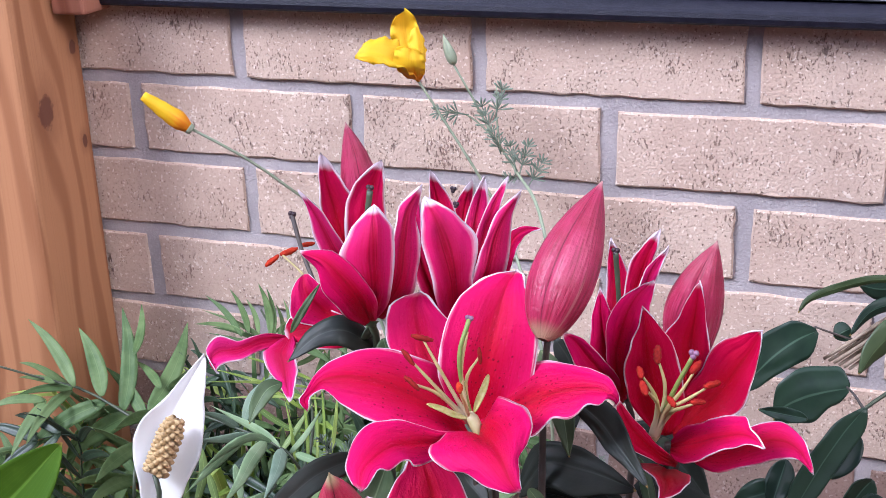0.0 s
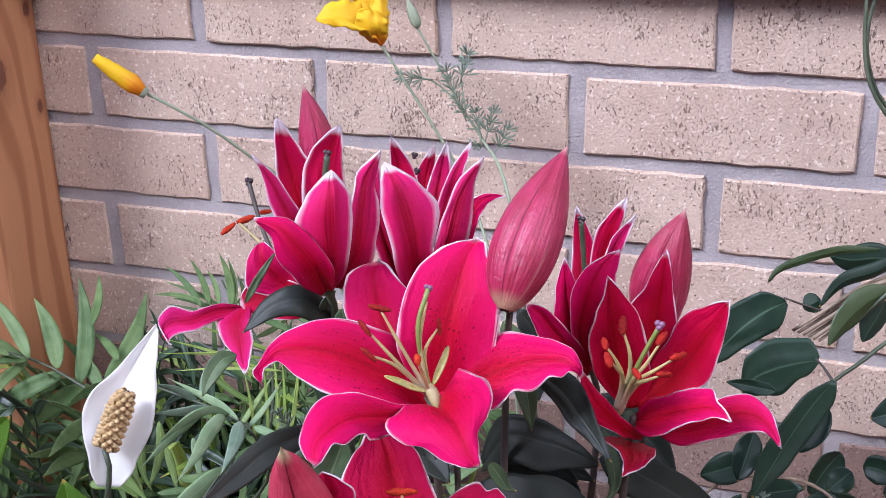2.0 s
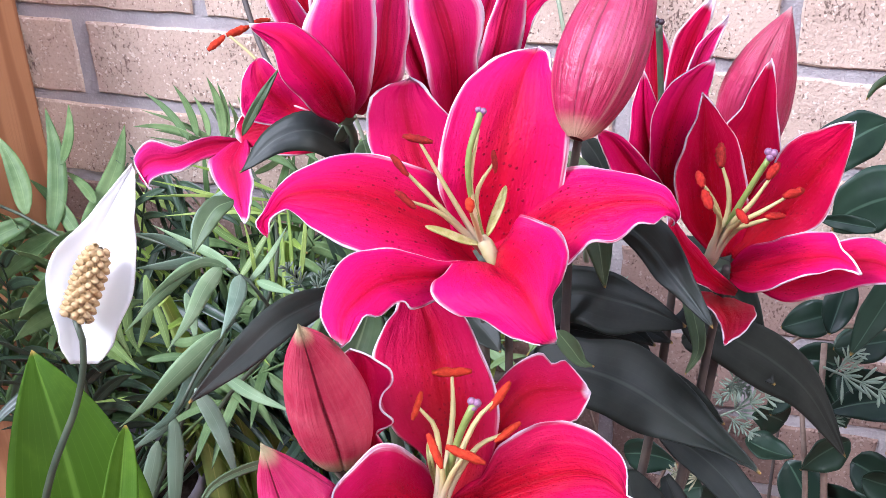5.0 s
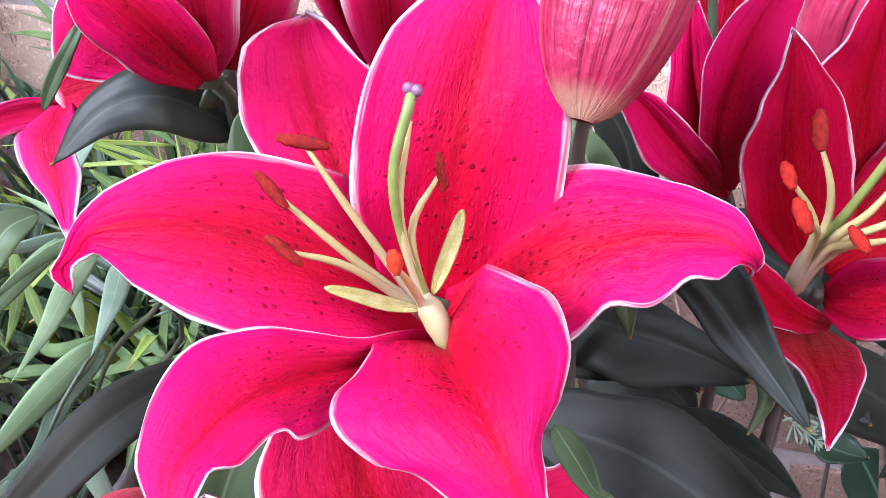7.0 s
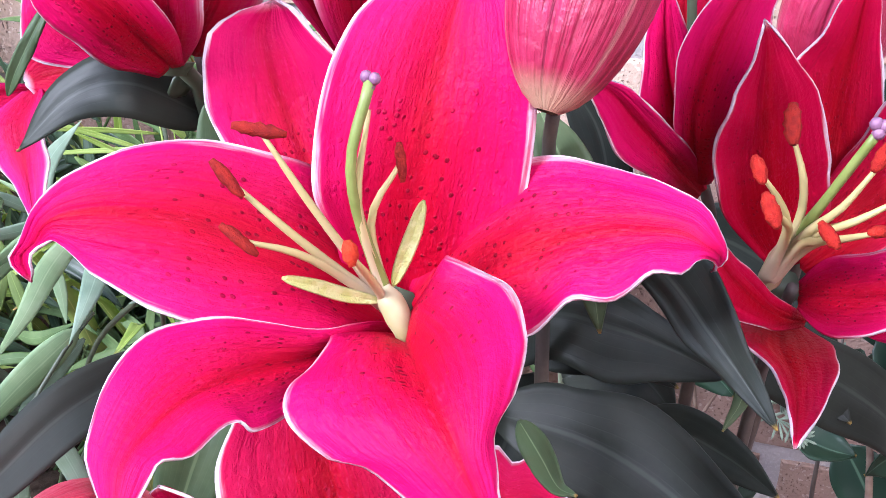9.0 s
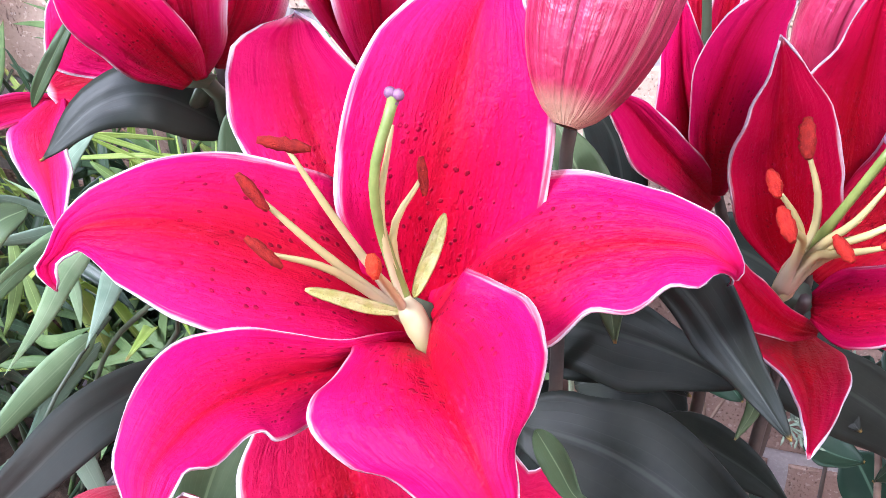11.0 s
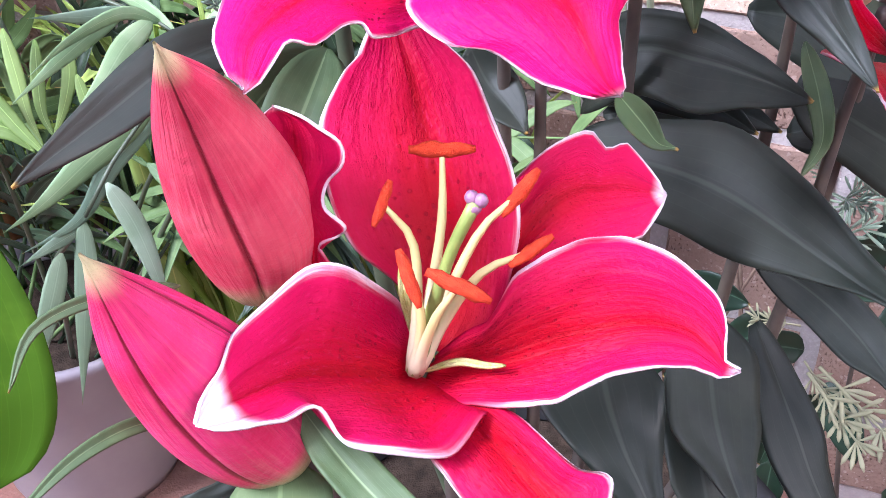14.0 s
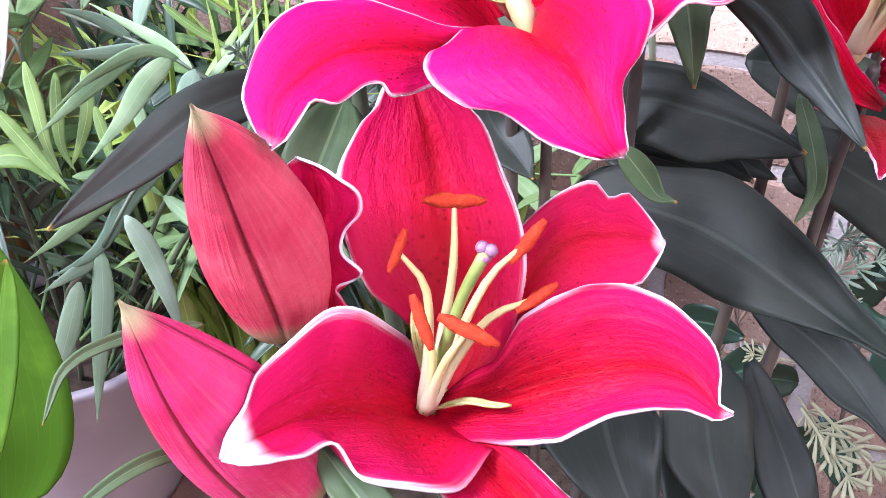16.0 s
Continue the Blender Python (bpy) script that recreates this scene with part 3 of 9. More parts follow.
# ---- plant builders ----
def bud(pts, radius, parent, mat=None, seed=0, label="closed rosy lily bud with a pale tip"):
    """A closed bud: three broad petals folded round an axis, with grooves between them."""
    n, sides = 34, 48
    line = spline(pts, n)
    fr = frames(line, (0.15, -0.8, 0.55))
    vs, uv, fs = [], [], []
    swell, close = (0.72, 1.05) if mat == BUD_MAUVE else (0.52, 1.12)
    peak = swell ** swell * close ** close / (swell + close) ** (swell + close)
    for i, c in enumerate(line):
        v = i / n
        w = 0.14 * (1 - v) ** 4 + max(v, 0.001) ** swell * (1 - min(v, 0.999)) ** close / peak * 0.97
        r = radius * min(1.0, w) if v < 0.999 else radius * 0.02
        for j in range(sides + 1):
            g = 6.2832 * j / sides + seed
            rib = abs(math.sin(1.5 * (g - seed)))
            q = r * (1.03 - 0.10 * math.exp(-(rib / 0.13) ** 2) + 0.035 * math.cos(3 * (g - seed) + 3.1416) + 0.012 * noise.noise(V(g * 2, v * 5, radius * 900)))
            vs.append(c + fr[i][1] * (math.cos(g) * q) + fr[i][2] * (math.sin(g) * q))
            uv.append((j / sides, v))
    s1 = sides + 1
    for i in range(n):
        for j in range(sides):
            fs.append((i * s1 + j, i * s1 + j + 1, (i + 1) * s1 + j + 1, (i + 1) * s1 + j))
    return link("bud", vs, fs, mat or BUD, parent, label, uv)


def anther(at, along, length, parent, mat, fat=1.0):
    a = Vector(along).normalized()
    p = [Vector(at) + a * (length * k) for k in (-0.5, -0.15, 0.2, 0.5)]
    return tube("anther", p, tuple(length * fat * w for w in (0.08, 0.16, 0.17, 0.15, 0.07)), mat, parent, 10, 8, "", 0.18, int(abs(at[0]) * 9999))


def stigma(at, size, parent, mat):
    vs, fs = [], []
    for lobe in range(3):
        g = 2.094 * lobe + 0.4
        o = Vector(at) + V(math.cos(g), 0.3 * math.sin(g), math.sin(g)) * size * 0.55
        b = len(vs)
        for i in range(5):
            for j in range(8):
                th, f = 3.1416 * (i + 0.001) / 4, 6.2832 * j / 8
                vs.append(o + V(math.sin(th) * math.cos(f), math.sin(th) * math.sin(f), math.cos(th)) * size * 0.74)
        for i in range(4):
            for j in range(8):
                k = (j + 1) % 8
                fs.append((b + i * 8 + j, b + (i + 1) * 8 + j, b + (i + 1) * 8 + k, b + i * 8 + k))
    return link("stigma", vs, fs, mat, parent, "three-lobed stigma")


def weld(into, others):
    """Joins the meshes of others into one, with their texture coordinates, and drops the others."""
    vs, fs, uv = [], [], []
    for ob in [into] + others:
        me = ob.data
        base = len(vs)
        co = np.empty(len(me.vertices) * 3, dtype=np.float32)
        me.vertices.foreach_get("co", co)
        vs += co.reshape(-1, 3).tolist()
        tex = np.zeros((len(me.vertices), 2), dtype=np.float32)
        idx = np.empty(len(me.loops), dtype=np.int32)
        me.loops.foreach_get("vertex_index", idx)
        flat = np.empty(len(me.loops) * 2, dtype=np.float32)
        me.uv_layers[0].data.foreach_get("uv", flat)
        tex[idx] = flat.reshape(-1, 2)
        uv += tex.tolist()
        fs += [tuple(base + k for k in f.vertices) for f in me.polygons]
    me = bpy.data.meshes.new(into.name)
    me.from_pydata(vs, [], fs)
    lay = me.uv_layers.new(name="UVMap").data
    idx = np.empty(len(me.loops), dtype=np.int32)
    me.loops.foreach_get("vertex_index", idx)
    lay.foreach_set("uv", np.asarray(uv, dtype=np.float32)[idx].ravel())
    me.polygons.foreach_set("use_smooth", [True] * len(me.polygons))
    me.materials.append(into.data.materials[0])
    into.data = me
    for ob in others:
        bpy.data.objects.remove(ob)


def frond(pts, parent, leaflet, width, count, mat, up=(0, -0.6, 1), droop=0.25, seed=0, spread=62.0, start=0.15, stalk=0.0018, joined=False):
    """A palm frond: a rachis with paired narrow leaflets that arch and droop."""
    rnd = random.Random(seed)
    line = spline(pts, 40)
    rachis = tube("frond", pts, (stalk * 1.4, stalk, stalk * 0.5), mat if joined else STEM, parent, 16, 6)
    made = []
    for i in range(count):
        f = start + (1 - start) * i / (count - 1)
        c = line[min(40, int(f * 40))]
        t = (line[min(40, int(f * 40) + 1)] - line[max(0, int(f * 40) - 1)]).normalized()
        k = Vector(up) - t * Vector(up).dot(t)
        k.normalize()
        s = t.cross(k)
        size = leaflet * (0.55 + 0.45 * math.sin(3.1416 * min(1, 0.15 + 0.8 * f))) * rnd.uniform(0.85, 1.1)
        for sg in (-1, 1):
            a = radians(spread * (1 - 0.45 * f) + rnd.uniform(-7, 7))
            d = (t * math.cos(a) + s * (sg * math.sin(a)) + k * rnd.uniform(0.0, 0.22)).normalized()
            low = V(0, 0, -1) * size * droop * rnd.uniform(0.6, 1.3)
            p = [c, c + d * size * 0.35 + low * 0.06, c + d * size * 0.7 + low * 0.4, c + d * size * 0.97 + low]
            made.append(blade("leaflet", p, d.cross(k), width * rnd.uniform(0.85, 1.15), mat, rachis, 0.25, 0, 1, 0.42, 0.8, 0.3, 9, 4, seed * 100 + i, 0.0, 0.0004))
    if joined:
        weld(rachis, made)
    return rachis


def feather(at, along, size, parent, mat, seed=0, normal=(0.2, -1, 0.3)):
    """A finely cut leaf: a stalk that forks into narrow blunt lobes."""
    rnd = random.Random(seed)
    a, nrm = Vector(along).normalized(), Vector(normal).normalized()
    s = a.cross(nrm).normalized()
    at = Vector(at)
    root = tube("cut_leaf", [at, at + a * size * 0.5, at + a * size], (size * 0.022, size * 0.018, size * 0.012), mat, parent, 6, 5)
    for k in range(3):
        o = at + a * size * (0.3 + 0.27 * k)
        for sg in (-1, 1):
            for m in range(3):
                g = radians(18 + 24 * m + rnd.uniform(-7, 7))
                d = (a * math.cos(g) + s * sg * math.sin(g) + nrm * rnd.uniform(-0.25, 0.25)).normalized()
                ln = size * rnd.uniform(0.26, 0.42) * (1.05 - 0.14 * k)
                blade("lobe", [o, o + d * ln * 0.4, o + d * ln * 0.75 + nrm * ln * 0.05, o + d * ln], d.cross(nrm), size * 0.024, mat, root, 0.2, 0, 1, 1.0, 0.35, 0.3, 5, 2, 0, 0.0, 0.0006)
    return root


# ---- the lilies in their pot ----
lily = thing("potted_lily", None, "tall potted lilies with crimson-pink white-edged flowers and buds", "lily")
LILY_POT = V(0.11, -0.30, 0.0)
lathe("pot", LILY_POT, ((0.0, 0.004), (0.10, 0.004), (0.105, 0.0), (0.135, 0.20), (0.142, 0.20), (0.142, 0.225), (0.134, 0.225), (0.130, 0.205)), POT_BLACK, lily, 44, "black plastic flower pot")
lathe("compost", LILY_POT, ((0.0, 0.206), (0.06, 0.210), (0.131, 0.203)), SOIL, lily, 30, "dark compost")


def spadix(a, b, radius, parent):
    """A cream spike covered with blunt knobs set in spirals."""
    a, b = Vector(a), Vector(b)
    core = tube("spadix", [a, a.lerp(b, 0.5), b], (radius * 0.75, radius, radius * 0.85, radius * 0.35), SPADIX, parent, 14, 12, "cream knobbly spadix")
    ax = (b - a).normalized()
    s = ax.orthogonal().normalized()
    k = ax.cross(s)
    vs, fs = [], []
    for i in range(96):
        f = (i + 0.5) / 96
        g = i * 2.39996
        r = radius * (0.98 if f < 0.75 else 0.98 - (f - 0.75) * 2.0)
        d = s * math.cos(g) + k * math.sin(g)
        o = a.lerp(b, f) + d * r
        t = d.cross(ax)
        n0 = len(vs)
        for rr, up in ((0.33, -0.05), (0.27, 0.30), (0.10, 0.50)):
            for j in range(6):
                h = 6.2832 * j / 6
                vs.append(o + (ax * math.cos(h) + t * math.sin(h)) * radius * rr + d * radius * up)
        for q in range(2):
            for j in range(6):
                m = (j + 1) % 6
                fs.append((n0 + q * 6 + j, n0 + q * 6 + m, n0 + q * 6 + 6 + m, n0 + q * 6 + 6 + j))
        fs.append(tuple(n0 + 12 + j for j in range(6)))
    tagged(link("spadix_surface", vs, fs, SPADIX, core), kind="stuff")


def loft(name, pts, left, right, mat, parent, foot=0.35, blunt=0.55, cup=0.0, ruffle=0.0, waves=2.5, rows=26, cols=14, seed=0, rib=0.0010, thick=0.0008, label=""):
    """A petal along a midrib; left and right reach from the midrib to the edges at each inner point of it.
    foot: breadth at the base; blunt: how round the tip closes; cup: how far the blade bellies between midrib and edge."""
    rnd = random.Random(seed)
    p = [Vector(q) for q in pts]
    run = [0.0]
    for a, b in zip(p, p[1:]):
        run.append(run[-1] + (b - a).length)
    stops = [r / run[-1] for r in run][1:-1]
    line = spline(pts, rows)
    left, right = [Vector(q) for q in left], [Vector(q) for q in right]

    def reach(arr, v):
        if v <= stops[0]:
            f = v / stops[0]
            return arr[0] * (foot + (1 - foot) * math.sin(f * 1.5708))
        if v >= stops[-1]:
            return arr[-1] * max(0.0, (1 - v) / (1 - stops[-1])) ** blunt
        i = max(k for k in range(len(stops)) if stops[k] <= v)
        f = (v - stops[i]) / (stops[i + 1] - stops[i])
        a, b = arr[max(0, i - 1)], arr[i]
        c, d = arr[i + 1], arr[min(len(arr) - 1, i + 2)]
        return 0.5 * (2 * b + (c - a) * f + (2 * a - 5 * b + 4 * c - d) * f * f + (3 * b - a - 3 * c + d) * f ** 3)

    ph = [rnd.uniform(0, 6.28) for _ in range(2)]
    grid = []
    for i, c in enumerate(line):
        v = i / rows
        t = (line[min(i + 1, rows)] - line[max(i - 1, 0)]).normalized()
        l, r = reach(left, v), reach(right, v)
        k = (r - l).cross(t)
        k = k.normalized() if k.length > 1e-9 else V(0, 0, 1)
        w = 0.5 * (l.length + r.length)
        row = []
        for j in range(cols + 1):
            u = -1 + 2 * j / cols
            a = abs(u)
            o = (l if u < 0 else r) * a
            h = ph[0] if u < 0 else ph[1]
            wav = math.sin(6.283 * waves * v + h) * 0.7 + math.sin(6.283 * waves * 2.3 * v + 2 * h) * 0.3
            lift = cup * w * (a * a - a) * 4 * 0.25 + ruffle * a ** 4 * wav * min(1.0, v * 2.5) - rib * math.exp(-(u / 0.13) ** 2) * min(1.0, w / 0.008)
            lift += 0.0012 * noise.noise(V(u * 2.1, v * 4.3, seed * 3.7)) * min(1.0, w / 0.01)
            row.append(c + o + k * lift)
        grid.append(row)
    return sheet(name, grid, mat, parent, thick, label)


main_flower = tube('flower', [(0.1126, -0.3787, 0.5930), (0.1139, -0.3821, 0.5946)], (0.0034, 0.0070), STEM, lily, n=4, label='wide-open crimson lily flower with white petal edges')
loft('petal', [(0.1094, -0.3740, 0.5914), (0.0860, -0.3627, 0.6168), (0.0741, -0.3523, 0.6345), (0.0688, -0.3467, 0.6485), (0.0676, -0.3436, 0.6545), (0.0694, -0.3403, 0.6610)],
     [(-0.0192, -0.0045, 0.0059), (-0.0180, -0.0099, 0.0020), (-0.0155, -0.0085, -0.0005), (-0.0135, -0.0066, 0.0009)],
     [(0.0142, 0.0067, 0.0088), (0.0201, 0.0057, 0.0017), (0.0195, 0.0044, -0.0029), (0.0109, 0.0040, 0.0002)], PETAL, main_flower, seed=1, ruffle=0.0012, cup=0.15, blunt=0.6, rows=32, cols=16)
loft('petal', [(0.1134, -0.3838, 0.5941), (0.0971, -0.3913, 0.6147), (0.0743, -0.3995, 0.6290), (0.0560, -0.4063, 0.6350), (0.0427, -0.4108, 0.6351), (0.0358, -0.4127, 0.6324), (0.0306, -0.4134, 0.6256), (0.0258, -0.4139, 0.6204), (0.0276, -0.4148, 0.6136)],
     [(0.0096, -0.0132, -0.0120), (0.0102, -0.0192, -0.0164), (0.0105, -0.0154, -0.0168), (0.0077, -0.0088, -0.0108), (0.0042, -0.0028, -0.0036), (0.0052, -0.0009, 0.0016), (0.0039, -0.0002, 0.0014)],
     [(-0.0085, 0.0212, 0.0148), (-0.0063, 0.0168, 0.0134), (-0.0048, 0.0119, 0.0100), (-0.0045, 0.0071, 0.0057), (-0.0044, 0.0028, 0.0020), (-0.0043, 0.0008, -0.0006), (-0.0033, -0.0004, -0.0007)], PETAL, main_flower, seed=2, ruffle=0.0008, cup=0.2, blunt=0.5, rows=44, cols=18)
loft('petal', [(0.1190, -0.3918, 0.5967), (0.1057, -0.4163, 0.6067), (0.0956, -0.4318, 0.6132), (0.0886, -0.4459, 0.6169), (0.0844, -0.4560, 0.6161), (0.0821, -0.4658, 0.6133), (0.0844, -0.4751, 0.6075)],
     [(0.0035, -0.0105, -0.0045), (0.0068, -0.0101, -0.0071), (0.0094, 0.0001, -0.0054), (0.0090, -0.0004, -0.0059), (0.0071, 0.0028, -0.0012)],
     [(0.0020, 0.0074, 0.0033), (-0.0088, 0.0093, 0.0070), (-0.0147, 0.0120, 0.0061), (-0.0138, 0.0077, 0.0039), (-0.0111, 0.0033, -0.0010)], PETAL, main_flower, seed=3, ruffle=0.0012, waves=3.5, cup=-0.15, blunt=0.55, rows=40, cols=18)
loft('petal', [(0.1190, -0.3816, 0.5944), (0.1347, -0.3803, 0.6090), (0.1502, -0.3800, 0.6208), (0.1608, -0.3796, 0.6267), (0.1713, -0.3803, 0.6311), (0.1808, -0.3815, 0.6338), (0.1882, -0.3831, 0.6353), (0.1937, -0.3844, 0.6331), (0.1969, -0.3826, 0.6289), (0.1952, -0.3820, 0.6238)],
     [(-0.0067, 0.0152, 0.0116), (-0.0061, 0.0200, 0.0124), (-0.0042, 0.0194, 0.0092), (-0.0023, 0.0154, 0.0067), (-0.0008, 0.0126, 0.0043), (0.0026, 0.0084, 0.0026), (0.0026, 0.0045, 0.0012), (0.0014, 0.0011, 0.0007)],
     [(0.0052, -0.0181, -0.0064), (0.0054, -0.0174, -0.0121), (0.0031, -0.0142, -0.0089), (0.0027, -0.0132, -0.0108), (0.0011, -0.0093, -0.0069), (0.0008, -0.0070, -0.0072), (-0.0008, -0.0029, -0.0016), (-0.0005, -0.0012, -0.0012)], PETAL, main_flower, seed=4, ruffle=0.0010, waves=4.0, cup=0.15, rows=46, cols=18)
loft('petal', [(0.1139, -0.3774, 0.5919), (0.1151, -0.3747, 0.6110), (0.1167, -0.3716, 0.6256), (0.1191, -0.3668, 0.6403), (0.1211, -0.3589, 0.6541), (0.1230, -0.3492, 0.6667), (0.1245, -0.3405, 0.6735), (0.1272, -0.3326, 0.6771)],
     [(-0.0149, -0.0086, 0.0040), (-0.0211, -0.0127, 0.0048), (-0.0238, -0.0124, 0.0047), (-0.0242, -0.0114, 0.0045), (-0.0217, -0.0103, 0.0031), (-0.0155, -0.0071, 0.0028)],
     [(0.0279, 0.0018, -0.0014), (0.0297, 0.0037, 0.0001), (0.0283, 0.0054, 0.0028), (0.0250, 0.0024, 0.0022), (0.0167, 0.0016, 0.0015), (0.0105, -0.0007, -0.0004)], PETAL, main_flower, seed=5, ruffle=0.0010, cup=0.15, blunt=0.45, rows=40, cols=20)
loft('petal', [(0.1221, -0.3989, 0.6014), (0.1285, -0.4127, 0.6129), (0.1371, -0.4282, 0.6198), (0.1447, -0.4397, 0.6221), (0.1504, -0.4466, 0.6210), (0.1542, -0.4506, 0.6177), (0.1574, -0.4531, 0.6134), (0.1600, -0.4542, 0.6101), (0.1626, -0.4535, 0.6074)],
     [(0.0081, 0.0130, 0.0174), (0.0153, 0.0227, 0.0099), (0.0156, 0.0194, 0.0057), (0.0098, 0.0146, 0.0023), (0.0040, 0.0097, 0.0020), (0.0030, 0.0064, 0.0017), (0.0023, 0.0029, 0.0009)],
     [(-0.0177, -0.0035, -0.0000), (-0.0281, -0.0078, -0.0042), (-0.0325, -0.0048, -0.0085), (-0.0269, -0.0035, -0.0093), (-0.0211, -0.0008, -0.0052), (-0.0130, -0.0026, -0.0042), (-0.0068, -0.0021, -0.0022)], PETAL, main_flower, seed=6, ruffle=0.0008, cup=-0.3, blunt=0.55, foot=0.6, rows=44, cols=20)
tube('filament', [(0.1199, -0.3990, 0.6104), (0.1055, -0.4042, 0.6420), (0.0942, -0.4038, 0.6623)], (0.0021, 0.0012, 0.0010, 0.0006), FILAMENT, main_flower, n=10, sides=7)
anther((0.0942, -0.4038, 0.6623), (0.0122, 0.0036, -0.0031), 0.0125, main_flower, ANTHER_DARK, 0.80)
tube('filament', [(0.1199, -0.3990, 0.6104), (0.1027, -0.4094, 0.6372), (0.0890, -0.4126, 0.6541)], (0.0021, 0.0012, 0.0010, 0.0006), FILAMENT, main_flower, n=10, sides=7)
anther((0.0890, -0.4126, 0.6541), (0.0091, -0.0024, -0.0091), 0.0110, main_flower, ANTHER_DARK, 0.80)
tube('filament', [(0.1199, -0.3990, 0.6104), (0.1056, -0.4105, 0.6327), (0.0933, -0.4195, 0.6426)], (0.0021, 0.0012, 0.0010, 0.0006), FILAMENT, main_flower, n=10, sides=7)
anther((0.0933, -0.4195, 0.6426), (0.0105, -0.0013, -0.0078), 0.0110, main_flower, ANTHER_DARK, 0.80)
tube('filament', [(0.1199, -0.3990, 0.6104), (0.1168, -0.3984, 0.6365), (0.1222, -0.3898, 0.6487)], (0.0021, 0.0012, 0.0010, 0.0006), FILAMENT, main_flower, n=10, sides=7)
anther((0.1222, -0.3898, 0.6487), (0.0031, -0.0073, -0.0111), 0.0095, main_flower, ANTHER_DARK, 0.80)
tube('filament', [(0.1199, -0.3990, 0.6104), (0.1195, -0.4081, 0.6270), (0.1190, -0.4169, 0.6410)], (0.0021, 0.0012, 0.0010, 0.0006), FILAMENT, main_flower, n=10, sides=7)
anther((0.1198, -0.4185, 0.6430), (0.0042, -0.0072, -0.0100), 0.0060, main_flower, ANTHER, 1.9)
tube('filament', [(0.1199, -0.3990, 0.6104), (0.1153, -0.4014, 0.6419), (0.1163, -0.3919, 0.6635)], (0.0021, 0.0012, 0.0010, 0.0006), FILAMENT, main_flower, n=10, sides=7)
tube('pistil', [(0.1199, -0.3990, 0.6104), (0.1141, -0.4012, 0.6497), (0.1172, -0.3917, 0.6711)], (0.0021, 0.0015, 0.0013, 0.0014), PISTIL, main_flower, n=12, sides=8)
stigma((0.1172, -0.3917, 0.6711), 0.0021, main_flower, STIGMA)
blade('nectary', [(0.1192, -0.4027, 0.6160), (0.1122, -0.4073, 0.6203), (0.1063, -0.4105, 0.6244), (0.0992, -0.4135, 0.6280)], (0.1132, 0.6953, 0.7097), 0.0018, NECTARY, main_flower, seed=7, cup=0.3, fore=0.5)
blade('nectary', [(0.1213, -0.3995, 0.6186), (0.1234, -0.3958, 0.6252), (0.1251, -0.3920, 0.6307), (0.1265, -0.3878, 0.6371)], (0.9412, 0.0581, -0.3329), 0.0020, NECTARY, main_flower, seed=8, cup=0.3, fore=0.5)
tube('ovary', [(0.1274, -0.4077, 0.6074), (0.1254, -0.4059, 0.6115), (0.1227, -0.4035, 0.6152), (0.1192, -0.4012, 0.6192)], (0.0006, 0.0026, 0.0034, 0.0034, 0.0020), COLUMN, main_flower, n=14, sides=12)
front_flower = tube('flower', [(0.1136, -0.4537, 0.5103), (0.1145, -0.4555, 0.5145)], (0.0034, 0.0060), STEM, lily, n=4, label='open crimson lily flower with orange anthers')
loft('petal', [(0.1158, -0.4448, 0.5129), (0.1155, -0.4341, 0.5232), (0.1114, -0.4251, 0.5357), (0.1058, -0.4162, 0.5500), (0.0997, -0.4086, 0.5630), (0.0943, -0.4030, 0.5734), (0.0895, -0.3974, 0.5821), (0.0856, -0.3917, 0.5893)],
     [(-0.0114, -0.0056, 0.0035), (-0.0213, -0.0139, 0.0030), (-0.0248, -0.0171, 0.0020), (-0.0242, -0.0153, 0.0025), (-0.0161, -0.0094, 0.0023), (-0.0082, -0.0085, -0.0014)],
     [(0.0150, 0.0018, -0.0017), (0.0197, 0.0064, 0.0029), (0.0204, 0.0065, 0.0028), (0.0186, 0.0055, 0.0011), (0.0160, 0.0057, 0.0011), (0.0107, 0.0030, 0.0002)], PETAL_RED, front_flower, seed=9, ruffle=0.0008, cup=0.1, blunt=0.6, rows=40, cols=18)
loft('petal', [(0.1253, -0.4350, 0.5136), (0.1291, -0.4176, 0.5303), (0.1357, -0.4063, 0.5400), (0.1430, -0.3999, 0.5432), (0.1483, -0.3977, 0.5430), (0.1536, -0.3955, 0.5430), (0.1661, -0.3930, 0.5416)],
     [(-0.0071, 0.0079, 0.0100), (-0.0056, 0.0122, 0.0091), (-0.0020, 0.0155, 0.0095), (-0.0012, 0.0111, 0.0061), (-0.0013, 0.0118, 0.0073)],
     [(0.0099, -0.0058, -0.0042), (0.0141, -0.0084, -0.0091), (0.0131, -0.0111, -0.0107), (0.0109, -0.0099, -0.0100), (0.0090, -0.0096, -0.0089)], PETAL_RED, front_flower, seed=10, ruffle=0.0006, cup=0.15, blunt=0.8, rows=36)
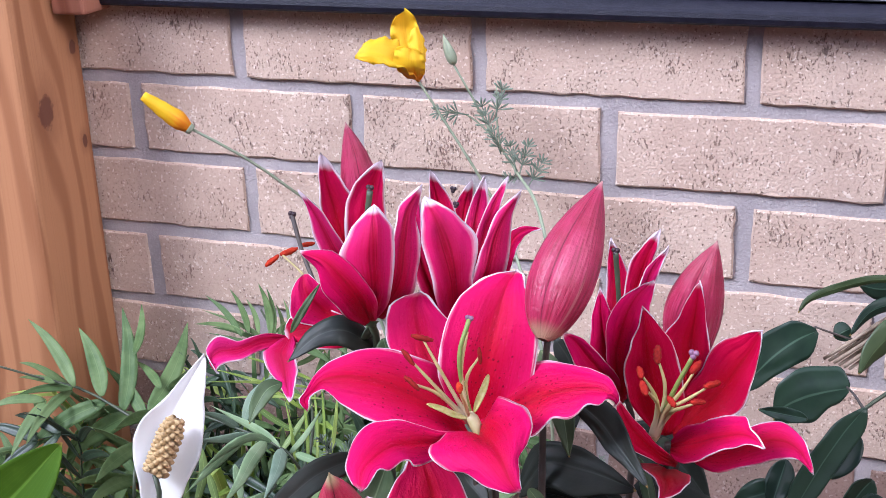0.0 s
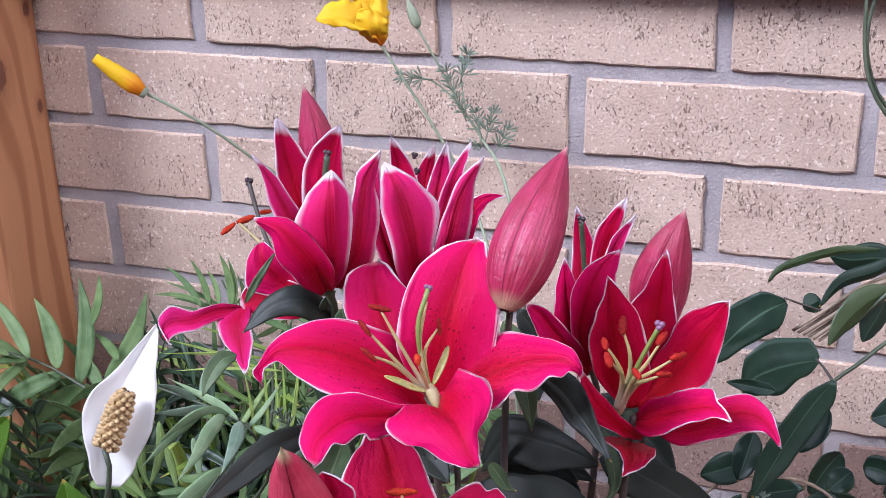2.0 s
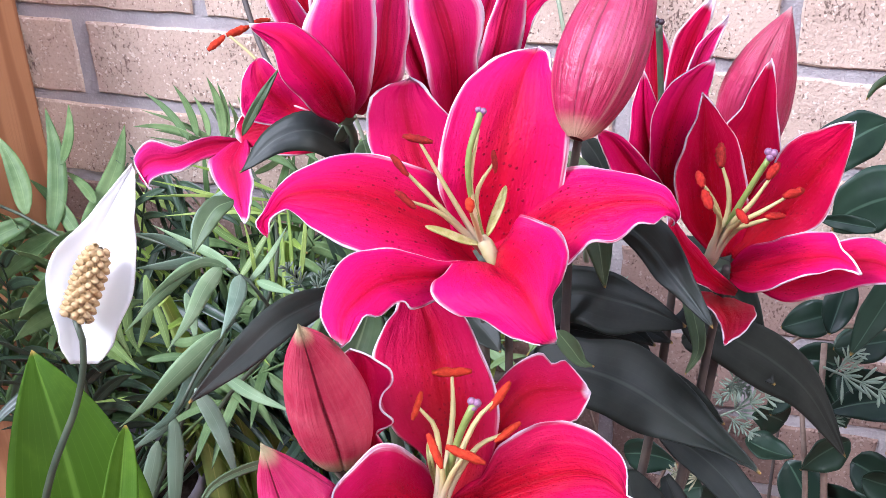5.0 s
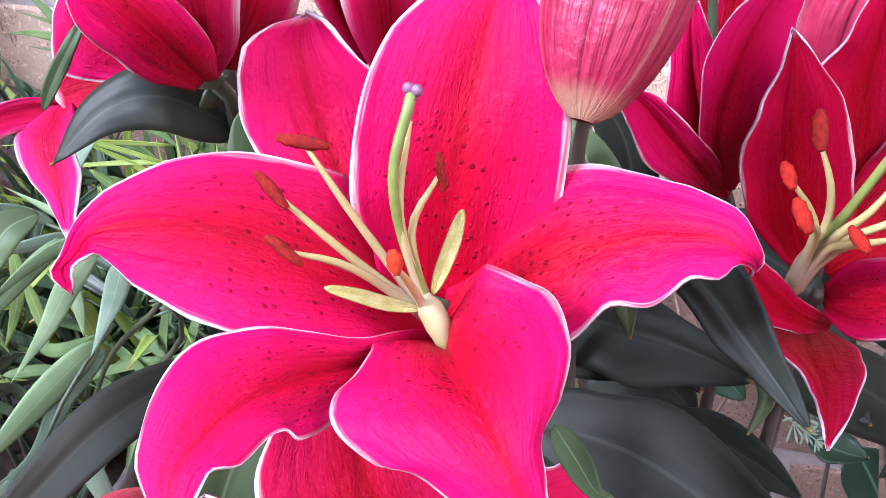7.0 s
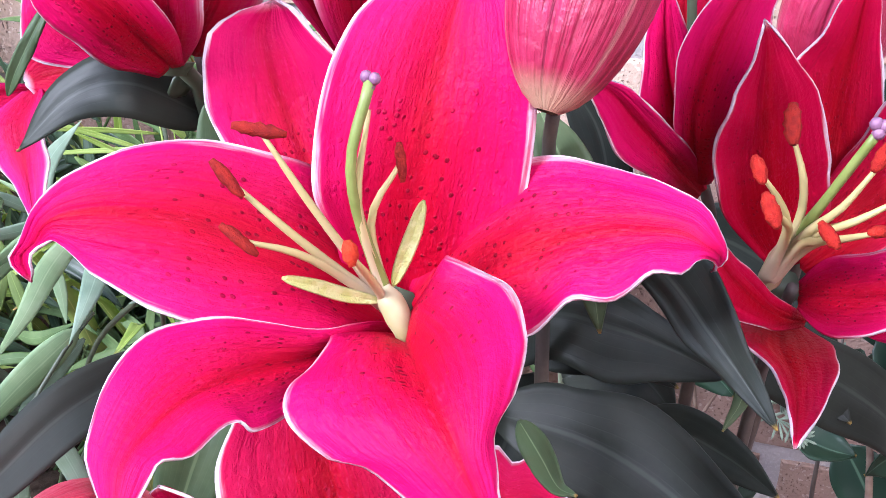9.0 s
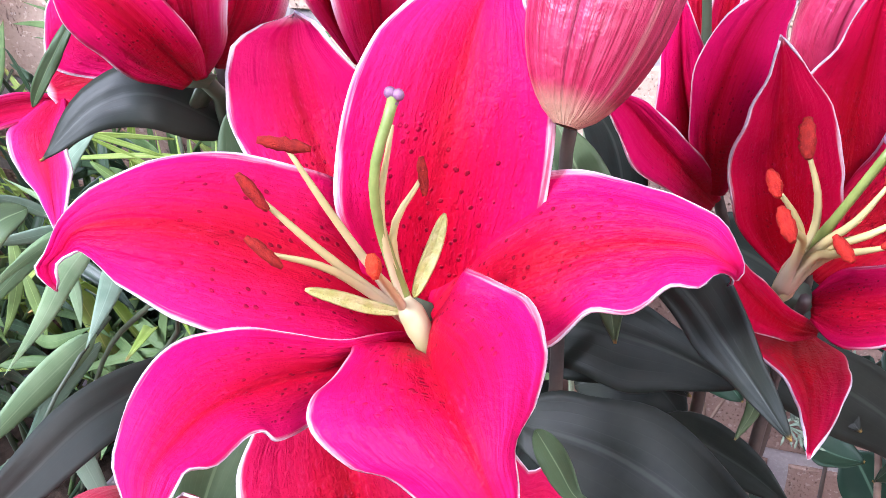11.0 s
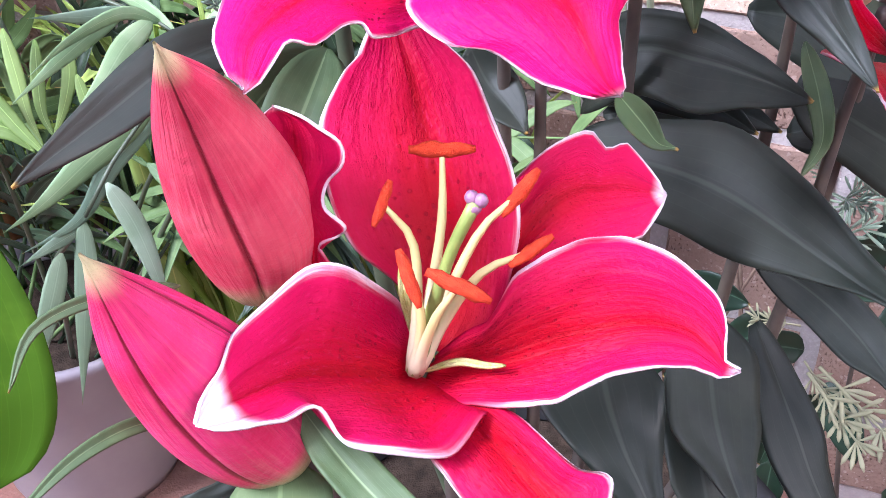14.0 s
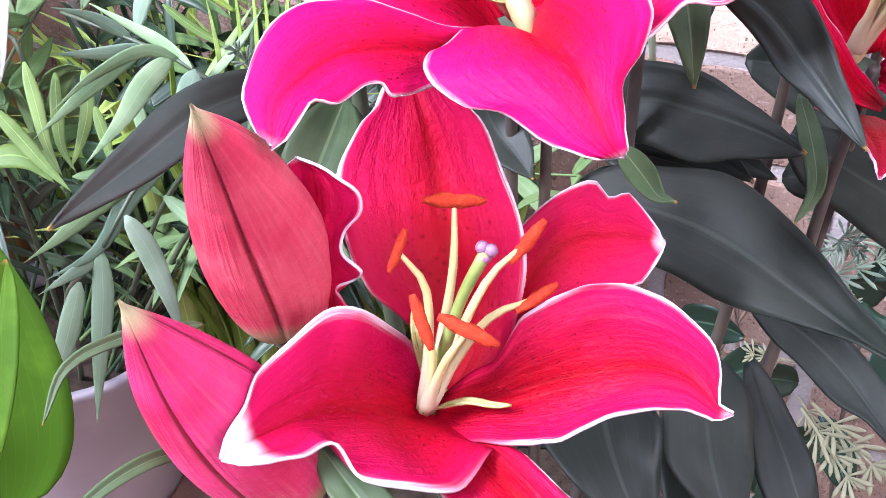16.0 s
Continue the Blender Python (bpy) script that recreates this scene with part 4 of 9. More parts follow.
loft('petal', [(0.0986, -0.4540, 0.5223), (0.0863, -0.4535, 0.5386), (0.0824, -0.4537, 0.5491), (0.0816, -0.4537, 0.5572), (0.0815, -0.4527, 0.5636), (0.0814, -0.4496, 0.5711), (0.0809, -0.4477, 0.5775), (0.0799, -0.4470, 0.5827), (0.0762, -0.4483, 0.5866)],
     [(-0.0069, -0.0079, -0.0052), (-0.0110, -0.0024, -0.0045), (-0.0120, 0.0002, -0.0036), (-0.0125, 0.0006, -0.0029), (-0.0117, -0.0006, -0.0034), (-0.0108, -0.0016, -0.0036), (-0.0078, -0.0031, -0.0029)],
     [(0.0014, -0.0010, 0.0112), (0.0129, -0.0001, 0.0073), (0.0091, -0.0005, 0.0058), (0.0094, 0.0002, 0.0052), (0.0134, -0.0009, 0.0035), (0.0122, -0.0006, 0.0018), (0.0069, -0.0015, 0.0004)], PETAL_RED, front_flower, seed=11, ruffle=0.0004, cup=0.15, blunt=0.6, rows=46)
loft('petal', [(0.1288, -0.4702, 0.5222), (0.1449, -0.4825, 0.5238), (0.1550, -0.4898, 0.5224), (0.1613, -0.4943, 0.5194), (0.1654, -0.4990, 0.5160), (0.1684, -0.5034, 0.5120), (0.1723, -0.5078, 0.5063)],
     [(0.0069, 0.0061, 0.0017), (0.0105, 0.0045, 0.0034), (0.0126, 0.0055, 0.0101), (0.0097, 0.0029, 0.0083), (0.0084, 0.0028, 0.0061)],
     [(-0.0122, -0.0094, -0.0020), (-0.0116, -0.0082, -0.0048), (-0.0092, -0.0041, -0.0022), (-0.0105, -0.0035, -0.0010), (-0.0099, -0.0025, 0.0001)], PETAL_RED, front_flower, seed=12, ruffle=0.0008, cup=-0.15, blunt=0.5, foot=0.5, rows=40, cols=16)
loft('petal', [(0.1178, -0.4564, 0.5176), (0.1288, -0.4565, 0.5244), (0.1407, -0.4548, 0.5302), (0.1526, -0.4519, 0.5363), (0.1644, -0.4500, 0.5411), (0.1741, -0.4488, 0.5435), (0.1826, -0.4485, 0.5427), (0.1890, -0.4508, 0.5398), (0.1927, -0.4527, 0.5372), (0.1964, -0.4527, 0.5370)],
     [(0.0008, 0.0120, 0.0024), (-0.0058, 0.0215, 0.0061), (-0.0070, 0.0249, 0.0069), (-0.0049, 0.0251, 0.0075), (-0.0019, 0.0210, 0.0052), (0.0029, 0.0141, 0.0027), (0.0021, 0.0092, 0.0023), (-0.0003, 0.0013, 0.0003)],
     [(0.0005, -0.0152, -0.0016), (0.0040, -0.0181, -0.0027), (0.0019, -0.0194, -0.0059), (-0.0001, -0.0159, -0.0060), (0.0002, -0.0121, -0.0054), (0.0000, -0.0090, -0.0042), (-0.0008, -0.0058, -0.0027), (-0.0010, -0.0030, -0.0018)], PETAL_RED, front_flower, seed=13, ruffle=0.0008, waves=4.0, cup=0.25, blunt=0.6, rows=46, cols=18)
loft('petal', [(0.1164, -0.4581, 0.5162), (0.1155, -0.4697, 0.5260), (0.1117, -0.4770, 0.5331), (0.1067, -0.4856, 0.5405), (0.1025, -0.4937, 0.5457), (0.0986, -0.5018, 0.5493), (0.0955, -0.5094, 0.5520), (0.0926, -0.5158, 0.5533), (0.0897, -0.5230, 0.5537)],
     [(0.0239, -0.0060, 0.0005), (0.0247, -0.0151, -0.0055), (0.0187, -0.0148, -0.0077), (0.0132, -0.0104, -0.0090), (0.0098, -0.0004, -0.0047), (0.0087, -0.0004, -0.0055), (0.0057, -0.0001, -0.0052)],
     [(-0.0032, 0.0160, 0.0037), (-0.0048, 0.0246, 0.0029), (-0.0041, 0.0195, 0.0147), (-0.0074, 0.0196, 0.0150), (-0.0075, 0.0125, 0.0118), (-0.0072, 0.0085, 0.0081), (-0.0035, 0.0052, 0.0039)], PETAL_FROST, front_flower, seed=14, ruffle=0.0006, cup=0.35, blunt=0.5, foot=0.7, rows=44, cols=18)
tube('filament', [(0.1183, -0.4680, 0.5275), (0.1200, -0.4513, 0.5591), (0.1173, -0.4410, 0.5773)], (0.0025, 0.0014, 0.0012, 0.0007), FILAMENT, front_flower, n=10, sides=7)
anther((0.1173, -0.4410, 0.5773), (0.0134, 0.0046, -0.0002), 0.0165, front_flower, ANTHER, 0.72)
tube('filament', [(0.1183, -0.4680, 0.5275), (0.1150, -0.4559, 0.5561), (0.1067, -0.4555, 0.5687)], (0.0025, 0.0014, 0.0012, 0.0007), FILAMENT, front_flower, n=10, sides=7)
anther((0.1067, -0.4555, 0.5687), (-0.0019, -0.0097, -0.0101), 0.0120, front_flower, ANTHER, 0.72)
tube('filament', [(0.1183, -0.4680, 0.5275), (0.1277, -0.4482, 0.5568), (0.1362, -0.4370, 0.5656)], (0.0025, 0.0014, 0.0012, 0.0007), FILAMENT, front_flower, n=10, sides=7)
anther((0.1362, -0.4370, 0.5656), (-0.0064, -0.0094, -0.0091), 0.0150, front_flower, ANTHER, 0.72)
tube('filament', [(0.1183, -0.4680, 0.5275), (0.1304, -0.4563, 0.5514), (0.1428, -0.4496, 0.5582)], (0.0025, 0.0014, 0.0012, 0.0007), FILAMENT, front_flower, n=10, sides=7)
anther((0.1428, -0.4496, 0.5582), (-0.0094, -0.0085, -0.0062), 0.0130, front_flower, ANTHER, 0.72)
tube('filament', [(0.1183, -0.4680, 0.5275), (0.1251, -0.4699, 0.5488), (0.1304, -0.4679, 0.5584)], (0.0025, 0.0014, 0.0012, 0.0007), FILAMENT, front_flower, n=10, sides=7)
anther((0.1304, -0.4679, 0.5584), (0.0128, 0.0003, -0.0044), 0.0170, front_flower, ANTHER, 0.72)
tube('filament', [(0.1183, -0.4680, 0.5275), (0.1208, -0.4683, 0.5462), (0.1172, -0.4663, 0.5562)], (0.0025, 0.0014, 0.0012, 0.0007), FILAMENT, front_flower, n=10, sides=7)
anther((0.1172, -0.4663, 0.5562), (0.0072, -0.0066, -0.0099), 0.0150, front_flower, ANTHER, 0.72)
tube('pistil', [(0.1183, -0.4680, 0.5275), (0.1255, -0.4617, 0.5600), (0.1312, -0.4571, 0.5757)], (0.0025, 0.0018, 0.0015, 0.0017), PISTIL, front_flower, n=12, sides=8)
stigma((0.1312, -0.4571, 0.5757), 0.0025, front_flower, STIGMA)
blade('nectary', [(0.1186, -0.4630, 0.5229), (0.1283, -0.4640, 0.5299), (0.1359, -0.4644, 0.5313), (0.1411, -0.4645, 0.5329)], (0.0877, -0.7050, -0.7037), 0.0010, NECTARY, front_flower, seed=15, cup=0.3)
blade('nectary', [(0.1159, -0.4598, 0.5272), (0.1132, -0.4577, 0.5364), (0.1119, -0.4574, 0.5435), (0.1098, -0.4533, 0.5490)], (0.8514, 0.5071, 0.1340), 0.0013, NECTARY, front_flower, seed=16, cup=0.3)
right_flower = tube('flower', [(0.2115, -0.2984, 0.5547), (0.2123, -0.3020, 0.5581)], (0.0034, 0.0060), STEM, lily, n=4, label='half-open crimson lily flower with white petal edges')
loft('petal', [(0.2208, -0.2881, 0.5711), (0.2208, -0.2761, 0.5918), (0.2211, -0.2689, 0.6146), (0.2227, -0.2656, 0.6340), (0.2237, -0.2626, 0.6530)],
     [(-0.0126, -0.0058, 0.0013), (-0.0171, -0.0041, 0.0025), (-0.0088, -0.0032, -0.0005)],
     [(0.0152, 0.0018, 0.0009), (0.0111, 0.0012, -0.0000), (0.0059, 0.0008, 0.0002)], PETAL_DARK, right_flower, seed=17, ruffle=0.0012, cup=0.15, blunt=0.7, rows=30, cols=14)
loft('petal', [(0.2324, -0.3035, 0.5548), (0.2504, -0.3012, 0.5588), (0.2662, -0.3005, 0.5680), (0.2795, -0.3007, 0.5727), (0.2907, -0.3055, 0.5705), (0.3007, -0.3158, 0.5616)],
     [(-0.0014, 0.0091, 0.0082), (0.0001, 0.0113, 0.0071), (0.0002, 0.0092, 0.0075), (0.0026, 0.0058, 0.0043)],
     [(-0.0013, -0.0131, -0.0054), (0.0053, -0.0093, -0.0066), (0.0052, -0.0077, -0.0080), (0.0030, -0.0047, -0.0056)], PETAL, right_flower, seed=18, ruffle=0.0015, cup=0.15, blunt=0.7, rows=36)
loft('petal', [(0.2119, -0.2999, 0.5641), (0.2055, -0.3022, 0.5864), (0.2020, -0.3043, 0.6096), (0.1998, -0.3072, 0.6308), (0.1984, -0.3088, 0.6434), (0.1971, -0.3098, 0.6528)],
     [(-0.0151, -0.0079, 0.0070), (-0.0144, -0.0075, 0.0034), (-0.0082, -0.0049, 0.0004), (-0.0024, -0.0021, -0.0002)],
     [(0.0165, 0.0100, 0.0020), (0.0177, 0.0103, -0.0044), (0.0138, 0.0086, -0.0032), (0.0065, 0.0049, -0.0014)], PETAL_DARK, right_flower, seed=19, ruffle=0.0008, cup=0.25, blunt=0.8, rows=32, cols=16)
loft('petal', [(0.2165, -0.2993, 0.5645), (0.2306, -0.2911, 0.5790), (0.2431, -0.2874, 0.5952), (0.2526, -0.2867, 0.6118), (0.2590, -0.2874, 0.6238), (0.2644, -0.2891, 0.6364)],
     [(-0.0042, 0.0135, 0.0174), (-0.0097, 0.0136, 0.0165), (-0.0114, 0.0080, 0.0117), (-0.0071, 0.0039, 0.0067)],
     [(0.0095, -0.0063, -0.0037), (0.0126, -0.0063, -0.0098), (0.0088, -0.0051, -0.0076), (0.0044, -0.0033, -0.0042)], PETAL_DARK, right_flower, seed=20, ruffle=0.0012, cup=0.15, blunt=0.7, rows=30, cols=14)
loft('petal', [(0.2207, -0.3069, 0.5494), (0.2109, -0.3239, 0.5653), (0.2013, -0.3349, 0.5823), (0.1945, -0.3393, 0.5945), (0.1893, -0.3402, 0.6070)],
     [(-0.0018, -0.0049, -0.0021), (-0.0051, -0.0061, -0.0053), (-0.0032, -0.0062, -0.0046)],
     [(0.0011, 0.0045, 0.0019), (0.0016, 0.0067, 0.0011), (0.0022, 0.0049, 0.0001)], PETAL_DARK, right_flower, seed=21, ruffle=0.0008, cup=0.1, blunt=0.7)
loft('petal', [(0.2143, -0.2985, 0.5409), (0.2157, -0.3211, 0.5504), (0.2187, -0.3362, 0.5535), (0.2207, -0.3528, 0.5585), (0.2212, -0.3781, 0.5666)],
     [(0.0151, 0.0031, -0.0027), (0.0130, 0.0055, -0.0021), (0.0084, 0.0052, -0.0020)],
     [(-0.0161, -0.0052, 0.0070), (-0.0074, -0.0029, 0.0045), (-0.0033, -0.0007, 0.0021)], PETAL_DARK, right_flower, seed=22, ruffle=0.0008, cup=0.3, blunt=0.8)
loft('petal', [(0.2174, -0.3108, 0.5629), (0.2297, -0.3194, 0.5721), (0.2447, -0.3274, 0.5832), (0.2589, -0.3338, 0.5912), (0.2676, -0.3397, 0.5927), (0.2740, -0.3440, 0.5899)],
     [(-0.0016, 0.0107, 0.0070), (-0.0002, 0.0131, 0.0062), (0.0014, 0.0120, 0.0055), (-0.0020, 0.0045, 0.0028)],
     [(0.0003, -0.0110, -0.0068), (0.0025, -0.0082, -0.0051), (0.0021, -0.0062, -0.0037), (0.0010, -0.0036, -0.0027)], PETAL, right_flower, seed=23, ruffle=0.0012, cup=0.2, blunt=0.6, rows=36)
tube('filament', [(0.2077, -0.3183, 0.5739), (0.2108, -0.3266, 0.5983), (0.2079, -0.3327, 0.6118), (0.2032, -0.3354, 0.6203)], (0.0032, 0.0016, 0.0012, 0.0007), FILAMENT, right_flower, n=12, sides=7)
anther((0.2015, -0.3361, 0.6234), (0.0031, -0.0068, -0.0031), 0.0085, right_flower, ANTHER_RED, 1.44)
tube('filament', [(0.2077, -0.3183, 0.5739), (0.2111, -0.3302, 0.6004), (0.2095, -0.3397, 0.6108), (0.2069, -0.3482, 0.6194)], (0.0032, 0.0016, 0.0012, 0.0007), FILAMENT, right_flower, n=12, sides=7)
anther((0.2063, -0.3508, 0.6214), (0.0042, -0.0084, -0.0039), 0.0105, right_flower, ANTHER_RED, 1.27)
tube('filament', [(0.2077, -0.3183, 0.5739), (0.2134, -0.3215, 0.5970), (0.2133, -0.3198, 0.6105), (0.2086, -0.3166, 0.6230)], (0.0032, 0.0016, 0.0012, 0.0007), FILAMENT, right_flower, n=12, sides=7)
anther((0.2082, -0.3174, 0.6271), (0.0020, -0.0112, -0.0081), 0.0120, right_flower, ANTHER_DARK, 1.25)
tube('filament', [(0.2077, -0.3183, 0.5739), (0.2153, -0.3278, 0.5950), (0.2193, -0.3378, 0.6040), (0.2218, -0.3452, 0.6119)], (0.0032, 0.0016, 0.0012, 0.0007), FILAMENT, right_flower, n=12, sides=7)
anther((0.2214, -0.3459, 0.6127), (0.0060, -0.0080, -0.0025), 0.0090, right_flower, ANTHER_RED, 1.27)
tube('filament', [(0.2077, -0.3183, 0.5739), (0.2164, -0.3255, 0.5974), (0.2239, -0.3306, 0.6109), (0.2306, -0.3296, 0.6239)], (0.0032, 0.0016, 0.0012, 0.0007), FILAMENT, right_flower, n=12, sides=7)
anther((0.2318, -0.3288, 0.6276), (0.0050, 0.0113, 0.0052), 0.0105, right_flower, ANTHER_RED, 1.15)
tube('filament', [(0.2077, -0.3183, 0.5739), (0.2180, -0.3255, 0.5967), (0.2274, -0.3303, 0.6065), (0.2389, -0.3293, 0.6159)], (0.0032, 0.0016, 0.0012, 0.0007), FILAMENT, right_flower, n=12, sides=7)
anther((0.2416, -0.3292, 0.6181), (0.0099, 0.0093, 0.0006), 0.0110, right_flower, ANTHER_RED, 1.15)
tube('filament', [(0.2077, -0.3183, 0.5739), (0.2183, -0.3269, 0.5948), (0.2265, -0.3333, 0.6032), (0.2344, -0.3365, 0.6090)], (0.0032, 0.0016, 0.0012, 0.0007), FILAMENT, right_flower, n=12, sides=7)
anther((0.2351, -0.3369, 0.6098), (0.0087, 0.0048, -0.0010), 0.0090, right_flower, ANTHER_RED, 1.15)
tube('pistil', [(0.2077, -0.3183, 0.5739), (0.2136, -0.3206, 0.5914), (0.2206, -0.3257, 0.6117), (0.2295, -0.3258, 0.6324)], (0.0030, 0.0018, 0.0014, 0.0014), PISTIL, right_flower, n=14, sides=8)
stigma((0.2299, -0.3256, 0.6340), 0.0026, right_flower, STIGMA)
tube('ovary', [(0.2063, -0.3166, 0.5668), (0.2087, -0.3185, 0.5764), (0.2112, -0.3213, 0.5884)], (0.0016, 0.0036, 0.0036, 0.0026), COLUMN, right_flower, n=12, sides=10)
back_flower = tube('flower', [(0.1778, -0.2639, 0.5656), (0.1780, -0.2655, 0.5706)], (0.0034, 0.0060), STEM, lily, n=4, label='goblet-shaped half-open crimson lily flower')
loft('petal', [(0.1712, -0.2369, 0.5857), (0.1669, -0.2262, 0.6129), (0.1631, -0.2186, 0.6344), (0.1600, -0.2205, 0.6598)],
     [(-0.0082, -0.0025, 0.0002), (-0.0055, -0.0016, 0.0002)],
     [(0.0108, 0.0024, 0.0001), (0.0087, 0.0006, 0.0005)], PETAL_CUP, back_flower, seed=24, ruffle=0.0012, cup=0.15, blunt=0.7, rows=30, cols=14)
loft('petal', [(0.1729, -0.2374, 0.5861), (0.1757, -0.2232, 0.6173), (0.1823, -0.2215, 0.6456), (0.1877, -0.2217, 0.6590), (0.1922, -0.2221, 0.6703)],
     [(-0.0061, -0.0018, 0.0002), (-0.0093, 0.0001, -0.0008), (-0.0061, 0.0002, -0.0005)],
     [(0.0071, 0.0012, 0.0002), (0.0051, -0.0005, -0.0017), (0.0036, -0.0010, -0.0016)], PETAL_CUP, back_flower, seed=25, ruffle=0.0012, cup=0.15, blunt=0.7, rows=30, cols=14)
loft('petal', [(0.1790, -0.2452, 0.5900), (0.1841, -0.2401, 0.6249), (0.1905, -0.2412, 0.6486), (0.2007, -0.2392, 0.6649)],
     [(-0.0039, -0.0011, 0.0001), (-0.0036, -0.0008, 0.0006)],
     [(0.0051, 0.0006, 0.0002), (0.0049, 0.0003, -0.0022)], PETAL_OUT, back_flower, seed=26, ruffle=0.0012, cup=0.15, blunt=0.7, rows=30, cols=14)
loft('petal', [(0.1795, -0.2749, 0.5756), (0.1733, -0.2898, 0.6092), (0.1688, -0.2898, 0.6325), (0.1672, -0.2883, 0.6527)],
     [(-0.0103, -0.0051, 0.0012), (-0.0057, -0.0034, -0.0007)],
     [(0.0074, -0.0006, 0.0011), (0.0065, 0.0016, 0.0031)], PETAL, back_flower, seed=27, ruffle=0.0008, cup=-0.2, blunt=0.8, rows=30)
loft('petal', [(0.1810, -0.2836, 0.5803), (0.1801, -0.2963, 0.6129), (0.1841, -0.2968, 0.6369), (0.1901, -0.2913, 0.6513), (0.1989, -0.2836, 0.6597)],
     [(-0.0065, 0.0004, 0.0022), (-0.0094, -0.0019, -0.0001), (-0.0088, -0.0030, -0.0002)],
     [(0.0123, 0.0047, -0.0008), (0.0139, 0.0062, -0.0012), (0.0088, 0.0047, -0.0028)], PETAL, back_flower, seed=28, ruffle=0.0008, cup=-0.2, blunt=0.7, rows=30)
loft('petal', [(0.1824, -0.2798, 0.5743), (0.1736, -0.2973, 0.5977), (0.1649, -0.3070, 0.6156), (0.1579, -0.3111, 0.6267), (0.1513, -0.3150, 0.6330)],
     [(-0.0032, -0.0053, -0.0052), (-0.0050, -0.0077, -0.0074), (-0.0033, -0.0051, -0.0048)],
     [(0.0044, 0.0041, 0.0031), (0.0060, 0.0028, 0.0009), (0.0044, 0.0021, 0.0007)], PETAL, back_flower, seed=29, ruffle=0.0008, cup=-0.1, blunt=0.6, rows=30)
tube('pistil', [(0.1725, -0.2432, 0.5955), (0.1697, -0.2402, 0.6291), (0.1671, -0.2402, 0.6585)], (0.0020, 0.0016, 0.0018), STEM, back_flower)
stigma((0.1670, -0.2400, 0.6591), 0.0024, back_flower, STIGMA_DARK)
left_flower = tube('flower', [(0.0390, -0.3475, 0.6378), (0.0388, -0.3460, 0.6411)], (0.0034, 0.0060), STEM, lily, n=4, label='upright goblet-shaped pink lily flower with pale petal edges')
loft('petal', [(0.0241, -0.3156, 0.6352), (0.0086, -0.3096, 0.6753), (0.0015, -0.3079, 0.6996), (-0.0017, -0.3094, 0.7164), (-0.0033, -0.3105, 0.7332)],
     [(-0.0116, -0.0026, 0.0022), (-0.0065, -0.0049, 0.0011), (-0.0038, -0.0017, 0.0013)],
     [(0.0115, 0.0078, 0.0021), (0.0143, 0.0072, -0.0013), (0.0095, 0.0051, -0.0027)], PETAL_CUP, left_flower, seed=30, ruffle=0.0012, cup=0.15, blunt=0.7, rows=30, cols=14)
loft('petal', [(0.0274, -0.3146, 0.6351), (0.0222, -0.3060, 0.6714), (0.0228, -0.3024, 0.6947), (0.0263, -0.2999, 0.7111), (0.0313, -0.2969, 0.7272)],
     [(-0.0123, -0.0046, 0.0007), (-0.0130, -0.0047, 0.0035), (-0.0111, -0.0050, 0.0015)],
     [(0.0120, 0.0056, -0.0007), (0.0101, 0.0050, -0.0034), (0.0057, 0.0037, -0.0008)], PETAL_CUP, left_flower, seed=31, ruffle=0.0012, cup=0.15, blunt=0.7, rows=30, cols=14)
loft('petal', [(0.0333, -0.3397, 0.6410), (0.0262, -0.3515, 0.6735), (0.0169, -0.3530, 0.6972), (0.0096, -0.3536, 0.7112), (0.0018, -0.3549, 0.7240)],
     [(-0.0109, -0.0009, 0.0028), (-0.0078, -0.0010, 0.0004), (-0.0042, 0.0004, 0.0012)],
     [(0.0059, 0.0121, 0.0003), (0.0044, 0.0098, -0.0066), (0.0025, 0.0073, -0.0033)], PETAL_OUT, left_flower, seed=32, ruffle=0.0010, cup=-0.1, blunt=0.8, rows=30)
loft('petal', [(0.0419, -0.3419, 0.6419), (0.0578, -0.3476, 0.6688), (0.0597, -0.3408, 0.6913), (0.0600, -0.3301, 0.7070), (0.0642, -0.3151, 0.7194)],
     [(-0.0060, -0.0063, 0.0019), (-0.0053, -0.0024, 0.0021), (-0.0051, -0.0023, 0.0021)],
     [(0.0066, 0.0129, -0.0081), (0.0053, 0.0156, -0.0088), (0.0016, 0.0105, -0.0070)], PETAL_OUT, left_flower, seed=33, ruffle=0.0015, cup=-0.2, blunt=0.8)
loft('petal', [(0.0418, -0.3525, 0.6449), (0.0508, -0.3639, 0.6695), (0.0525, -0.3668, 0.6902), (0.0514, -0.3628, 0.7051), (0.0480, -0.3516, 0.7176)],
     [(-0.0129, -0.0015, 0.0004), (-0.0215, -0.0002, -0.0011), (-0.0152, 0.0018, -0.0008)],
     [(0.0073, 0.0063, -0.0036), (0.0077, 0.0126, -0.0024), (0.0063, 0.0145, -0.0023)], PETAL_OUT, left_flower, seed=34, ruffle=0.0008, cup=-0.2, blunt=0.85, rows=32, cols=16)
loft('petal', [(0.0441, -0.3569, 0.6461), (0.0440, -0.3741, 0.6690), (0.0362, -0.3801, 0.6840), (0.0269, -0.3814, 0.6926), (0.0137, -0.3816, 0.6961)],
     [(-0.0101, -0.0032, -0.0081), (-0.0106, -0.0010, -0.0105), (-0.0053, 0.0016, -0.0057)],
     [(0.0068, 0.0084, -0.0011), (0.0047, 0.0107, 0.0005), (0.0025, 0.0095, 0.0019)], PETAL, left_flower, seed=35, ruffle=0.0008, cup=-0.2, blunt=0.75, rows=32, cols=16)
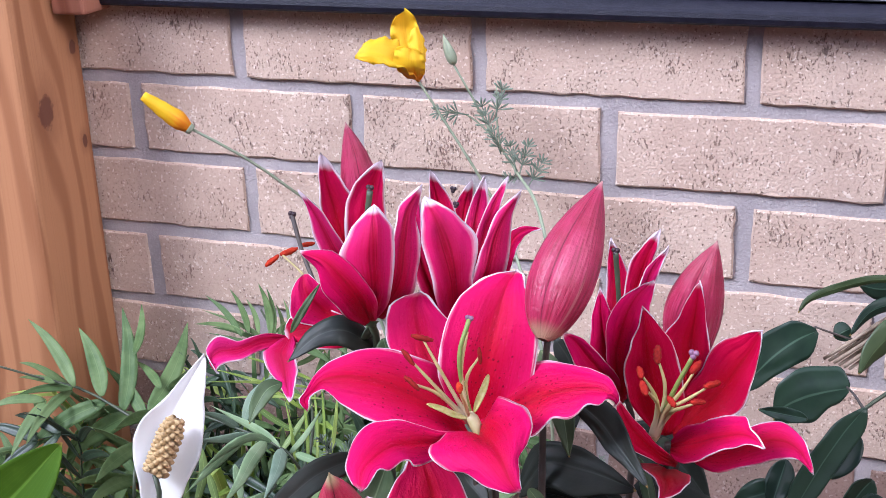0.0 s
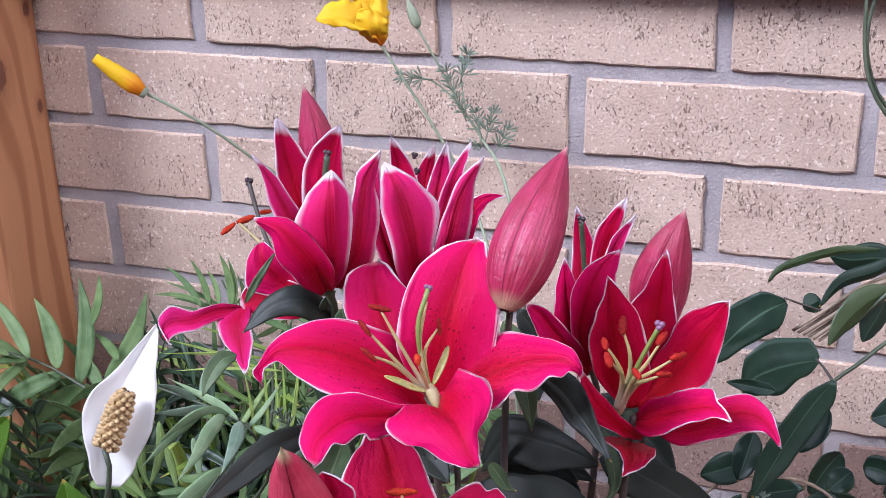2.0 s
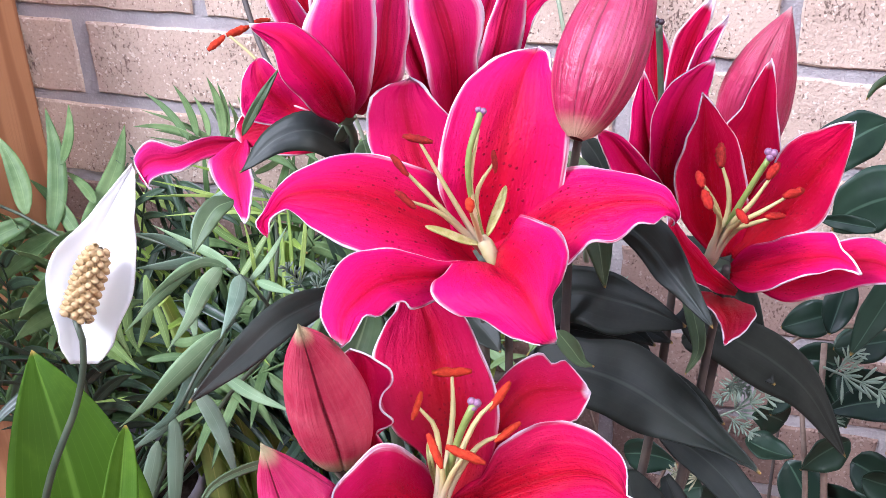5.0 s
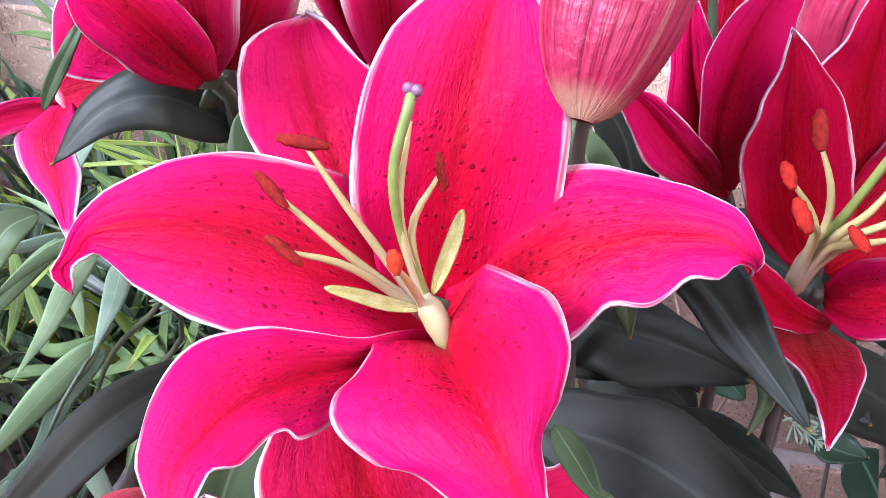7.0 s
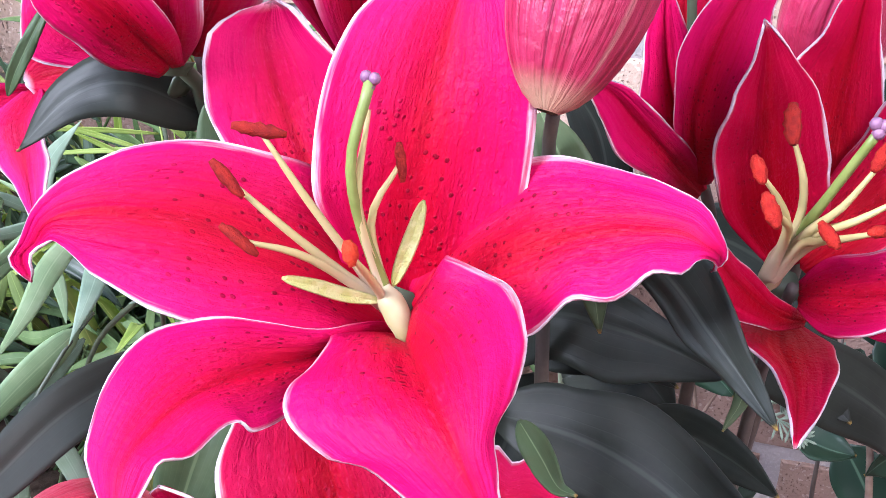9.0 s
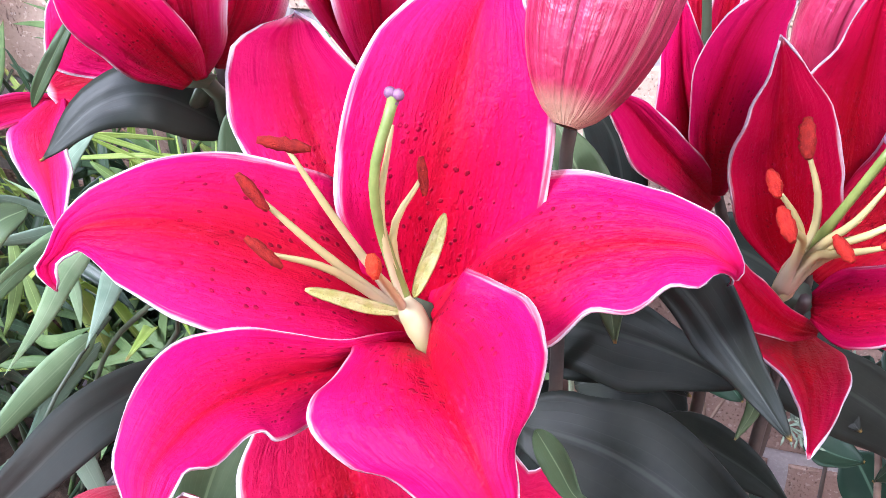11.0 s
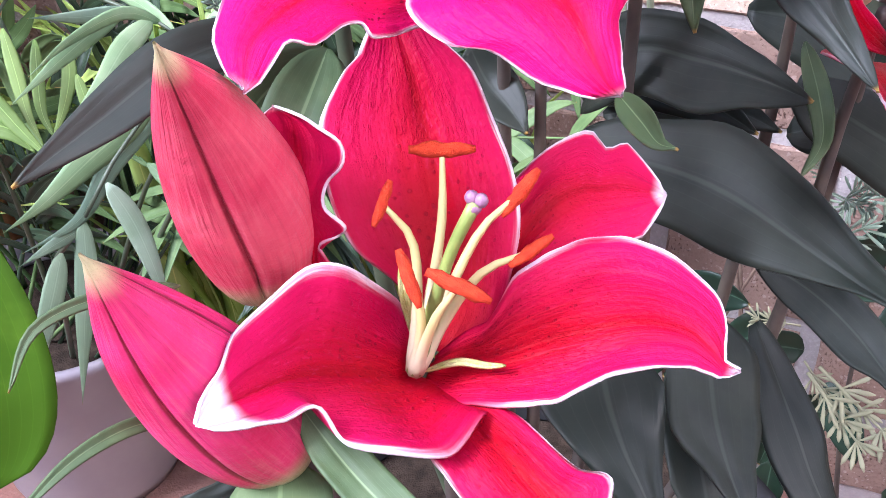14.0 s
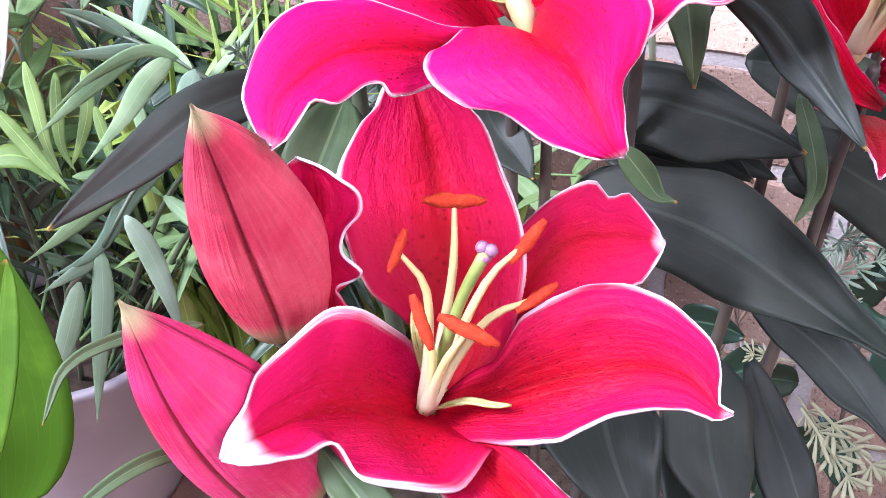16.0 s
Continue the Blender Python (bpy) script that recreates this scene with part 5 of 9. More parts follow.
tube('pistil', [(0.0339, -0.3304, 0.6668), (0.0335, -0.3302, 0.6959), (0.0354, -0.3273, 0.7171)], (0.0018, 0.0016, 0.0020), STEM, left_flower)
stigma((0.0353, -0.3269, 0.7184), 0.0022, left_flower, STIGMA_DARK)
centre_flower = tube('flower', [(0.0775, -0.3029, 0.6141), (0.0771, -0.3014, 0.6176)], (0.0034, 0.0060), STEM, lily, n=4, label='upright pink lily flower just opening')
loft('petal', [(0.0642, -0.2685, 0.6218), (0.0554, -0.2555, 0.6601), (0.0496, -0.2485, 0.6853), (0.0467, -0.2527, 0.7087)],
     [(-0.0103, -0.0030, 0.0003), (-0.0045, -0.0023, 0.0004)],
     [(0.0138, 0.0040, -0.0003), (0.0108, 0.0014, -0.0016)], PETAL_CUP, centre_flower, seed=36, ruffle=0.0012, cup=0.15, blunt=0.7, rows=30, cols=14)
loft('petal', [(0.0714, -0.2663, 0.6220), (0.0733, -0.2502, 0.6600), (0.0751, -0.2415, 0.6811), (0.0803, -0.2426, 0.7034)],
     [(-0.0076, -0.0022, 0.0002), (-0.0052, -0.0025, 0.0005)],
     [(0.0106, 0.0021, 0.0001), (0.0075, 0.0002, 0.0005)], PETAL_OUT, centre_flower, seed=37, ruffle=0.0012, cup=0.15, blunt=0.7, rows=30, cols=14)
loft('petal', [(0.0687, -0.2653, 0.6209), (0.0658, -0.2506, 0.6591), (0.0659, -0.2425, 0.6800), (0.0721, -0.2440, 0.7007)],
     [(-0.0055, -0.0016, 0.0001), (-0.0060, -0.0010, 0.0018)],
     [(0.0069, 0.0020, -0.0002), (0.0056, 0.0031, 0.0058)], PETAL_CUP, centre_flower, seed=38, ruffle=0.0012, cup=0.15, blunt=0.7, rows=30, cols=14)
loft('petal', [(0.0775, -0.2740, 0.6259), (0.0822, -0.2564, 0.6630), (0.0902, -0.2559, 0.6869), (0.0979, -0.2470, 0.7069)],
     [(-0.0051, -0.0015, 0.0001), (-0.0047, -0.0001, 0.0004)],
     [(0.0078, 0.0013, 0.0002), (0.0048, 0.0011, 0.0018)], PETAL_OUT, centre_flower, seed=39, ruffle=0.0012, cup=0.15, blunt=0.7, rows=30, cols=14)
loft('petal', [(0.0943, -0.2787, 0.6295), (0.1014, -0.2742, 0.6555), (0.1075, -0.2727, 0.6728), (0.1162, -0.2713, 0.6803), (0.1261, -0.2701, 0.6813)],
     [(-0.0045, -0.0006, 0.0017), (-0.0048, 0.0007, 0.0023), (-0.0034, -0.0003, 0.0017)],
     [(0.0061, 0.0003, 0.0015), (0.0053, 0.0000, -0.0010), (0.0021, -0.0013, -0.0019)], PETAL, centre_flower, seed=40, ruffle=0.0012, cup=0.15, blunt=0.7, rows=30, cols=14)
loft('petal', [(0.0728, -0.3047, 0.6264), (0.0626, -0.3088, 0.6578), (0.0552, -0.3049, 0.6795), (0.0531, -0.2988, 0.6950), (0.0542, -0.2938, 0.7082)],
     [(-0.0064, -0.0048, 0.0013), (-0.0030, -0.0022, 0.0023), (-0.0016, -0.0014, 0.0004)],
     [(0.0090, 0.0014, -0.0030), (0.0045, 0.0013, -0.0001), (0.0038, -0.0002, -0.0032)], PETAL_OUT, centre_flower, seed=41, ruffle=0.0008, cup=-0.2, blunt=0.8)
loft('petal', [(0.0831, -0.3033, 0.6250), (0.0986, -0.3029, 0.6591), (0.1026, -0.2943, 0.6813), (0.1073, -0.2856, 0.6952), (0.1145, -0.2759, 0.7073)],
     [(-0.0066, -0.0047, -0.0009), (-0.0072, -0.0041, -0.0044), (-0.0054, -0.0016, 0.0001)],
     [(0.0092, 0.0121, -0.0021), (0.0068, 0.0122, -0.0002), (0.0029, 0.0079, 0.0004)], PETAL_OUT, centre_flower, seed=42, ruffle=0.0008, cup=-0.2, blunt=0.75, rows=30)
loft('petal', [(0.0815, -0.3111, 0.6264), (0.0831, -0.3166, 0.6592), (0.0771, -0.3144, 0.6815), (0.0697, -0.3091, 0.6962), (0.0602, -0.3016, 0.7069)],
     [(-0.0129, -0.0017, -0.0027), (-0.0151, 0.0010, -0.0002), (-0.0093, 0.0006, 0.0001)],
     [(0.0088, 0.0090, -0.0010), (0.0155, 0.0162, 0.0003), (0.0102, 0.0109, -0.0002)], PETAL_OUT, centre_flower, seed=43, ruffle=0.0008, cup=-0.2, blunt=0.75, rows=32, cols=16)
stigma((0.0665, -0.2649, 0.7007), 0.0019, centre_flower, STIGMA_DARK)
stigma((0.0704, -0.2718, 0.6931), 0.0019, centre_flower, STIGMA_DARK)
drooping_flower = tube('flower', [(0.0332, -0.3335, 0.6252), (0.0308, -0.3330, 0.6261)], (0.0034, 0.0060), STEM, lily, n=4, label='crimson lily flower turned away with drooping petals')
loft('petal', [(0.0258, -0.3292, 0.6234), (0.0057, -0.3248, 0.6294), (-0.0072, -0.3258, 0.6404), (-0.0137, -0.3241, 0.6485), (-0.0167, -0.3189, 0.6547)],
     [(-0.0009, -0.0066, -0.0046), (-0.0104, -0.0111, -0.0092), (-0.0075, -0.0054, -0.0032)],
     [(0.0047, 0.0054, 0.0069), (0.0060, 0.0063, 0.0075), (0.0060, 0.0040, 0.0037)], PETAL, drooping_flower, seed=44, ruffle=0.0012, cup=0.2, blunt=0.5, rows=30)
blade('petal', [(0.0228, -0.3226, 0.6178), (0.0053, -0.3266, 0.6215), (-0.0124, -0.3268, 0.6216), (-0.0266, -0.3313, 0.6180)], (0.0135, 0.4551, 0.8903), 0.0132, PETAL_DARK, drooping_flower, seed=45, ruffle=0.0015, cup=0.15, aft=0.5)
loft('petal', [(-0.0269, -0.3243, 0.6116), (-0.0393, -0.3376, 0.6142), (-0.0494, -0.3532, 0.6136), (-0.0572, -0.3609, 0.6148), (-0.0601, -0.3682, 0.6123), (-0.0527, -0.3747, 0.6073)],
     [(0.0013, -0.0067, -0.0041), (0.0065, -0.0070, -0.0034), (0.0062, -0.0054, -0.0045), (0.0057, -0.0035, -0.0051)],
     [(-0.0019, 0.0014, 0.0034), (-0.0011, 0.0034, 0.0045), (-0.0033, 0.0048, 0.0081), (-0.0048, 0.0033, 0.0044)], PETAL_PINK, drooping_flower, seed=46, ruffle=0.0010, cup=0.15, blunt=0.6, rows=36)
loft('petal', [(-0.0242, -0.3308, 0.6154), (-0.0241, -0.3426, 0.6109), (-0.0193, -0.3508, 0.6039), (-0.0145, -0.3580, 0.5965), (-0.0085, -0.3668, 0.5898)],
     [(0.0095, -0.0001, 0.0028), (0.0099, -0.0007, 0.0015), (0.0070, -0.0013, -0.0001)],
     [(-0.0119, -0.0019, -0.0028), (-0.0100, -0.0014, -0.0031), (-0.0048, 0.0004, -0.0008)], PETAL_PINK, drooping_flower, seed=47, ruffle=0.0008, cup=0.15, blunt=0.7, rows=34)
tube('pistil', [(-0.0130, -0.2990, 0.6259), (-0.0380, -0.2725, 0.6451), (-0.0527, -0.2577, 0.6702)], (0.0018, 0.0014, 0.0016), STEM_DARK, drooping_flower)
stigma((-0.0527, -0.2576, 0.6706), 0.0026, drooping_flower, STIGMA_DARK)
anther((-0.0620, -0.2740, 0.6424), (0.0242, 0.0210, 0.0210), 0.0120, drooping_flower, ANTHER)
anther((-0.0523, -0.2668, 0.6473), (0.0316, 0.0194, 0.0100), 0.0130, drooping_flower, ANTHER)
anther((-0.0414, -0.2597, 0.6510), (0.0341, 0.0174, 0.0040), 0.0100, drooping_flower, ANTHER)
tube('filament', [(-0.0128, -0.2997, 0.6242), (-0.0349, -0.2808, 0.6363), (-0.0562, -0.2696, 0.6455)], (0.0011, 0.0009, 0.0007), FILAMENT, drooping_flower)
bud([(0.1501, -0.3602, 0.6485), (0.1542, -0.3427, 0.6690), (0.1614, -0.3215, 0.6967), (0.1703, -0.3022, 0.7258)], 0.0188, lily, BUD_MAUVE, seed=0.35, label='closed mauve-pink lily bud with pale ribs')
bud([(0.2184, -0.2377, 0.5846), (0.2165, -0.2316, 0.6100), (0.2215, -0.2299, 0.6377), (0.2295, -0.2279, 0.6679)], 0.0183, lily, BUD_MAUVE, seed=0.50, label='closed mauve-pink lily bud with pale ribs')
bud([(0.0008, -0.2599, 0.6603), (-0.0011, -0.2564, 0.6869), (-0.0051, -0.2548, 0.7135), (-0.0102, -0.2553, 0.7378)], 0.0124, lily, BUD_MAUVE, seed=-0.30, label='closed mauve-pink lily bud with pale ribs')
bud([(0.0712, -0.4532, 0.5282), (0.0685, -0.4534, 0.5536), (0.0699, -0.4691, 0.5913), (0.0758, -0.4917, 0.6265)], 0.0170, lily, BUD, seed=-0.15, label='fat rosy lily bud with a yellow-green tip')
bud([(0.0912, -0.4876, 0.5046), (0.0812, -0.4937, 0.5249), (0.0730, -0.5079, 0.5598), (0.0719, -0.5237, 0.5963)], 0.0163, lily, BUD_PINK, seed=0.42, label='fat pink lily bud with a yellow-green tip')
tube('stem', [(0.1134, -0.3804, 0.5936), (0.1036, -0.3444, 0.5483), (0.1048, -0.3361, 0.3741), (0.1084, -0.3111, 0.2050)], (0.0020, 0.0028, 0.0034), STEM_DARK, lily, n=20)
tube('stem', [(0.1087, -0.4416, 0.5007), (0.1045, -0.4128, 0.4542), (0.1055, -0.3917, 0.3271), (0.1086, -0.3282, 0.2050)], (0.0020, 0.0028, 0.0034), STEM_DARK, lily, n=20)
tube('stem', [(0.2151, -0.3095, 0.5643), (0.2105, -0.2931, 0.5181), (0.1917, -0.2944, 0.3590), (0.1351, -0.2983, 0.2050)], (0.0020, 0.0028, 0.0034), STEM_DARK, lily, n=20)
tube('stem', [(0.1814, -0.2731, 0.5765), (0.1866, -0.2660, 0.5291), (0.1722, -0.2723, 0.3646), (0.1291, -0.2915, 0.2050)], (0.0020, 0.0028, 0.0034), STEM_DARK, lily, n=20)
tube('stem', [(0.0381, -0.3443, 0.6403), (0.0367, -0.3305, 0.6141), (0.0504, -0.3248, 0.4071), (0.0917, -0.3076, 0.2050)], (0.0025, 0.0036, 0.0043), STEM, lily, n=20)
tube('stem', [(0.0765, -0.2997, 0.6168), (0.0783, -0.3013, 0.5939), (0.0842, -0.3010, 0.3970), (0.1021, -0.3003, 0.2050)], (0.0020, 0.0028, 0.0034), STEM_DARK, lily, n=20)
tube('stem', [(0.1463, -0.3333, 0.6374), (0.1418, -0.3247, 0.6022), (0.1358, -0.3200, 0.4011), (0.1179, -0.3062, 0.2050)], (0.0020, 0.0028, 0.0034), STEM_DARK, lily, n=20)
tube('stem', [(0.2212, -0.2456, 0.5903), (0.2184, -0.2611, 0.5652), (0.1981, -0.2684, 0.3826), (0.1371, -0.2903, 0.2050)], (0.0020, 0.0028, 0.0034), STEM_DARK, lily, n=20)
tube('stem', [(0.0131, -0.2883, 0.6717), (0.0256, -0.3107, 0.6273), (0.0415, -0.3087, 0.4137), (0.0889, -0.3027, 0.2050)], (0.0020, 0.0028, 0.0034), STEM_DARK, lily, n=20)
tube('stem', [(0.0682, -0.4547, 0.5269), (0.0693, -0.4319, 0.4797), (0.0769, -0.4072, 0.3399), (0.0998, -0.3330, 0.2050)], (0.0020, 0.0028, 0.0034), STEM_DARK, lily, n=20)
tube('stem', [(0.0908, -0.4870, 0.5039), (0.0937, -0.4708, 0.4759), (0.0968, -0.4387, 0.3379), (0.1059, -0.3427, 0.2050)], (0.0020, 0.0028, 0.0034), STEM_DARK, lily, n=20)
tube('stem', [(0.1150, -0.3393, 0.5558), (0.1149, -0.3398, 0.5353), (0.1138, -0.3344, 0.5070), (0.1131, -0.3280, 0.3535), (0.1109, -0.3086, 0.2050)], (0.0020, 0.0028, 0.0034), STEM_DARK, lily, n=20)
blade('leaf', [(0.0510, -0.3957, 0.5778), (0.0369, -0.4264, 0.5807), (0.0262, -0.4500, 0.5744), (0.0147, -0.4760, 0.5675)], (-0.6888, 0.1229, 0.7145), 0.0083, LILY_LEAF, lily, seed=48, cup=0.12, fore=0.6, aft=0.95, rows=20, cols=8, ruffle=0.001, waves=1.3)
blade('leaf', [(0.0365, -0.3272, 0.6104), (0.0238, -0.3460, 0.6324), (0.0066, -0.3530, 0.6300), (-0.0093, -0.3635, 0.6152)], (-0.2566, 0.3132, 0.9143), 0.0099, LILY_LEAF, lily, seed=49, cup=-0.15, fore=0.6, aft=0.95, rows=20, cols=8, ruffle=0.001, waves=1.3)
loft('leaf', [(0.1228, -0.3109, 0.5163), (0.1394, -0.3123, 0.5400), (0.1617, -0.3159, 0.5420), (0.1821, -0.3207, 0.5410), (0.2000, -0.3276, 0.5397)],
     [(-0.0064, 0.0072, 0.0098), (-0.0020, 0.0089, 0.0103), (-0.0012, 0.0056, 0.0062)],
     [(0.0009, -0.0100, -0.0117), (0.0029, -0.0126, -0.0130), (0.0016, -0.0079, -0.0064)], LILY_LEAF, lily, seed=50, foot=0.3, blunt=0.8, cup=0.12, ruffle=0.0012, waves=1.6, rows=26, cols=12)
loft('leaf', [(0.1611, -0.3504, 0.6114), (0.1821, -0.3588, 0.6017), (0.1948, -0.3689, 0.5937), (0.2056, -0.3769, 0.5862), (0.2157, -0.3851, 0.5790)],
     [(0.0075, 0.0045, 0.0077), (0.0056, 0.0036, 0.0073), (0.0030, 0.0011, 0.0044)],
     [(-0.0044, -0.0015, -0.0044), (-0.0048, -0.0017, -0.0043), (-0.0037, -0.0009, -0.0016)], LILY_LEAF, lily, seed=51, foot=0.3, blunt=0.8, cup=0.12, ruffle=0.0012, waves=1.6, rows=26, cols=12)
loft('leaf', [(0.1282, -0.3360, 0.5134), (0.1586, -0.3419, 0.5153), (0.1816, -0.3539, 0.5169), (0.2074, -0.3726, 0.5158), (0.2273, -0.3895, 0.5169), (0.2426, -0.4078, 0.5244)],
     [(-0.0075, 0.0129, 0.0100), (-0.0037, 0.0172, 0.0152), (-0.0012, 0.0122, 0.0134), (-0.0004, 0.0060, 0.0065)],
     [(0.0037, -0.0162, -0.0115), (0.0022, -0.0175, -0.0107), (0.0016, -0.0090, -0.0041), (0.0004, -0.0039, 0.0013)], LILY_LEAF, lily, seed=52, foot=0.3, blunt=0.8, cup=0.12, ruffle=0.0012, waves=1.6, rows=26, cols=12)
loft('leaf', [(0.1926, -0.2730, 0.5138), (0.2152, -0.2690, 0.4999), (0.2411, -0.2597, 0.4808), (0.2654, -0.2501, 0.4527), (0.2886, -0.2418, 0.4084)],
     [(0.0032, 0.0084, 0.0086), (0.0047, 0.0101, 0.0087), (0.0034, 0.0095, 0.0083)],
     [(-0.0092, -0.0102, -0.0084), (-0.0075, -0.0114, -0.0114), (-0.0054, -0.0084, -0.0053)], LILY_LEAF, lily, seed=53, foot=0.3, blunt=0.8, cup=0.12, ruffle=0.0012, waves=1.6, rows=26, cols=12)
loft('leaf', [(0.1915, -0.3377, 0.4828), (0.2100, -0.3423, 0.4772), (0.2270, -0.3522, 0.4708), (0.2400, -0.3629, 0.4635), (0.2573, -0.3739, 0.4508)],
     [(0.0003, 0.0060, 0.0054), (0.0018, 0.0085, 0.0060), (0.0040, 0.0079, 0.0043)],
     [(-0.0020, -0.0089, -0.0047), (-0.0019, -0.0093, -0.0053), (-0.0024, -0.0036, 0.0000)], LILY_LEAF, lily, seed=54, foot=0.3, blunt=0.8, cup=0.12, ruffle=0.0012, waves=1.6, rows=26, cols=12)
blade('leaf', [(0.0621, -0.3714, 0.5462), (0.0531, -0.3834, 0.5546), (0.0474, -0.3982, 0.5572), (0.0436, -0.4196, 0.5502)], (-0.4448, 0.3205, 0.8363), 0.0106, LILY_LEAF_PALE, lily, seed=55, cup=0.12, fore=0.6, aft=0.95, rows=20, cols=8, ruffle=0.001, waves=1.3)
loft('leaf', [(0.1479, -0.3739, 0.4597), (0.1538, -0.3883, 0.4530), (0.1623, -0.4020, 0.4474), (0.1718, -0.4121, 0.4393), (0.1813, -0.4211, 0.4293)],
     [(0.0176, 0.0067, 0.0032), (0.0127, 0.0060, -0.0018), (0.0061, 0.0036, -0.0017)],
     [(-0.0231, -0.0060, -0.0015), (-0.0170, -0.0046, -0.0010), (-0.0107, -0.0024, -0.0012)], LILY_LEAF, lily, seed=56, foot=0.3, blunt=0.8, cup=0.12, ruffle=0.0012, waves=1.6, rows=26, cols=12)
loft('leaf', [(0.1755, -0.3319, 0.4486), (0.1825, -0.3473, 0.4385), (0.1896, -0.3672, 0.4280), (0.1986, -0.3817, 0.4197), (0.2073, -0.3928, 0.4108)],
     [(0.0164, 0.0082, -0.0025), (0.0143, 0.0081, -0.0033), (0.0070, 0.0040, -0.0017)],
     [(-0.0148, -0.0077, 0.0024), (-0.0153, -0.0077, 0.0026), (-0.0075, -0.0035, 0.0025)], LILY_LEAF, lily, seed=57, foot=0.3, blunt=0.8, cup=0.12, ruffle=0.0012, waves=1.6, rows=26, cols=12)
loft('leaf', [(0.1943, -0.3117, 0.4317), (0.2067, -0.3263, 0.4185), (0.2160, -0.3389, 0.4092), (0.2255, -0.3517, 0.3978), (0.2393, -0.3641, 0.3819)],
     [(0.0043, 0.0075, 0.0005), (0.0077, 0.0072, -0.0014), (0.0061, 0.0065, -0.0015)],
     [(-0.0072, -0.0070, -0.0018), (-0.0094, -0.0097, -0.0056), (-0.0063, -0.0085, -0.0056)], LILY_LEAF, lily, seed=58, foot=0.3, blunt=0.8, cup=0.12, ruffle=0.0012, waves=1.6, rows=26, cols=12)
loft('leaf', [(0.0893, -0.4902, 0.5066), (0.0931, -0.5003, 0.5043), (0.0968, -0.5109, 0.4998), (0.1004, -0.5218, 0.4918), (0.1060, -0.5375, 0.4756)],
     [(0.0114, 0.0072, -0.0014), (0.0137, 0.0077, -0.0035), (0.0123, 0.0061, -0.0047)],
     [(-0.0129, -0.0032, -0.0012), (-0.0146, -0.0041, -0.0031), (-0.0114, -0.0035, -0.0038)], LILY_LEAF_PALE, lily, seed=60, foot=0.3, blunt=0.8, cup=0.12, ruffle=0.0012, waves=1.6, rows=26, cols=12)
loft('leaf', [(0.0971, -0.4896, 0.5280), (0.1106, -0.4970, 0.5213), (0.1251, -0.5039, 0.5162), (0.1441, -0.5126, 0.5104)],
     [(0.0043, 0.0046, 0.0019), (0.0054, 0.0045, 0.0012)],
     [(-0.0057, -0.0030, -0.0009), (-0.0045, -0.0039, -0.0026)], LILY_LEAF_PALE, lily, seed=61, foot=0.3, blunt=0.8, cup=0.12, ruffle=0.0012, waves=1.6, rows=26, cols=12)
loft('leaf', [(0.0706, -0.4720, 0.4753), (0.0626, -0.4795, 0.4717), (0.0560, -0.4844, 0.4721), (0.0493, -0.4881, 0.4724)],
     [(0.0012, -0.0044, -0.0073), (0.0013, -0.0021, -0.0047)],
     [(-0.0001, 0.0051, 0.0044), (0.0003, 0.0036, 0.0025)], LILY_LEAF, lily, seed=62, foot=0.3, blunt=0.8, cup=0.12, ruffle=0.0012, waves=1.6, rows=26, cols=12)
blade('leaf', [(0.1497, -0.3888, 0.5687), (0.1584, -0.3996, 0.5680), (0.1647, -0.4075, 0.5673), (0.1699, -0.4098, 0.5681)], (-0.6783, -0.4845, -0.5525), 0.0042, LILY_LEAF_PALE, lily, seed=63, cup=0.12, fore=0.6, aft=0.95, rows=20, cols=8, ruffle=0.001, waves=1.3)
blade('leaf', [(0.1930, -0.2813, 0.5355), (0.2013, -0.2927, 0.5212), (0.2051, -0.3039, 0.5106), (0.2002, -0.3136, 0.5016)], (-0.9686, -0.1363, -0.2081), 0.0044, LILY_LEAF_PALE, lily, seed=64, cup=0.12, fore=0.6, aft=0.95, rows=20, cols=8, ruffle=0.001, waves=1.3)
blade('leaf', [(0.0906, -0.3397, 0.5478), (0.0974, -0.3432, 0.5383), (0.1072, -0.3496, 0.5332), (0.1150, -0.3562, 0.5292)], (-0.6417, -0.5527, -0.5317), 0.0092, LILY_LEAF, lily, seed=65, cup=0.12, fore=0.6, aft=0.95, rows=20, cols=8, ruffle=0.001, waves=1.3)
peace = thing("peace_lily", None, "peace lily with one white spathe and bright green leaves", "peace lily")
loft('spathe', [(-0.0791, -0.4182, 0.5300), (-0.0801, -0.4128, 0.5421), (-0.0800, -0.4034, 0.5605), (-0.0778, -0.3926, 0.5800), (-0.0722, -0.3814, 0.5963), (-0.0647, -0.3675, 0.6142)],
     [(-0.0073, -0.0066, 0.0030), (-0.0143, -0.0099, 0.0053), (-0.0145, -0.0106, 0.0021), (-0.0068, -0.0065, 0.0008)],
     [(0.0180, 0.0020, 0.0017), (0.0256, 0.0024, 0.0024), (0.0221, 0.0029, 0.0031), (0.0138, 0.0012, 0.0027)], SPATHE, peace, seed=66, foot=0.5, blunt=0.8, cup=0.2, ruffle=0.0015, waves=2.2, rows=36, cols=20)
tube('stalk', [(-0.0746, -0.4208, 0.5581), (-0.0719, -0.4231, 0.5424), (-0.0800, -0.4272, 0.5111), (-0.0994, -0.4411, 0.4604), (-0.1561, -0.4265, 0.3151)], (0.0016, 0.0020, 0.0025, 0.0030), STEM, peace, n=24)
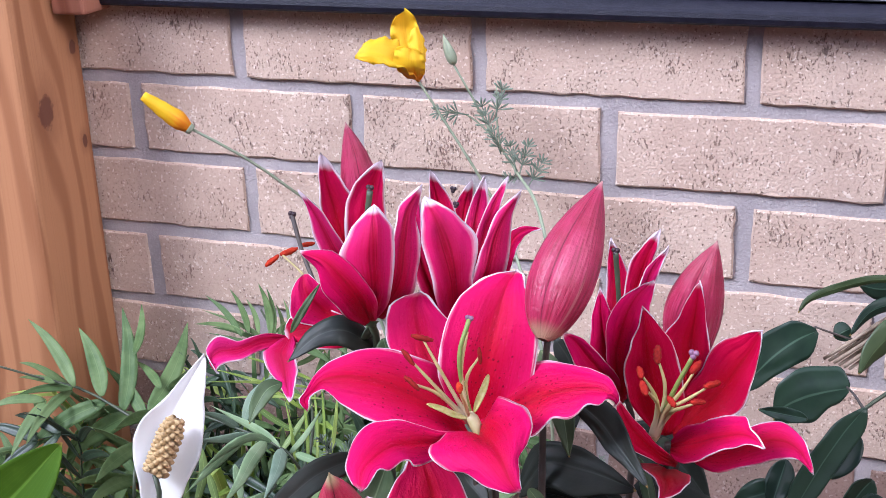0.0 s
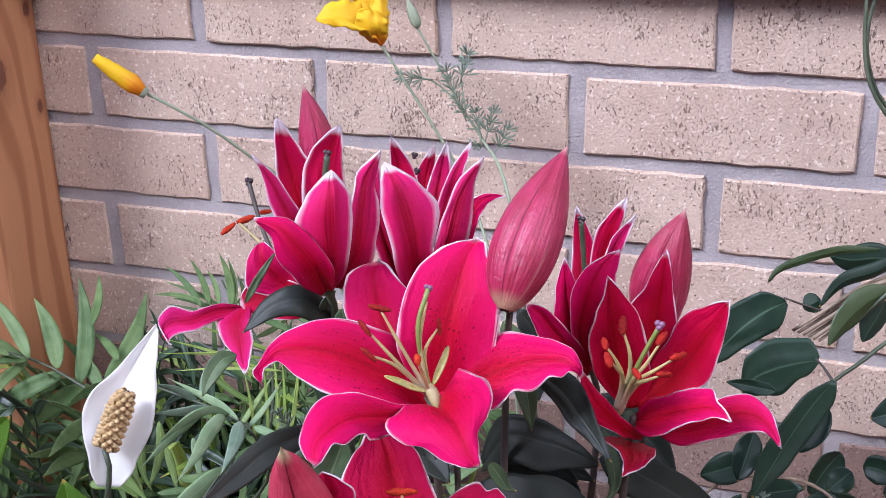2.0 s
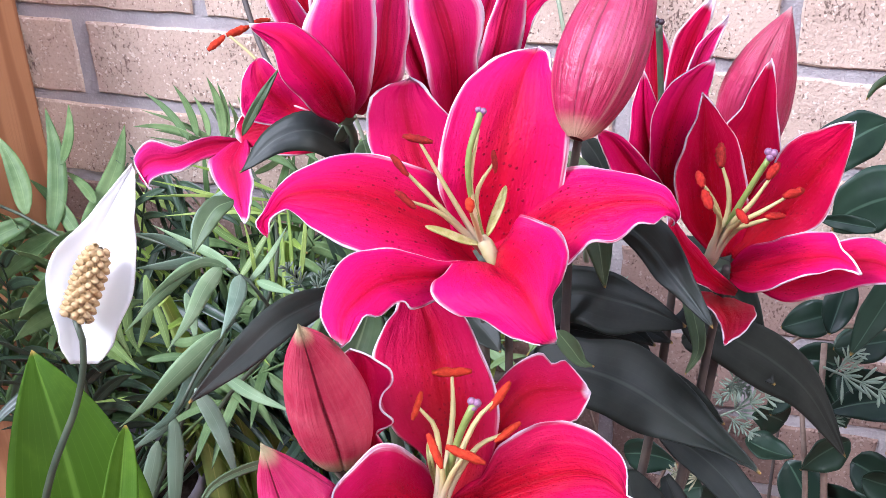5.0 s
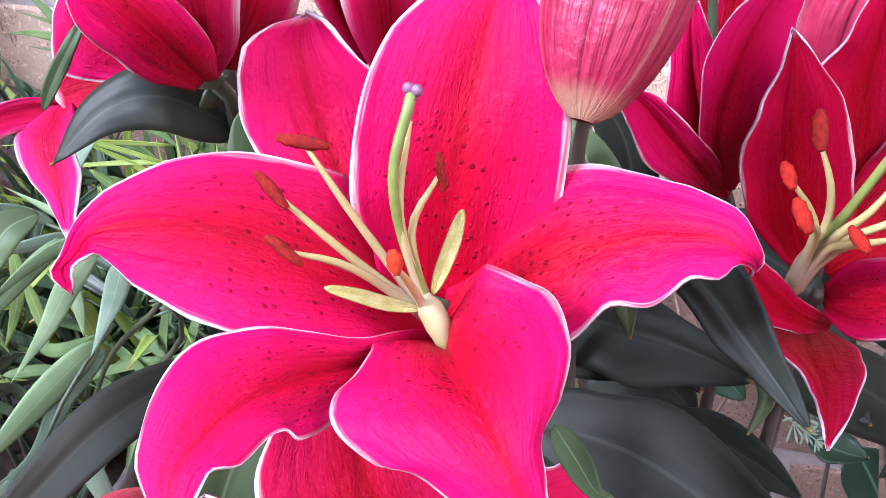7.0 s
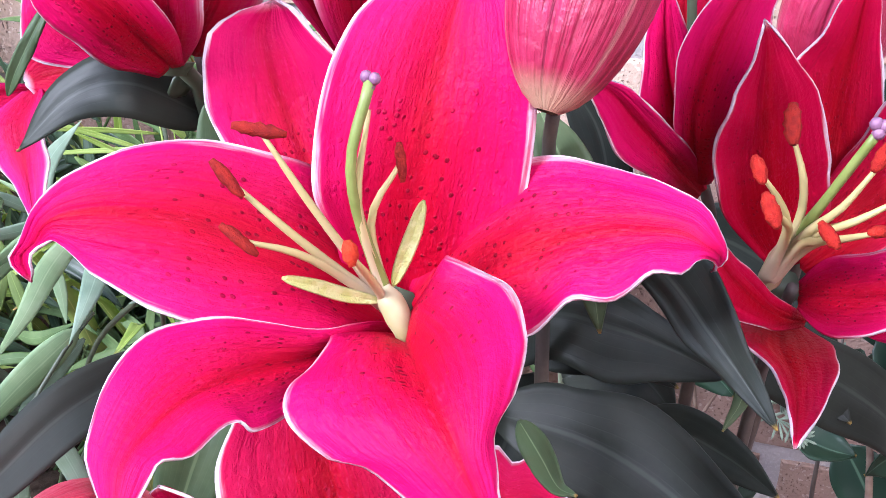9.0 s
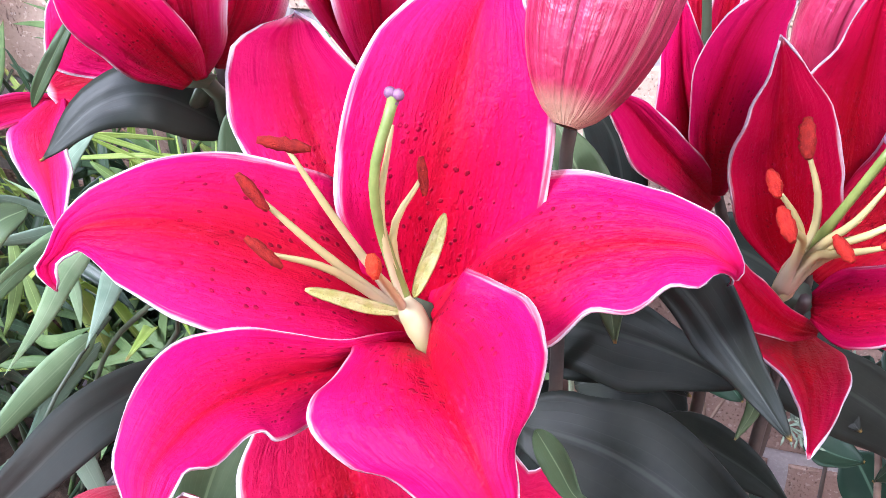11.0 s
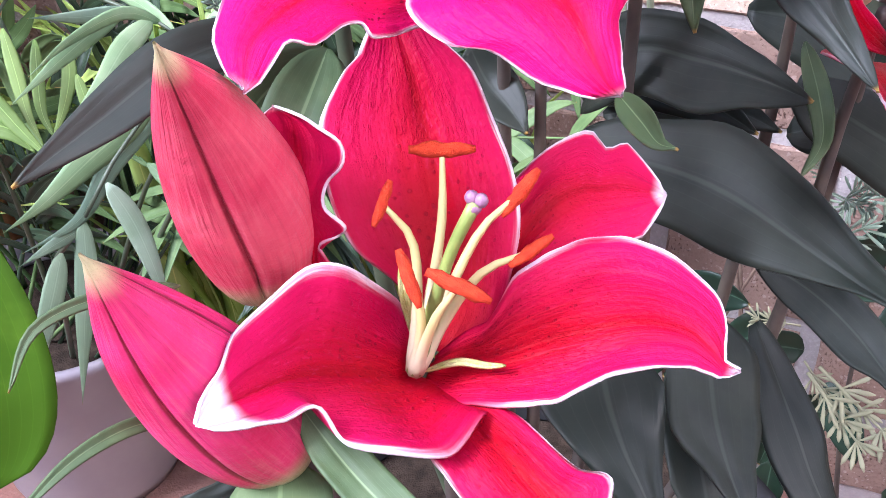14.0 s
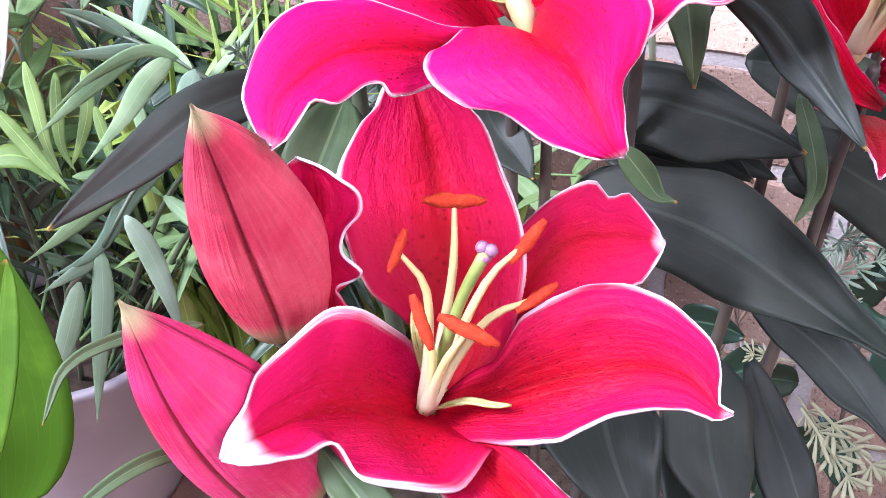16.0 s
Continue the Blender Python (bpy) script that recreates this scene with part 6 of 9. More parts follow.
# spadix
spadix((-0.0747, -0.4205, 0.5586), (-0.0667, -0.4034, 0.5883), 0.0058, peace)
blade('leaf', [(-0.0987, -0.4233, 0.3505), (-0.1069, -0.4099, 0.3996), (-0.1238, -0.3912, 0.4500), (-0.1510, -0.3653, 0.4895)], (0.7692, 0.6387, 0.0200), 0.0403, PEACE, peace, seed=67, fore=0.5, aft=0.95)
blade('leaf', [(-0.2197, -0.4653, 0.4746), (-0.1951, -0.4446, 0.5077), (-0.1741, -0.4213, 0.5324), (-0.1599, -0.3949, 0.5522)], (0.7088, 0.1003, -0.6983), 0.0271, PEACE, peace, seed=68, fore=0.5, aft=0.8)
blade('leaf', [(-0.0473, -0.4898, 0.4273), (-0.0505, -0.4692, 0.4440), (-0.0540, -0.4467, 0.4652), (-0.0645, -0.4131, 0.4914)], (0.8044, 0.4695, -0.3641), 0.0092, PEACE, peace, seed=69, fore=0.6, aft=0.6)
blade('leaf', [(-0.0301, -0.5246, 0.4355), (-0.0243, -0.5082, 0.4402), (-0.0158, -0.4964, 0.4409), (-0.0021, -0.4910, 0.4344)], (0.5975, -0.3921, -0.6995), 0.0090, PEACE, peace, seed=70, fore=0.6, aft=0.6)

palm = thing("potted_palm", None, "parlour palm with arching green leaflets in a mauve-grey pot", "palm")
PALM_POT = V(-0.304, -0.131, 0.0)
lathe("pot", PALM_POT, ((0.0, 0.003), (0.062, 0.003), (0.067, 0.0), (0.070, 0.01), (0.084, 0.155), (0.087, 0.16), (0.086, 0.166), (0.081, 0.166), (0.078, 0.145)), POT_GREY, palm, 48, "mauve-grey glazed pot")
lathe("compost", PALM_POT, ((0.0, 0.146), (0.04, 0.149), (0.079, 0.144)), SOIL, palm, 24)

palm_frond_a = tube('frond', [(-0.4086, -0.1726, 0.4705), (-0.3673, -0.1596, 0.4560), (-0.3290, -0.1498, 0.4443), (-0.2872, -0.1545, 0.4305), (-0.2507, -0.1658, 0.4155), (-0.2699, -0.1525, 0.3238), (-0.2933, -0.1362, 0.1450)], (0.0010, 0.0016, 0.0021), STEM, palm, n=22, sides=6)
blade('leaflet', [(-0.3325, -0.1560, 0.4502), (-0.3522, -0.1416, 0.4656), (-0.3749, -0.1302, 0.4804), (-0.3995, -0.1225, 0.4936)], (0.6581, 0.6263, 0.4179), 0.0060, PALM, palm_frond_a, seed=71, cup=0.15, fore=0.5, aft=1.0, foot=0.25, rows=12, cols=4, rib=0.0005, thick=0.0004)
blade('leaflet', [(-0.3114, -0.1467, 0.4385), (-0.3255, -0.1286, 0.4520), (-0.3429, -0.1126, 0.4661), (-0.3625, -0.0998, 0.4797)], (0.8357, 0.4923, 0.2435), 0.0082, PALM, palm_frond_a, seed=72, cup=0.15, fore=0.5, aft=1.0, foot=0.25, rows=12, cols=4, rib=0.0005, thick=0.0004)
blade('leaflet', [(-0.2943, -0.1433, 0.4235), (-0.3026, -0.1162, 0.4441), (-0.3156, -0.0915, 0.4674), (-0.3326, -0.0709, 0.4920)], (0.9419, 0.3360, 0.0012), 0.0082, PALM, palm_frond_a, seed=73, cup=0.15, fore=0.5, aft=1.0, foot=0.25, rows=12, cols=4, rib=0.0005, thick=0.0004)
blade('leaflet', [(-0.2939, -0.1164, 0.4678), (-0.2996, -0.0967, 0.4746), (-0.3078, -0.0776, 0.4829), (-0.3180, -0.0604, 0.4922)], (0.9856, 0.1517, -0.0744), 0.0043, PALM, palm_frond_a, seed=74, cup=0.15, fore=0.5, aft=1.0, foot=0.25, rows=12, cols=4, rib=0.0005, thick=0.0004)
blade('leaflet', [(-0.3334, -0.1576, 0.4487), (-0.3553, -0.1561, 0.4458), (-0.3771, -0.1559, 0.4400), (-0.3976, -0.1571, 0.4317)], (-0.1082, 0.2131, 0.9710), 0.0038, PALM, palm_frond_a, seed=75, cup=0.15, fore=0.5, aft=1.0, foot=0.25, rows=12, cols=4, rib=0.0005, thick=0.0004)
blade('leaflet', [(-0.3464, -0.1640, 0.4556), (-0.3635, -0.1578, 0.4541), (-0.3812, -0.1526, 0.4509), (-0.3984, -0.1487, 0.4463)], (0.2142, 0.2390, 0.9471), 0.0030, PALM, palm_frond_a, seed=76, cup=0.15, fore=0.5, aft=1.0, foot=0.25, rows=12, cols=4, rib=0.0005, thick=0.0004)
blade('leaflet', [(-0.3079, -0.1471, 0.4336), (-0.3370, -0.1572, 0.4204), (-0.3633, -0.1689, 0.4023), (-0.3853, -0.1813, 0.3803)], (-0.7610, 0.3271, 0.5602), 0.0086, PALM, palm_frond_a, seed=77, cup=0.15, fore=0.5, aft=1.0, foot=0.25, rows=12, cols=4, rib=0.0005, thick=0.0004)
blade('leaflet', [(-0.2867, -0.1394, 0.4209), (-0.3110, -0.1451, 0.4079), (-0.3332, -0.1518, 0.3909), (-0.3518, -0.1592, 0.3709)], (-0.6323, 0.0681, 0.7717), 0.0090, PALM, palm_frond_a, seed=78, cup=0.15, fore=0.5, aft=1.0, foot=0.25, rows=12, cols=4, rib=0.0005, thick=0.0004)
blade('leaflet', [(-0.2965, -0.1428, 0.4269), (-0.3138, -0.1393, 0.4200), (-0.3308, -0.1365, 0.4111), (-0.3464, -0.1345, 0.4004)], (-0.1866, -0.0471, 0.9813), 0.0051, PALM, palm_frond_a, seed=79, cup=0.15, fore=0.5, aft=1.0, foot=0.25, rows=12, cols=4, rib=0.0005, thick=0.0004)
palm_frond_b = tube('frond', [(-0.2749, -0.0575, 0.4427), (-0.2735, -0.1090, 0.4215), (-0.2579, -0.1729, 0.4127), (-0.2362, -0.2222, 0.4011), (-0.2606, -0.1873, 0.3159), (-0.2904, -0.1447, 0.1450)], (0.0010, 0.0016, 0.0021), STEM, palm, n=22, sides=6)
blade('leaflet', [(-0.2677, -0.1426, 0.4272), (-0.2662, -0.1115, 0.4394), (-0.2684, -0.0809, 0.4558), (-0.2745, -0.0527, 0.4757)], (0.8979, 0.2034, -0.3903), 0.0085, PALM, palm_frond_b, seed=80, cup=0.15, fore=0.5, aft=1.0, foot=0.25, rows=12, cols=4, rib=0.0005, thick=0.0004)
blade('leaflet', [(-0.2675, -0.1472, 0.4195), (-0.2868, -0.1318, 0.4297), (-0.3089, -0.1187, 0.4393), (-0.3327, -0.1088, 0.4475)], (0.7350, 0.3979, 0.5491), 0.0059, PALM, palm_frond_b, seed=81, cup=0.15, fore=0.5, aft=1.0, foot=0.25, rows=12, cols=4, rib=0.0005, thick=0.0004)
blade('leaflet', [(-0.2569, -0.1251, 0.4434), (-0.2568, -0.1045, 0.4406), (-0.2579, -0.0831, 0.4397), (-0.2603, -0.0622, 0.4410)], (0.4675, 0.2543, -0.8466), 0.0042, PALM, palm_frond_b, seed=82, cup=0.15, fore=0.5, aft=1.0, foot=0.25, rows=12, cols=4, rib=0.0005, thick=0.0004)
blade('leaflet', [(-0.2625, -0.1402, 0.4250), (-0.2559, -0.1718, 0.4397), (-0.2472, -0.2044, 0.4529), (-0.2371, -0.2360, 0.4641)], (-0.4626, 0.2495, 0.8507), 0.0052, PALM, palm_frond_b, seed=83, cup=0.15, fore=0.5, aft=1.0, foot=0.25, rows=12, cols=4, rib=0.0005, thick=0.0004)
blade('leaflet', [(-0.2682, -0.1586, 0.4030), (-0.2623, -0.1938, 0.4137), (-0.2533, -0.2294, 0.4229), (-0.2418, -0.2634, 0.4302)], (-0.7608, 0.1767, 0.6244), 0.0071, PALM, palm_frond_b, seed=84, cup=0.15, fore=0.5, aft=1.0, foot=0.25, rows=12, cols=4, rib=0.0005, thick=0.0004)
blade('leaflet', [(-0.2667, -0.1662, 0.3905), (-0.2687, -0.1449, 0.3897), (-0.2725, -0.1232, 0.3908), (-0.2780, -0.1022, 0.3938)], (0.8135, 0.1405, -0.5643), 0.0059, PALM, palm_frond_b, seed=85, cup=0.15, fore=0.5, aft=1.0, foot=0.25, rows=12, cols=4, rib=0.0005, thick=0.0004)
blade('leaflet', [(-0.2678, -0.1725, 0.3827), (-0.2856, -0.1608, 0.3845), (-0.3051, -0.1506, 0.3852), (-0.3251, -0.1426, 0.3848)], (0.4247, 0.6594, 0.6204), 0.0051, PALM, palm_frond_b, seed=86, cup=0.15, fore=0.5, aft=1.0, foot=0.25, rows=12, cols=4, rib=0.0005, thick=0.0004)
blade('leaflet', [(-0.2668, -0.1748, 0.3785), (-0.2610, -0.2073, 0.3934), (-0.2526, -0.2407, 0.4067), (-0.2423, -0.2730, 0.4179)], (-0.7078, 0.4565, 0.5392), 0.0071, PALM, palm_frond_b, seed=87, cup=0.15, fore=0.5, aft=1.0, foot=0.25, rows=12, cols=4, rib=0.0005, thick=0.0004)
blade('leaflet', [(-0.2619, -0.1280, 0.4442), (-0.2767, -0.1147, 0.4463), (-0.2932, -0.1024, 0.4477), (-0.3105, -0.0919, 0.4483)], (0.4018, 0.8334, 0.3795), 0.0042, PALM, palm_frond_b, seed=88, cup=0.15, fore=0.5, aft=1.0, foot=0.25, rows=12, cols=4, rib=0.0005, thick=0.0004)
blade('leaflet', [(-0.2631, -0.1842, 0.3620), (-0.2554, -0.1615, 0.3531), (-0.2485, -0.1367, 0.3473), (-0.2427, -0.1114, 0.3451)], (0.3302, -0.1787, -0.9268), 0.0064, PALM, palm_frond_b, seed=89, cup=0.15, fore=0.5, aft=1.0, foot=0.25, rows=12, cols=4, rib=0.0005, thick=0.0004)
blade('leaflet', [(-0.2679, -0.1784, 0.3747), (-0.2656, -0.2084, 0.3967), (-0.2615, -0.2405, 0.4165), (-0.2558, -0.2725, 0.4332)], (0.0499, 0.2295, 0.9720), 0.0060, PALM, palm_frond_b, seed=90, cup=0.15, fore=0.5, aft=1.0, foot=0.25, rows=12, cols=4, rib=0.0005, thick=0.0004)
palm_frond_c = tube('frond', [(-0.2026, -0.0402, 0.4905), (-0.1796, -0.0596, 0.4763), (-0.1433, -0.0953, 0.4671), (-0.1005, -0.1535, 0.4594), (-0.0841, -0.2135, 0.4334), (-0.1633, -0.1820, 0.3336), (-0.2600, -0.1434, 0.1450)], (0.0010, 0.0016, 0.0021), STEM, palm, n=22, sides=6)
blade('leaflet', [(-0.2017, -0.0816, 0.4823), (-0.2186, -0.0668, 0.4895), (-0.2380, -0.0537, 0.4957), (-0.2588, -0.0431, 0.5005)], (0.6786, 0.4174, 0.6043), 0.0030, PALM, palm_frond_c, seed=91, cup=0.15, fore=0.5, aft=1.0, foot=0.25, rows=12, cols=4, rib=0.0005, thick=0.0004)
blade('leaflet', [(-0.1963, -0.0776, 0.4839), (-0.2085, -0.0603, 0.4907), (-0.2232, -0.0441, 0.4975), (-0.2396, -0.0300, 0.5037)], (0.5981, 0.7876, 0.1481), 0.0030, PALM, palm_frond_c, seed=92, cup=0.15, fore=0.5, aft=1.0, foot=0.25, rows=12, cols=4, rib=0.0005, thick=0.0004)
blade('leaflet', [(-0.1884, -0.0735, 0.4831), (-0.1987, -0.0568, 0.4866), (-0.2111, -0.0407, 0.4902), (-0.2248, -0.0263, 0.4935)], (0.8847, 0.3386, 0.3204), 0.0026, PALM, palm_frond_c, seed=93, cup=0.15, fore=0.5, aft=1.0, foot=0.25, rows=12, cols=4, rib=0.0005, thick=0.0004)
blade('leaflet', [(-0.1788, -0.0694, 0.4808), (-0.1888, -0.0501, 0.4890), (-0.2017, -0.0318, 0.4977), (-0.2167, -0.0157, 0.5062)], (0.6608, 0.7505, 0.0050), 0.0038, PALM, palm_frond_c, seed=94, cup=0.15, fore=0.5, aft=1.0, foot=0.25, rows=12, cols=4, rib=0.0005, thick=0.0004)
blade('leaflet', [(-0.1766, -0.0683, 0.4806), (-0.1851, -0.0490, 0.4872), (-0.1962, -0.0304, 0.4943), (-0.2093, -0.0137, 0.5016)], (0.9067, 0.4116, 0.0926), 0.0026, PALM, palm_frond_c, seed=95, cup=0.15, fore=0.5, aft=1.0, foot=0.25, rows=12, cols=4, rib=0.0005, thick=0.0004)
blade('leaflet', [(-0.1682, -0.0653, 0.4776), (-0.1770, -0.0479, 0.4807), (-0.1878, -0.0310, 0.4840), (-0.2001, -0.0156, 0.4873)], (0.6640, 0.7477, -0.0080), 0.0021, PALM, palm_frond_c, seed=96, cup=0.15, fore=0.5, aft=1.0, foot=0.25, rows=12, cols=4, rib=0.0005, thick=0.0004)
blade('leaflet', [(-0.1635, -0.0635, 0.4762), (-0.1716, -0.0450, 0.4807), (-0.1819, -0.0270, 0.4855), (-0.1940, -0.0107, 0.4906)], (0.6114, 0.7821, -0.1204), 0.0021, PALM, palm_frond_c, seed=97, cup=0.15, fore=0.5, aft=1.0, foot=0.25, rows=12, cols=4, rib=0.0005, thick=0.0004)
blade('leaflet', [(-0.1662, -0.0715, 0.4638), (-0.1930, -0.0623, 0.4698), (-0.2217, -0.0557, 0.4728), (-0.2507, -0.0521, 0.4726)], (0.3445, 0.2663, 0.9002), 0.0026, PALM, palm_frond_c, seed=98, cup=0.15, fore=0.5, aft=1.0, foot=0.25, rows=12, cols=4, rib=0.0005, thick=0.0004)
blade('leaflet', [(-0.1756, -0.0666, 0.4828), (-0.1755, -0.0474, 0.4801), (-0.1765, -0.0274, 0.4791), (-0.1786, -0.0079, 0.4796)], (0.5566, 0.1975, -0.8070), 0.0026, PALM, palm_frond_c, seed=99, cup=0.15, fore=0.5, aft=1.0, foot=0.25, rows=12, cols=4, rib=0.0005, thick=0.0004)
blade('leaflet', [(-0.1506, -0.0715, 0.4490), (-0.1834, -0.0626, 0.4592), (-0.2188, -0.0576, 0.4659), (-0.2545, -0.0567, 0.4684)], (0.1125, 0.7338, 0.6700), 0.0021, PALM, palm_frond_c, seed=100, cup=0.15, fore=0.5, aft=1.0, foot=0.25, rows=12, cols=4, rib=0.0005, thick=0.0004)
blade('leaflet', [(-0.1610, -0.0715, 0.4589), (-0.1914, -0.0604, 0.4718), (-0.2249, -0.0529, 0.4817), (-0.2593, -0.0498, 0.4878)], (0.5020, 0.2058, 0.8400), 0.0026, PALM, palm_frond_c, seed=101, cup=0.15, fore=0.5, aft=1.0, foot=0.25, rows=12, cols=4, rib=0.0005, thick=0.0004)
blade('leaflet', [(-0.2000, -0.0790, 0.4852), (-0.2210, -0.0707, 0.4847), (-0.2429, -0.0637, 0.4818), (-0.2644, -0.0586, 0.4766)], (0.1839, 0.1997, 0.9624), 0.0026, PALM, palm_frond_c, seed=102, cup=0.15, fore=0.5, aft=1.0, foot=0.25, rows=12, cols=4, rib=0.0005, thick=0.0004)
blade('leaflet', [(-0.1558, -0.0714, 0.4539), (-0.1515, -0.0500, 0.4513), (-0.1483, -0.0275, 0.4510), (-0.1465, -0.0053, 0.4532)], (0.5443, 0.0502, -0.8374), 0.0026, PALM, palm_frond_c, seed=103, cup=0.15, fore=0.5, aft=1.0, foot=0.25, rows=12, cols=4, rib=0.0005, thick=0.0004)
blade('leaflet', [(-0.0871, -0.1770, 0.4940), (-0.1125, -0.1874, 0.4991), (-0.1380, -0.1995, 0.5032), (-0.1619, -0.2125, 0.5060)], (0.0993, 0.1224, 0.9875), 0.0014, GRASSY, palm_frond_c, seed=104, cup=0.15, fore=0.5, aft=1.0, foot=0.25, rows=12, cols=4, rib=0.0005, thick=0.0004)
blade('leaflet', [(-0.0898, -0.1828, 0.4865), (-0.1138, -0.1893, 0.4971), (-0.1382, -0.1975, 0.5070), (-0.1616, -0.2068, 0.5155)], (0.1606, 0.5279, 0.8340), 0.0014, GRASSY, palm_frond_c, seed=105, cup=0.15, fore=0.5, aft=1.0, foot=0.25, rows=12, cols=4, rib=0.0005, thick=0.0004)
blade('leaflet', [(-0.0837, -0.1732, 0.4976), (-0.1044, -0.1785, 0.5071), (-0.1256, -0.1852, 0.5159), (-0.1460, -0.1929, 0.5234)], (0.2307, 0.4181, 0.8786), 0.0014, GRASSY, palm_frond_c, seed=106, cup=0.15, fore=0.5, aft=1.0, foot=0.25, rows=12, cols=4, rib=0.0005, thick=0.0004)
blade('leaflet', [(-0.0777, -0.1773, 0.4855), (-0.1032, -0.1882, 0.4892), (-0.1286, -0.2007, 0.4918), (-0.1524, -0.2141, 0.4933)], (-0.2360, 0.6335, 0.7369), 0.0014, GRASSY, palm_frond_c, seed=107, cup=0.15, fore=0.5, aft=1.0, foot=0.25, rows=12, cols=4, rib=0.0005, thick=0.0004)
blade('leaflet', [(-0.0905, -0.1877, 0.4789), (-0.1025, -0.1891, 0.4870), (-0.1151, -0.1914, 0.4948), (-0.1274, -0.1942, 0.5018)], (0.4738, 0.2700, 0.8382), 0.0018, GRASSY, palm_frond_c, seed=108, cup=0.15, fore=0.5, aft=1.0, foot=0.25, rows=12, cols=4, rib=0.0005, thick=0.0004)
blade('leaflet', [(-0.0800, -0.2092, 0.4367), (-0.0842, -0.1981, 0.4567), (-0.0895, -0.1878, 0.4778), (-0.0958, -0.1788, 0.4987)], (0.9427, 0.3239, 0.0799), 0.0014, GRASSY, palm_frond_c, seed=109, cup=0.15, fore=0.5, aft=1.0, foot=0.25, rows=12, cols=4, rib=0.0005, thick=0.0004)
blade('leaflet', [(-0.0736, -0.2063, 0.4361), (-0.0773, -0.1943, 0.4573), (-0.0823, -0.1830, 0.4797), (-0.0883, -0.1731, 0.5019)], (0.9807, 0.0942, 0.1712), 0.0014, GRASSY, palm_frond_c, seed=110, cup=0.15, fore=0.5, aft=1.0, foot=0.25, rows=12, cols=4, rib=0.0005, thick=0.0004)
blade('leaflet', [(-0.0688, -0.2041, 0.4357), (-0.0720, -0.1927, 0.4556), (-0.0763, -0.1818, 0.4766), (-0.0816, -0.1723, 0.4975)], (0.9815, 0.1389, 0.1319), 0.0014, GRASSY, palm_frond_c, seed=111, cup=0.15, fore=0.5, aft=1.0, foot=0.25, rows=12, cols=4, rib=0.0005, thick=0.0004)
blade('leaflet', [(-0.0888, -0.2132, 0.4375), (-0.0935, -0.2048, 0.4539), (-0.0993, -0.1970, 0.4711), (-0.1058, -0.1903, 0.4880)], (0.7776, 0.6283, -0.0232), 0.0014, GRASSY, palm_frond_c, seed=112, cup=0.15, fore=0.5, aft=1.0, foot=0.25, rows=12, cols=4, rib=0.0005, thick=0.0004)
blade('leaflet', [(-0.0662, -0.1981, 0.4428), (-0.0661, -0.1878, 0.4587), (-0.0670, -0.1778, 0.4757), (-0.0688, -0.1688, 0.4926)], (0.8706, 0.4424, -0.2153), 0.0018, GRASSY, palm_frond_c, seed=113, cup=0.15, fore=0.5, aft=1.0, foot=0.25, rows=12, cols=4, rib=0.0005, thick=0.0004)
blade('leaflet', [(-0.1917, -0.2341, 0.4570), (-0.1807, -0.2454, 0.4384), (-0.1722, -0.2547, 0.4233), (-0.1605, -0.2618, 0.4093)], (0.7114, 0.7002, 0.0594), 0.0038, GRASS_SOFT, palm_frond_c, seed=320, cup=0.08, fore=0.6, aft=1.1, foot=0.2, rows=14, cols=6, rib=0.0004, thick=0.0003)
blade('leaflet', [(-0.1815, -0.2248, 0.4474), (-0.1762, -0.2364, 0.4309), (-0.1704, -0.2459, 0.4168), (-0.1596, -0.2516, 0.4049)], (0.7586, 0.6512, -0.0214), 0.0036, GRASS_SOFT, palm_frond_c, seed=321, cup=0.08, fore=0.6, aft=1.1, foot=0.2, rows=14, cols=6, rib=0.0004, thick=0.0003)
blade('leaflet', [(-0.1737, -0.2115, 0.4436), (-0.1675, -0.2220, 0.4281), (-0.1672, -0.2347, 0.4126), (-0.1699, -0.2455, 0.4007)], (0.8394, 0.4595, -0.2902), 0.0039, GRASS_SOFT, palm_frond_c, seed=322, cup=0.08, fore=0.6, aft=1.1, foot=0.2, rows=14, cols=6, rib=0.0004, thick=0.0003)
blade('leaflet', [(-0.1957, -0.2601, 0.4436), (-0.1790, -0.2643, 0.4310), (-0.1656, -0.2679, 0.4206), (-0.1491, -0.2713, 0.4090)], (0.4487, 0.8290, 0.3337), 0.0043, GRASS_SOFT, palm_frond_c, seed=323, cup=0.08, fore=0.6, aft=1.1, foot=0.2, rows=14, cols=6, rib=0.0004, thick=0.0003)
blade('leaflet', [(-0.1641, -0.2208, 0.4280), (-0.1548, -0.2292, 0.4136), (-0.1469, -0.2381, 0.3993)], (0.7320, 0.6808, 0.0265), 0.0033, GRASS_SOFT, palm_frond_c, seed=324, cup=0.08, fore=0.6, aft=1.1, foot=0.2, rows=14, cols=6, rib=0.0004, thick=0.0003)
blade('leaflet', [(-0.2021, -0.2712, 0.4167), (-0.1889, -0.2645, 0.4189), (-0.1774, -0.2622, 0.4164), (-0.1640, -0.2650, 0.4070)], (0.0028, 0.8381, 0.5455), 0.0070, GRASS_SOFT, palm_frond_c, seed=325, cup=0.08, fore=0.6, aft=1.1, foot=0.2, rows=14, cols=6, rib=0.0004, thick=0.0003)
blade('leaflet', [(-0.1175, -0.1867, 0.4321), (-0.1096, -0.1719, 0.4465), (-0.1001, -0.1525, 0.4657)], (-0.9403, 0.2386, 0.2427), 0.0028, GRASS_SOFT, palm_frond_c, seed=326, cup=0.08, fore=0.6, aft=1.1, foot=0.2, rows=14, cols=6, rib=0.0004, thick=0.0003)
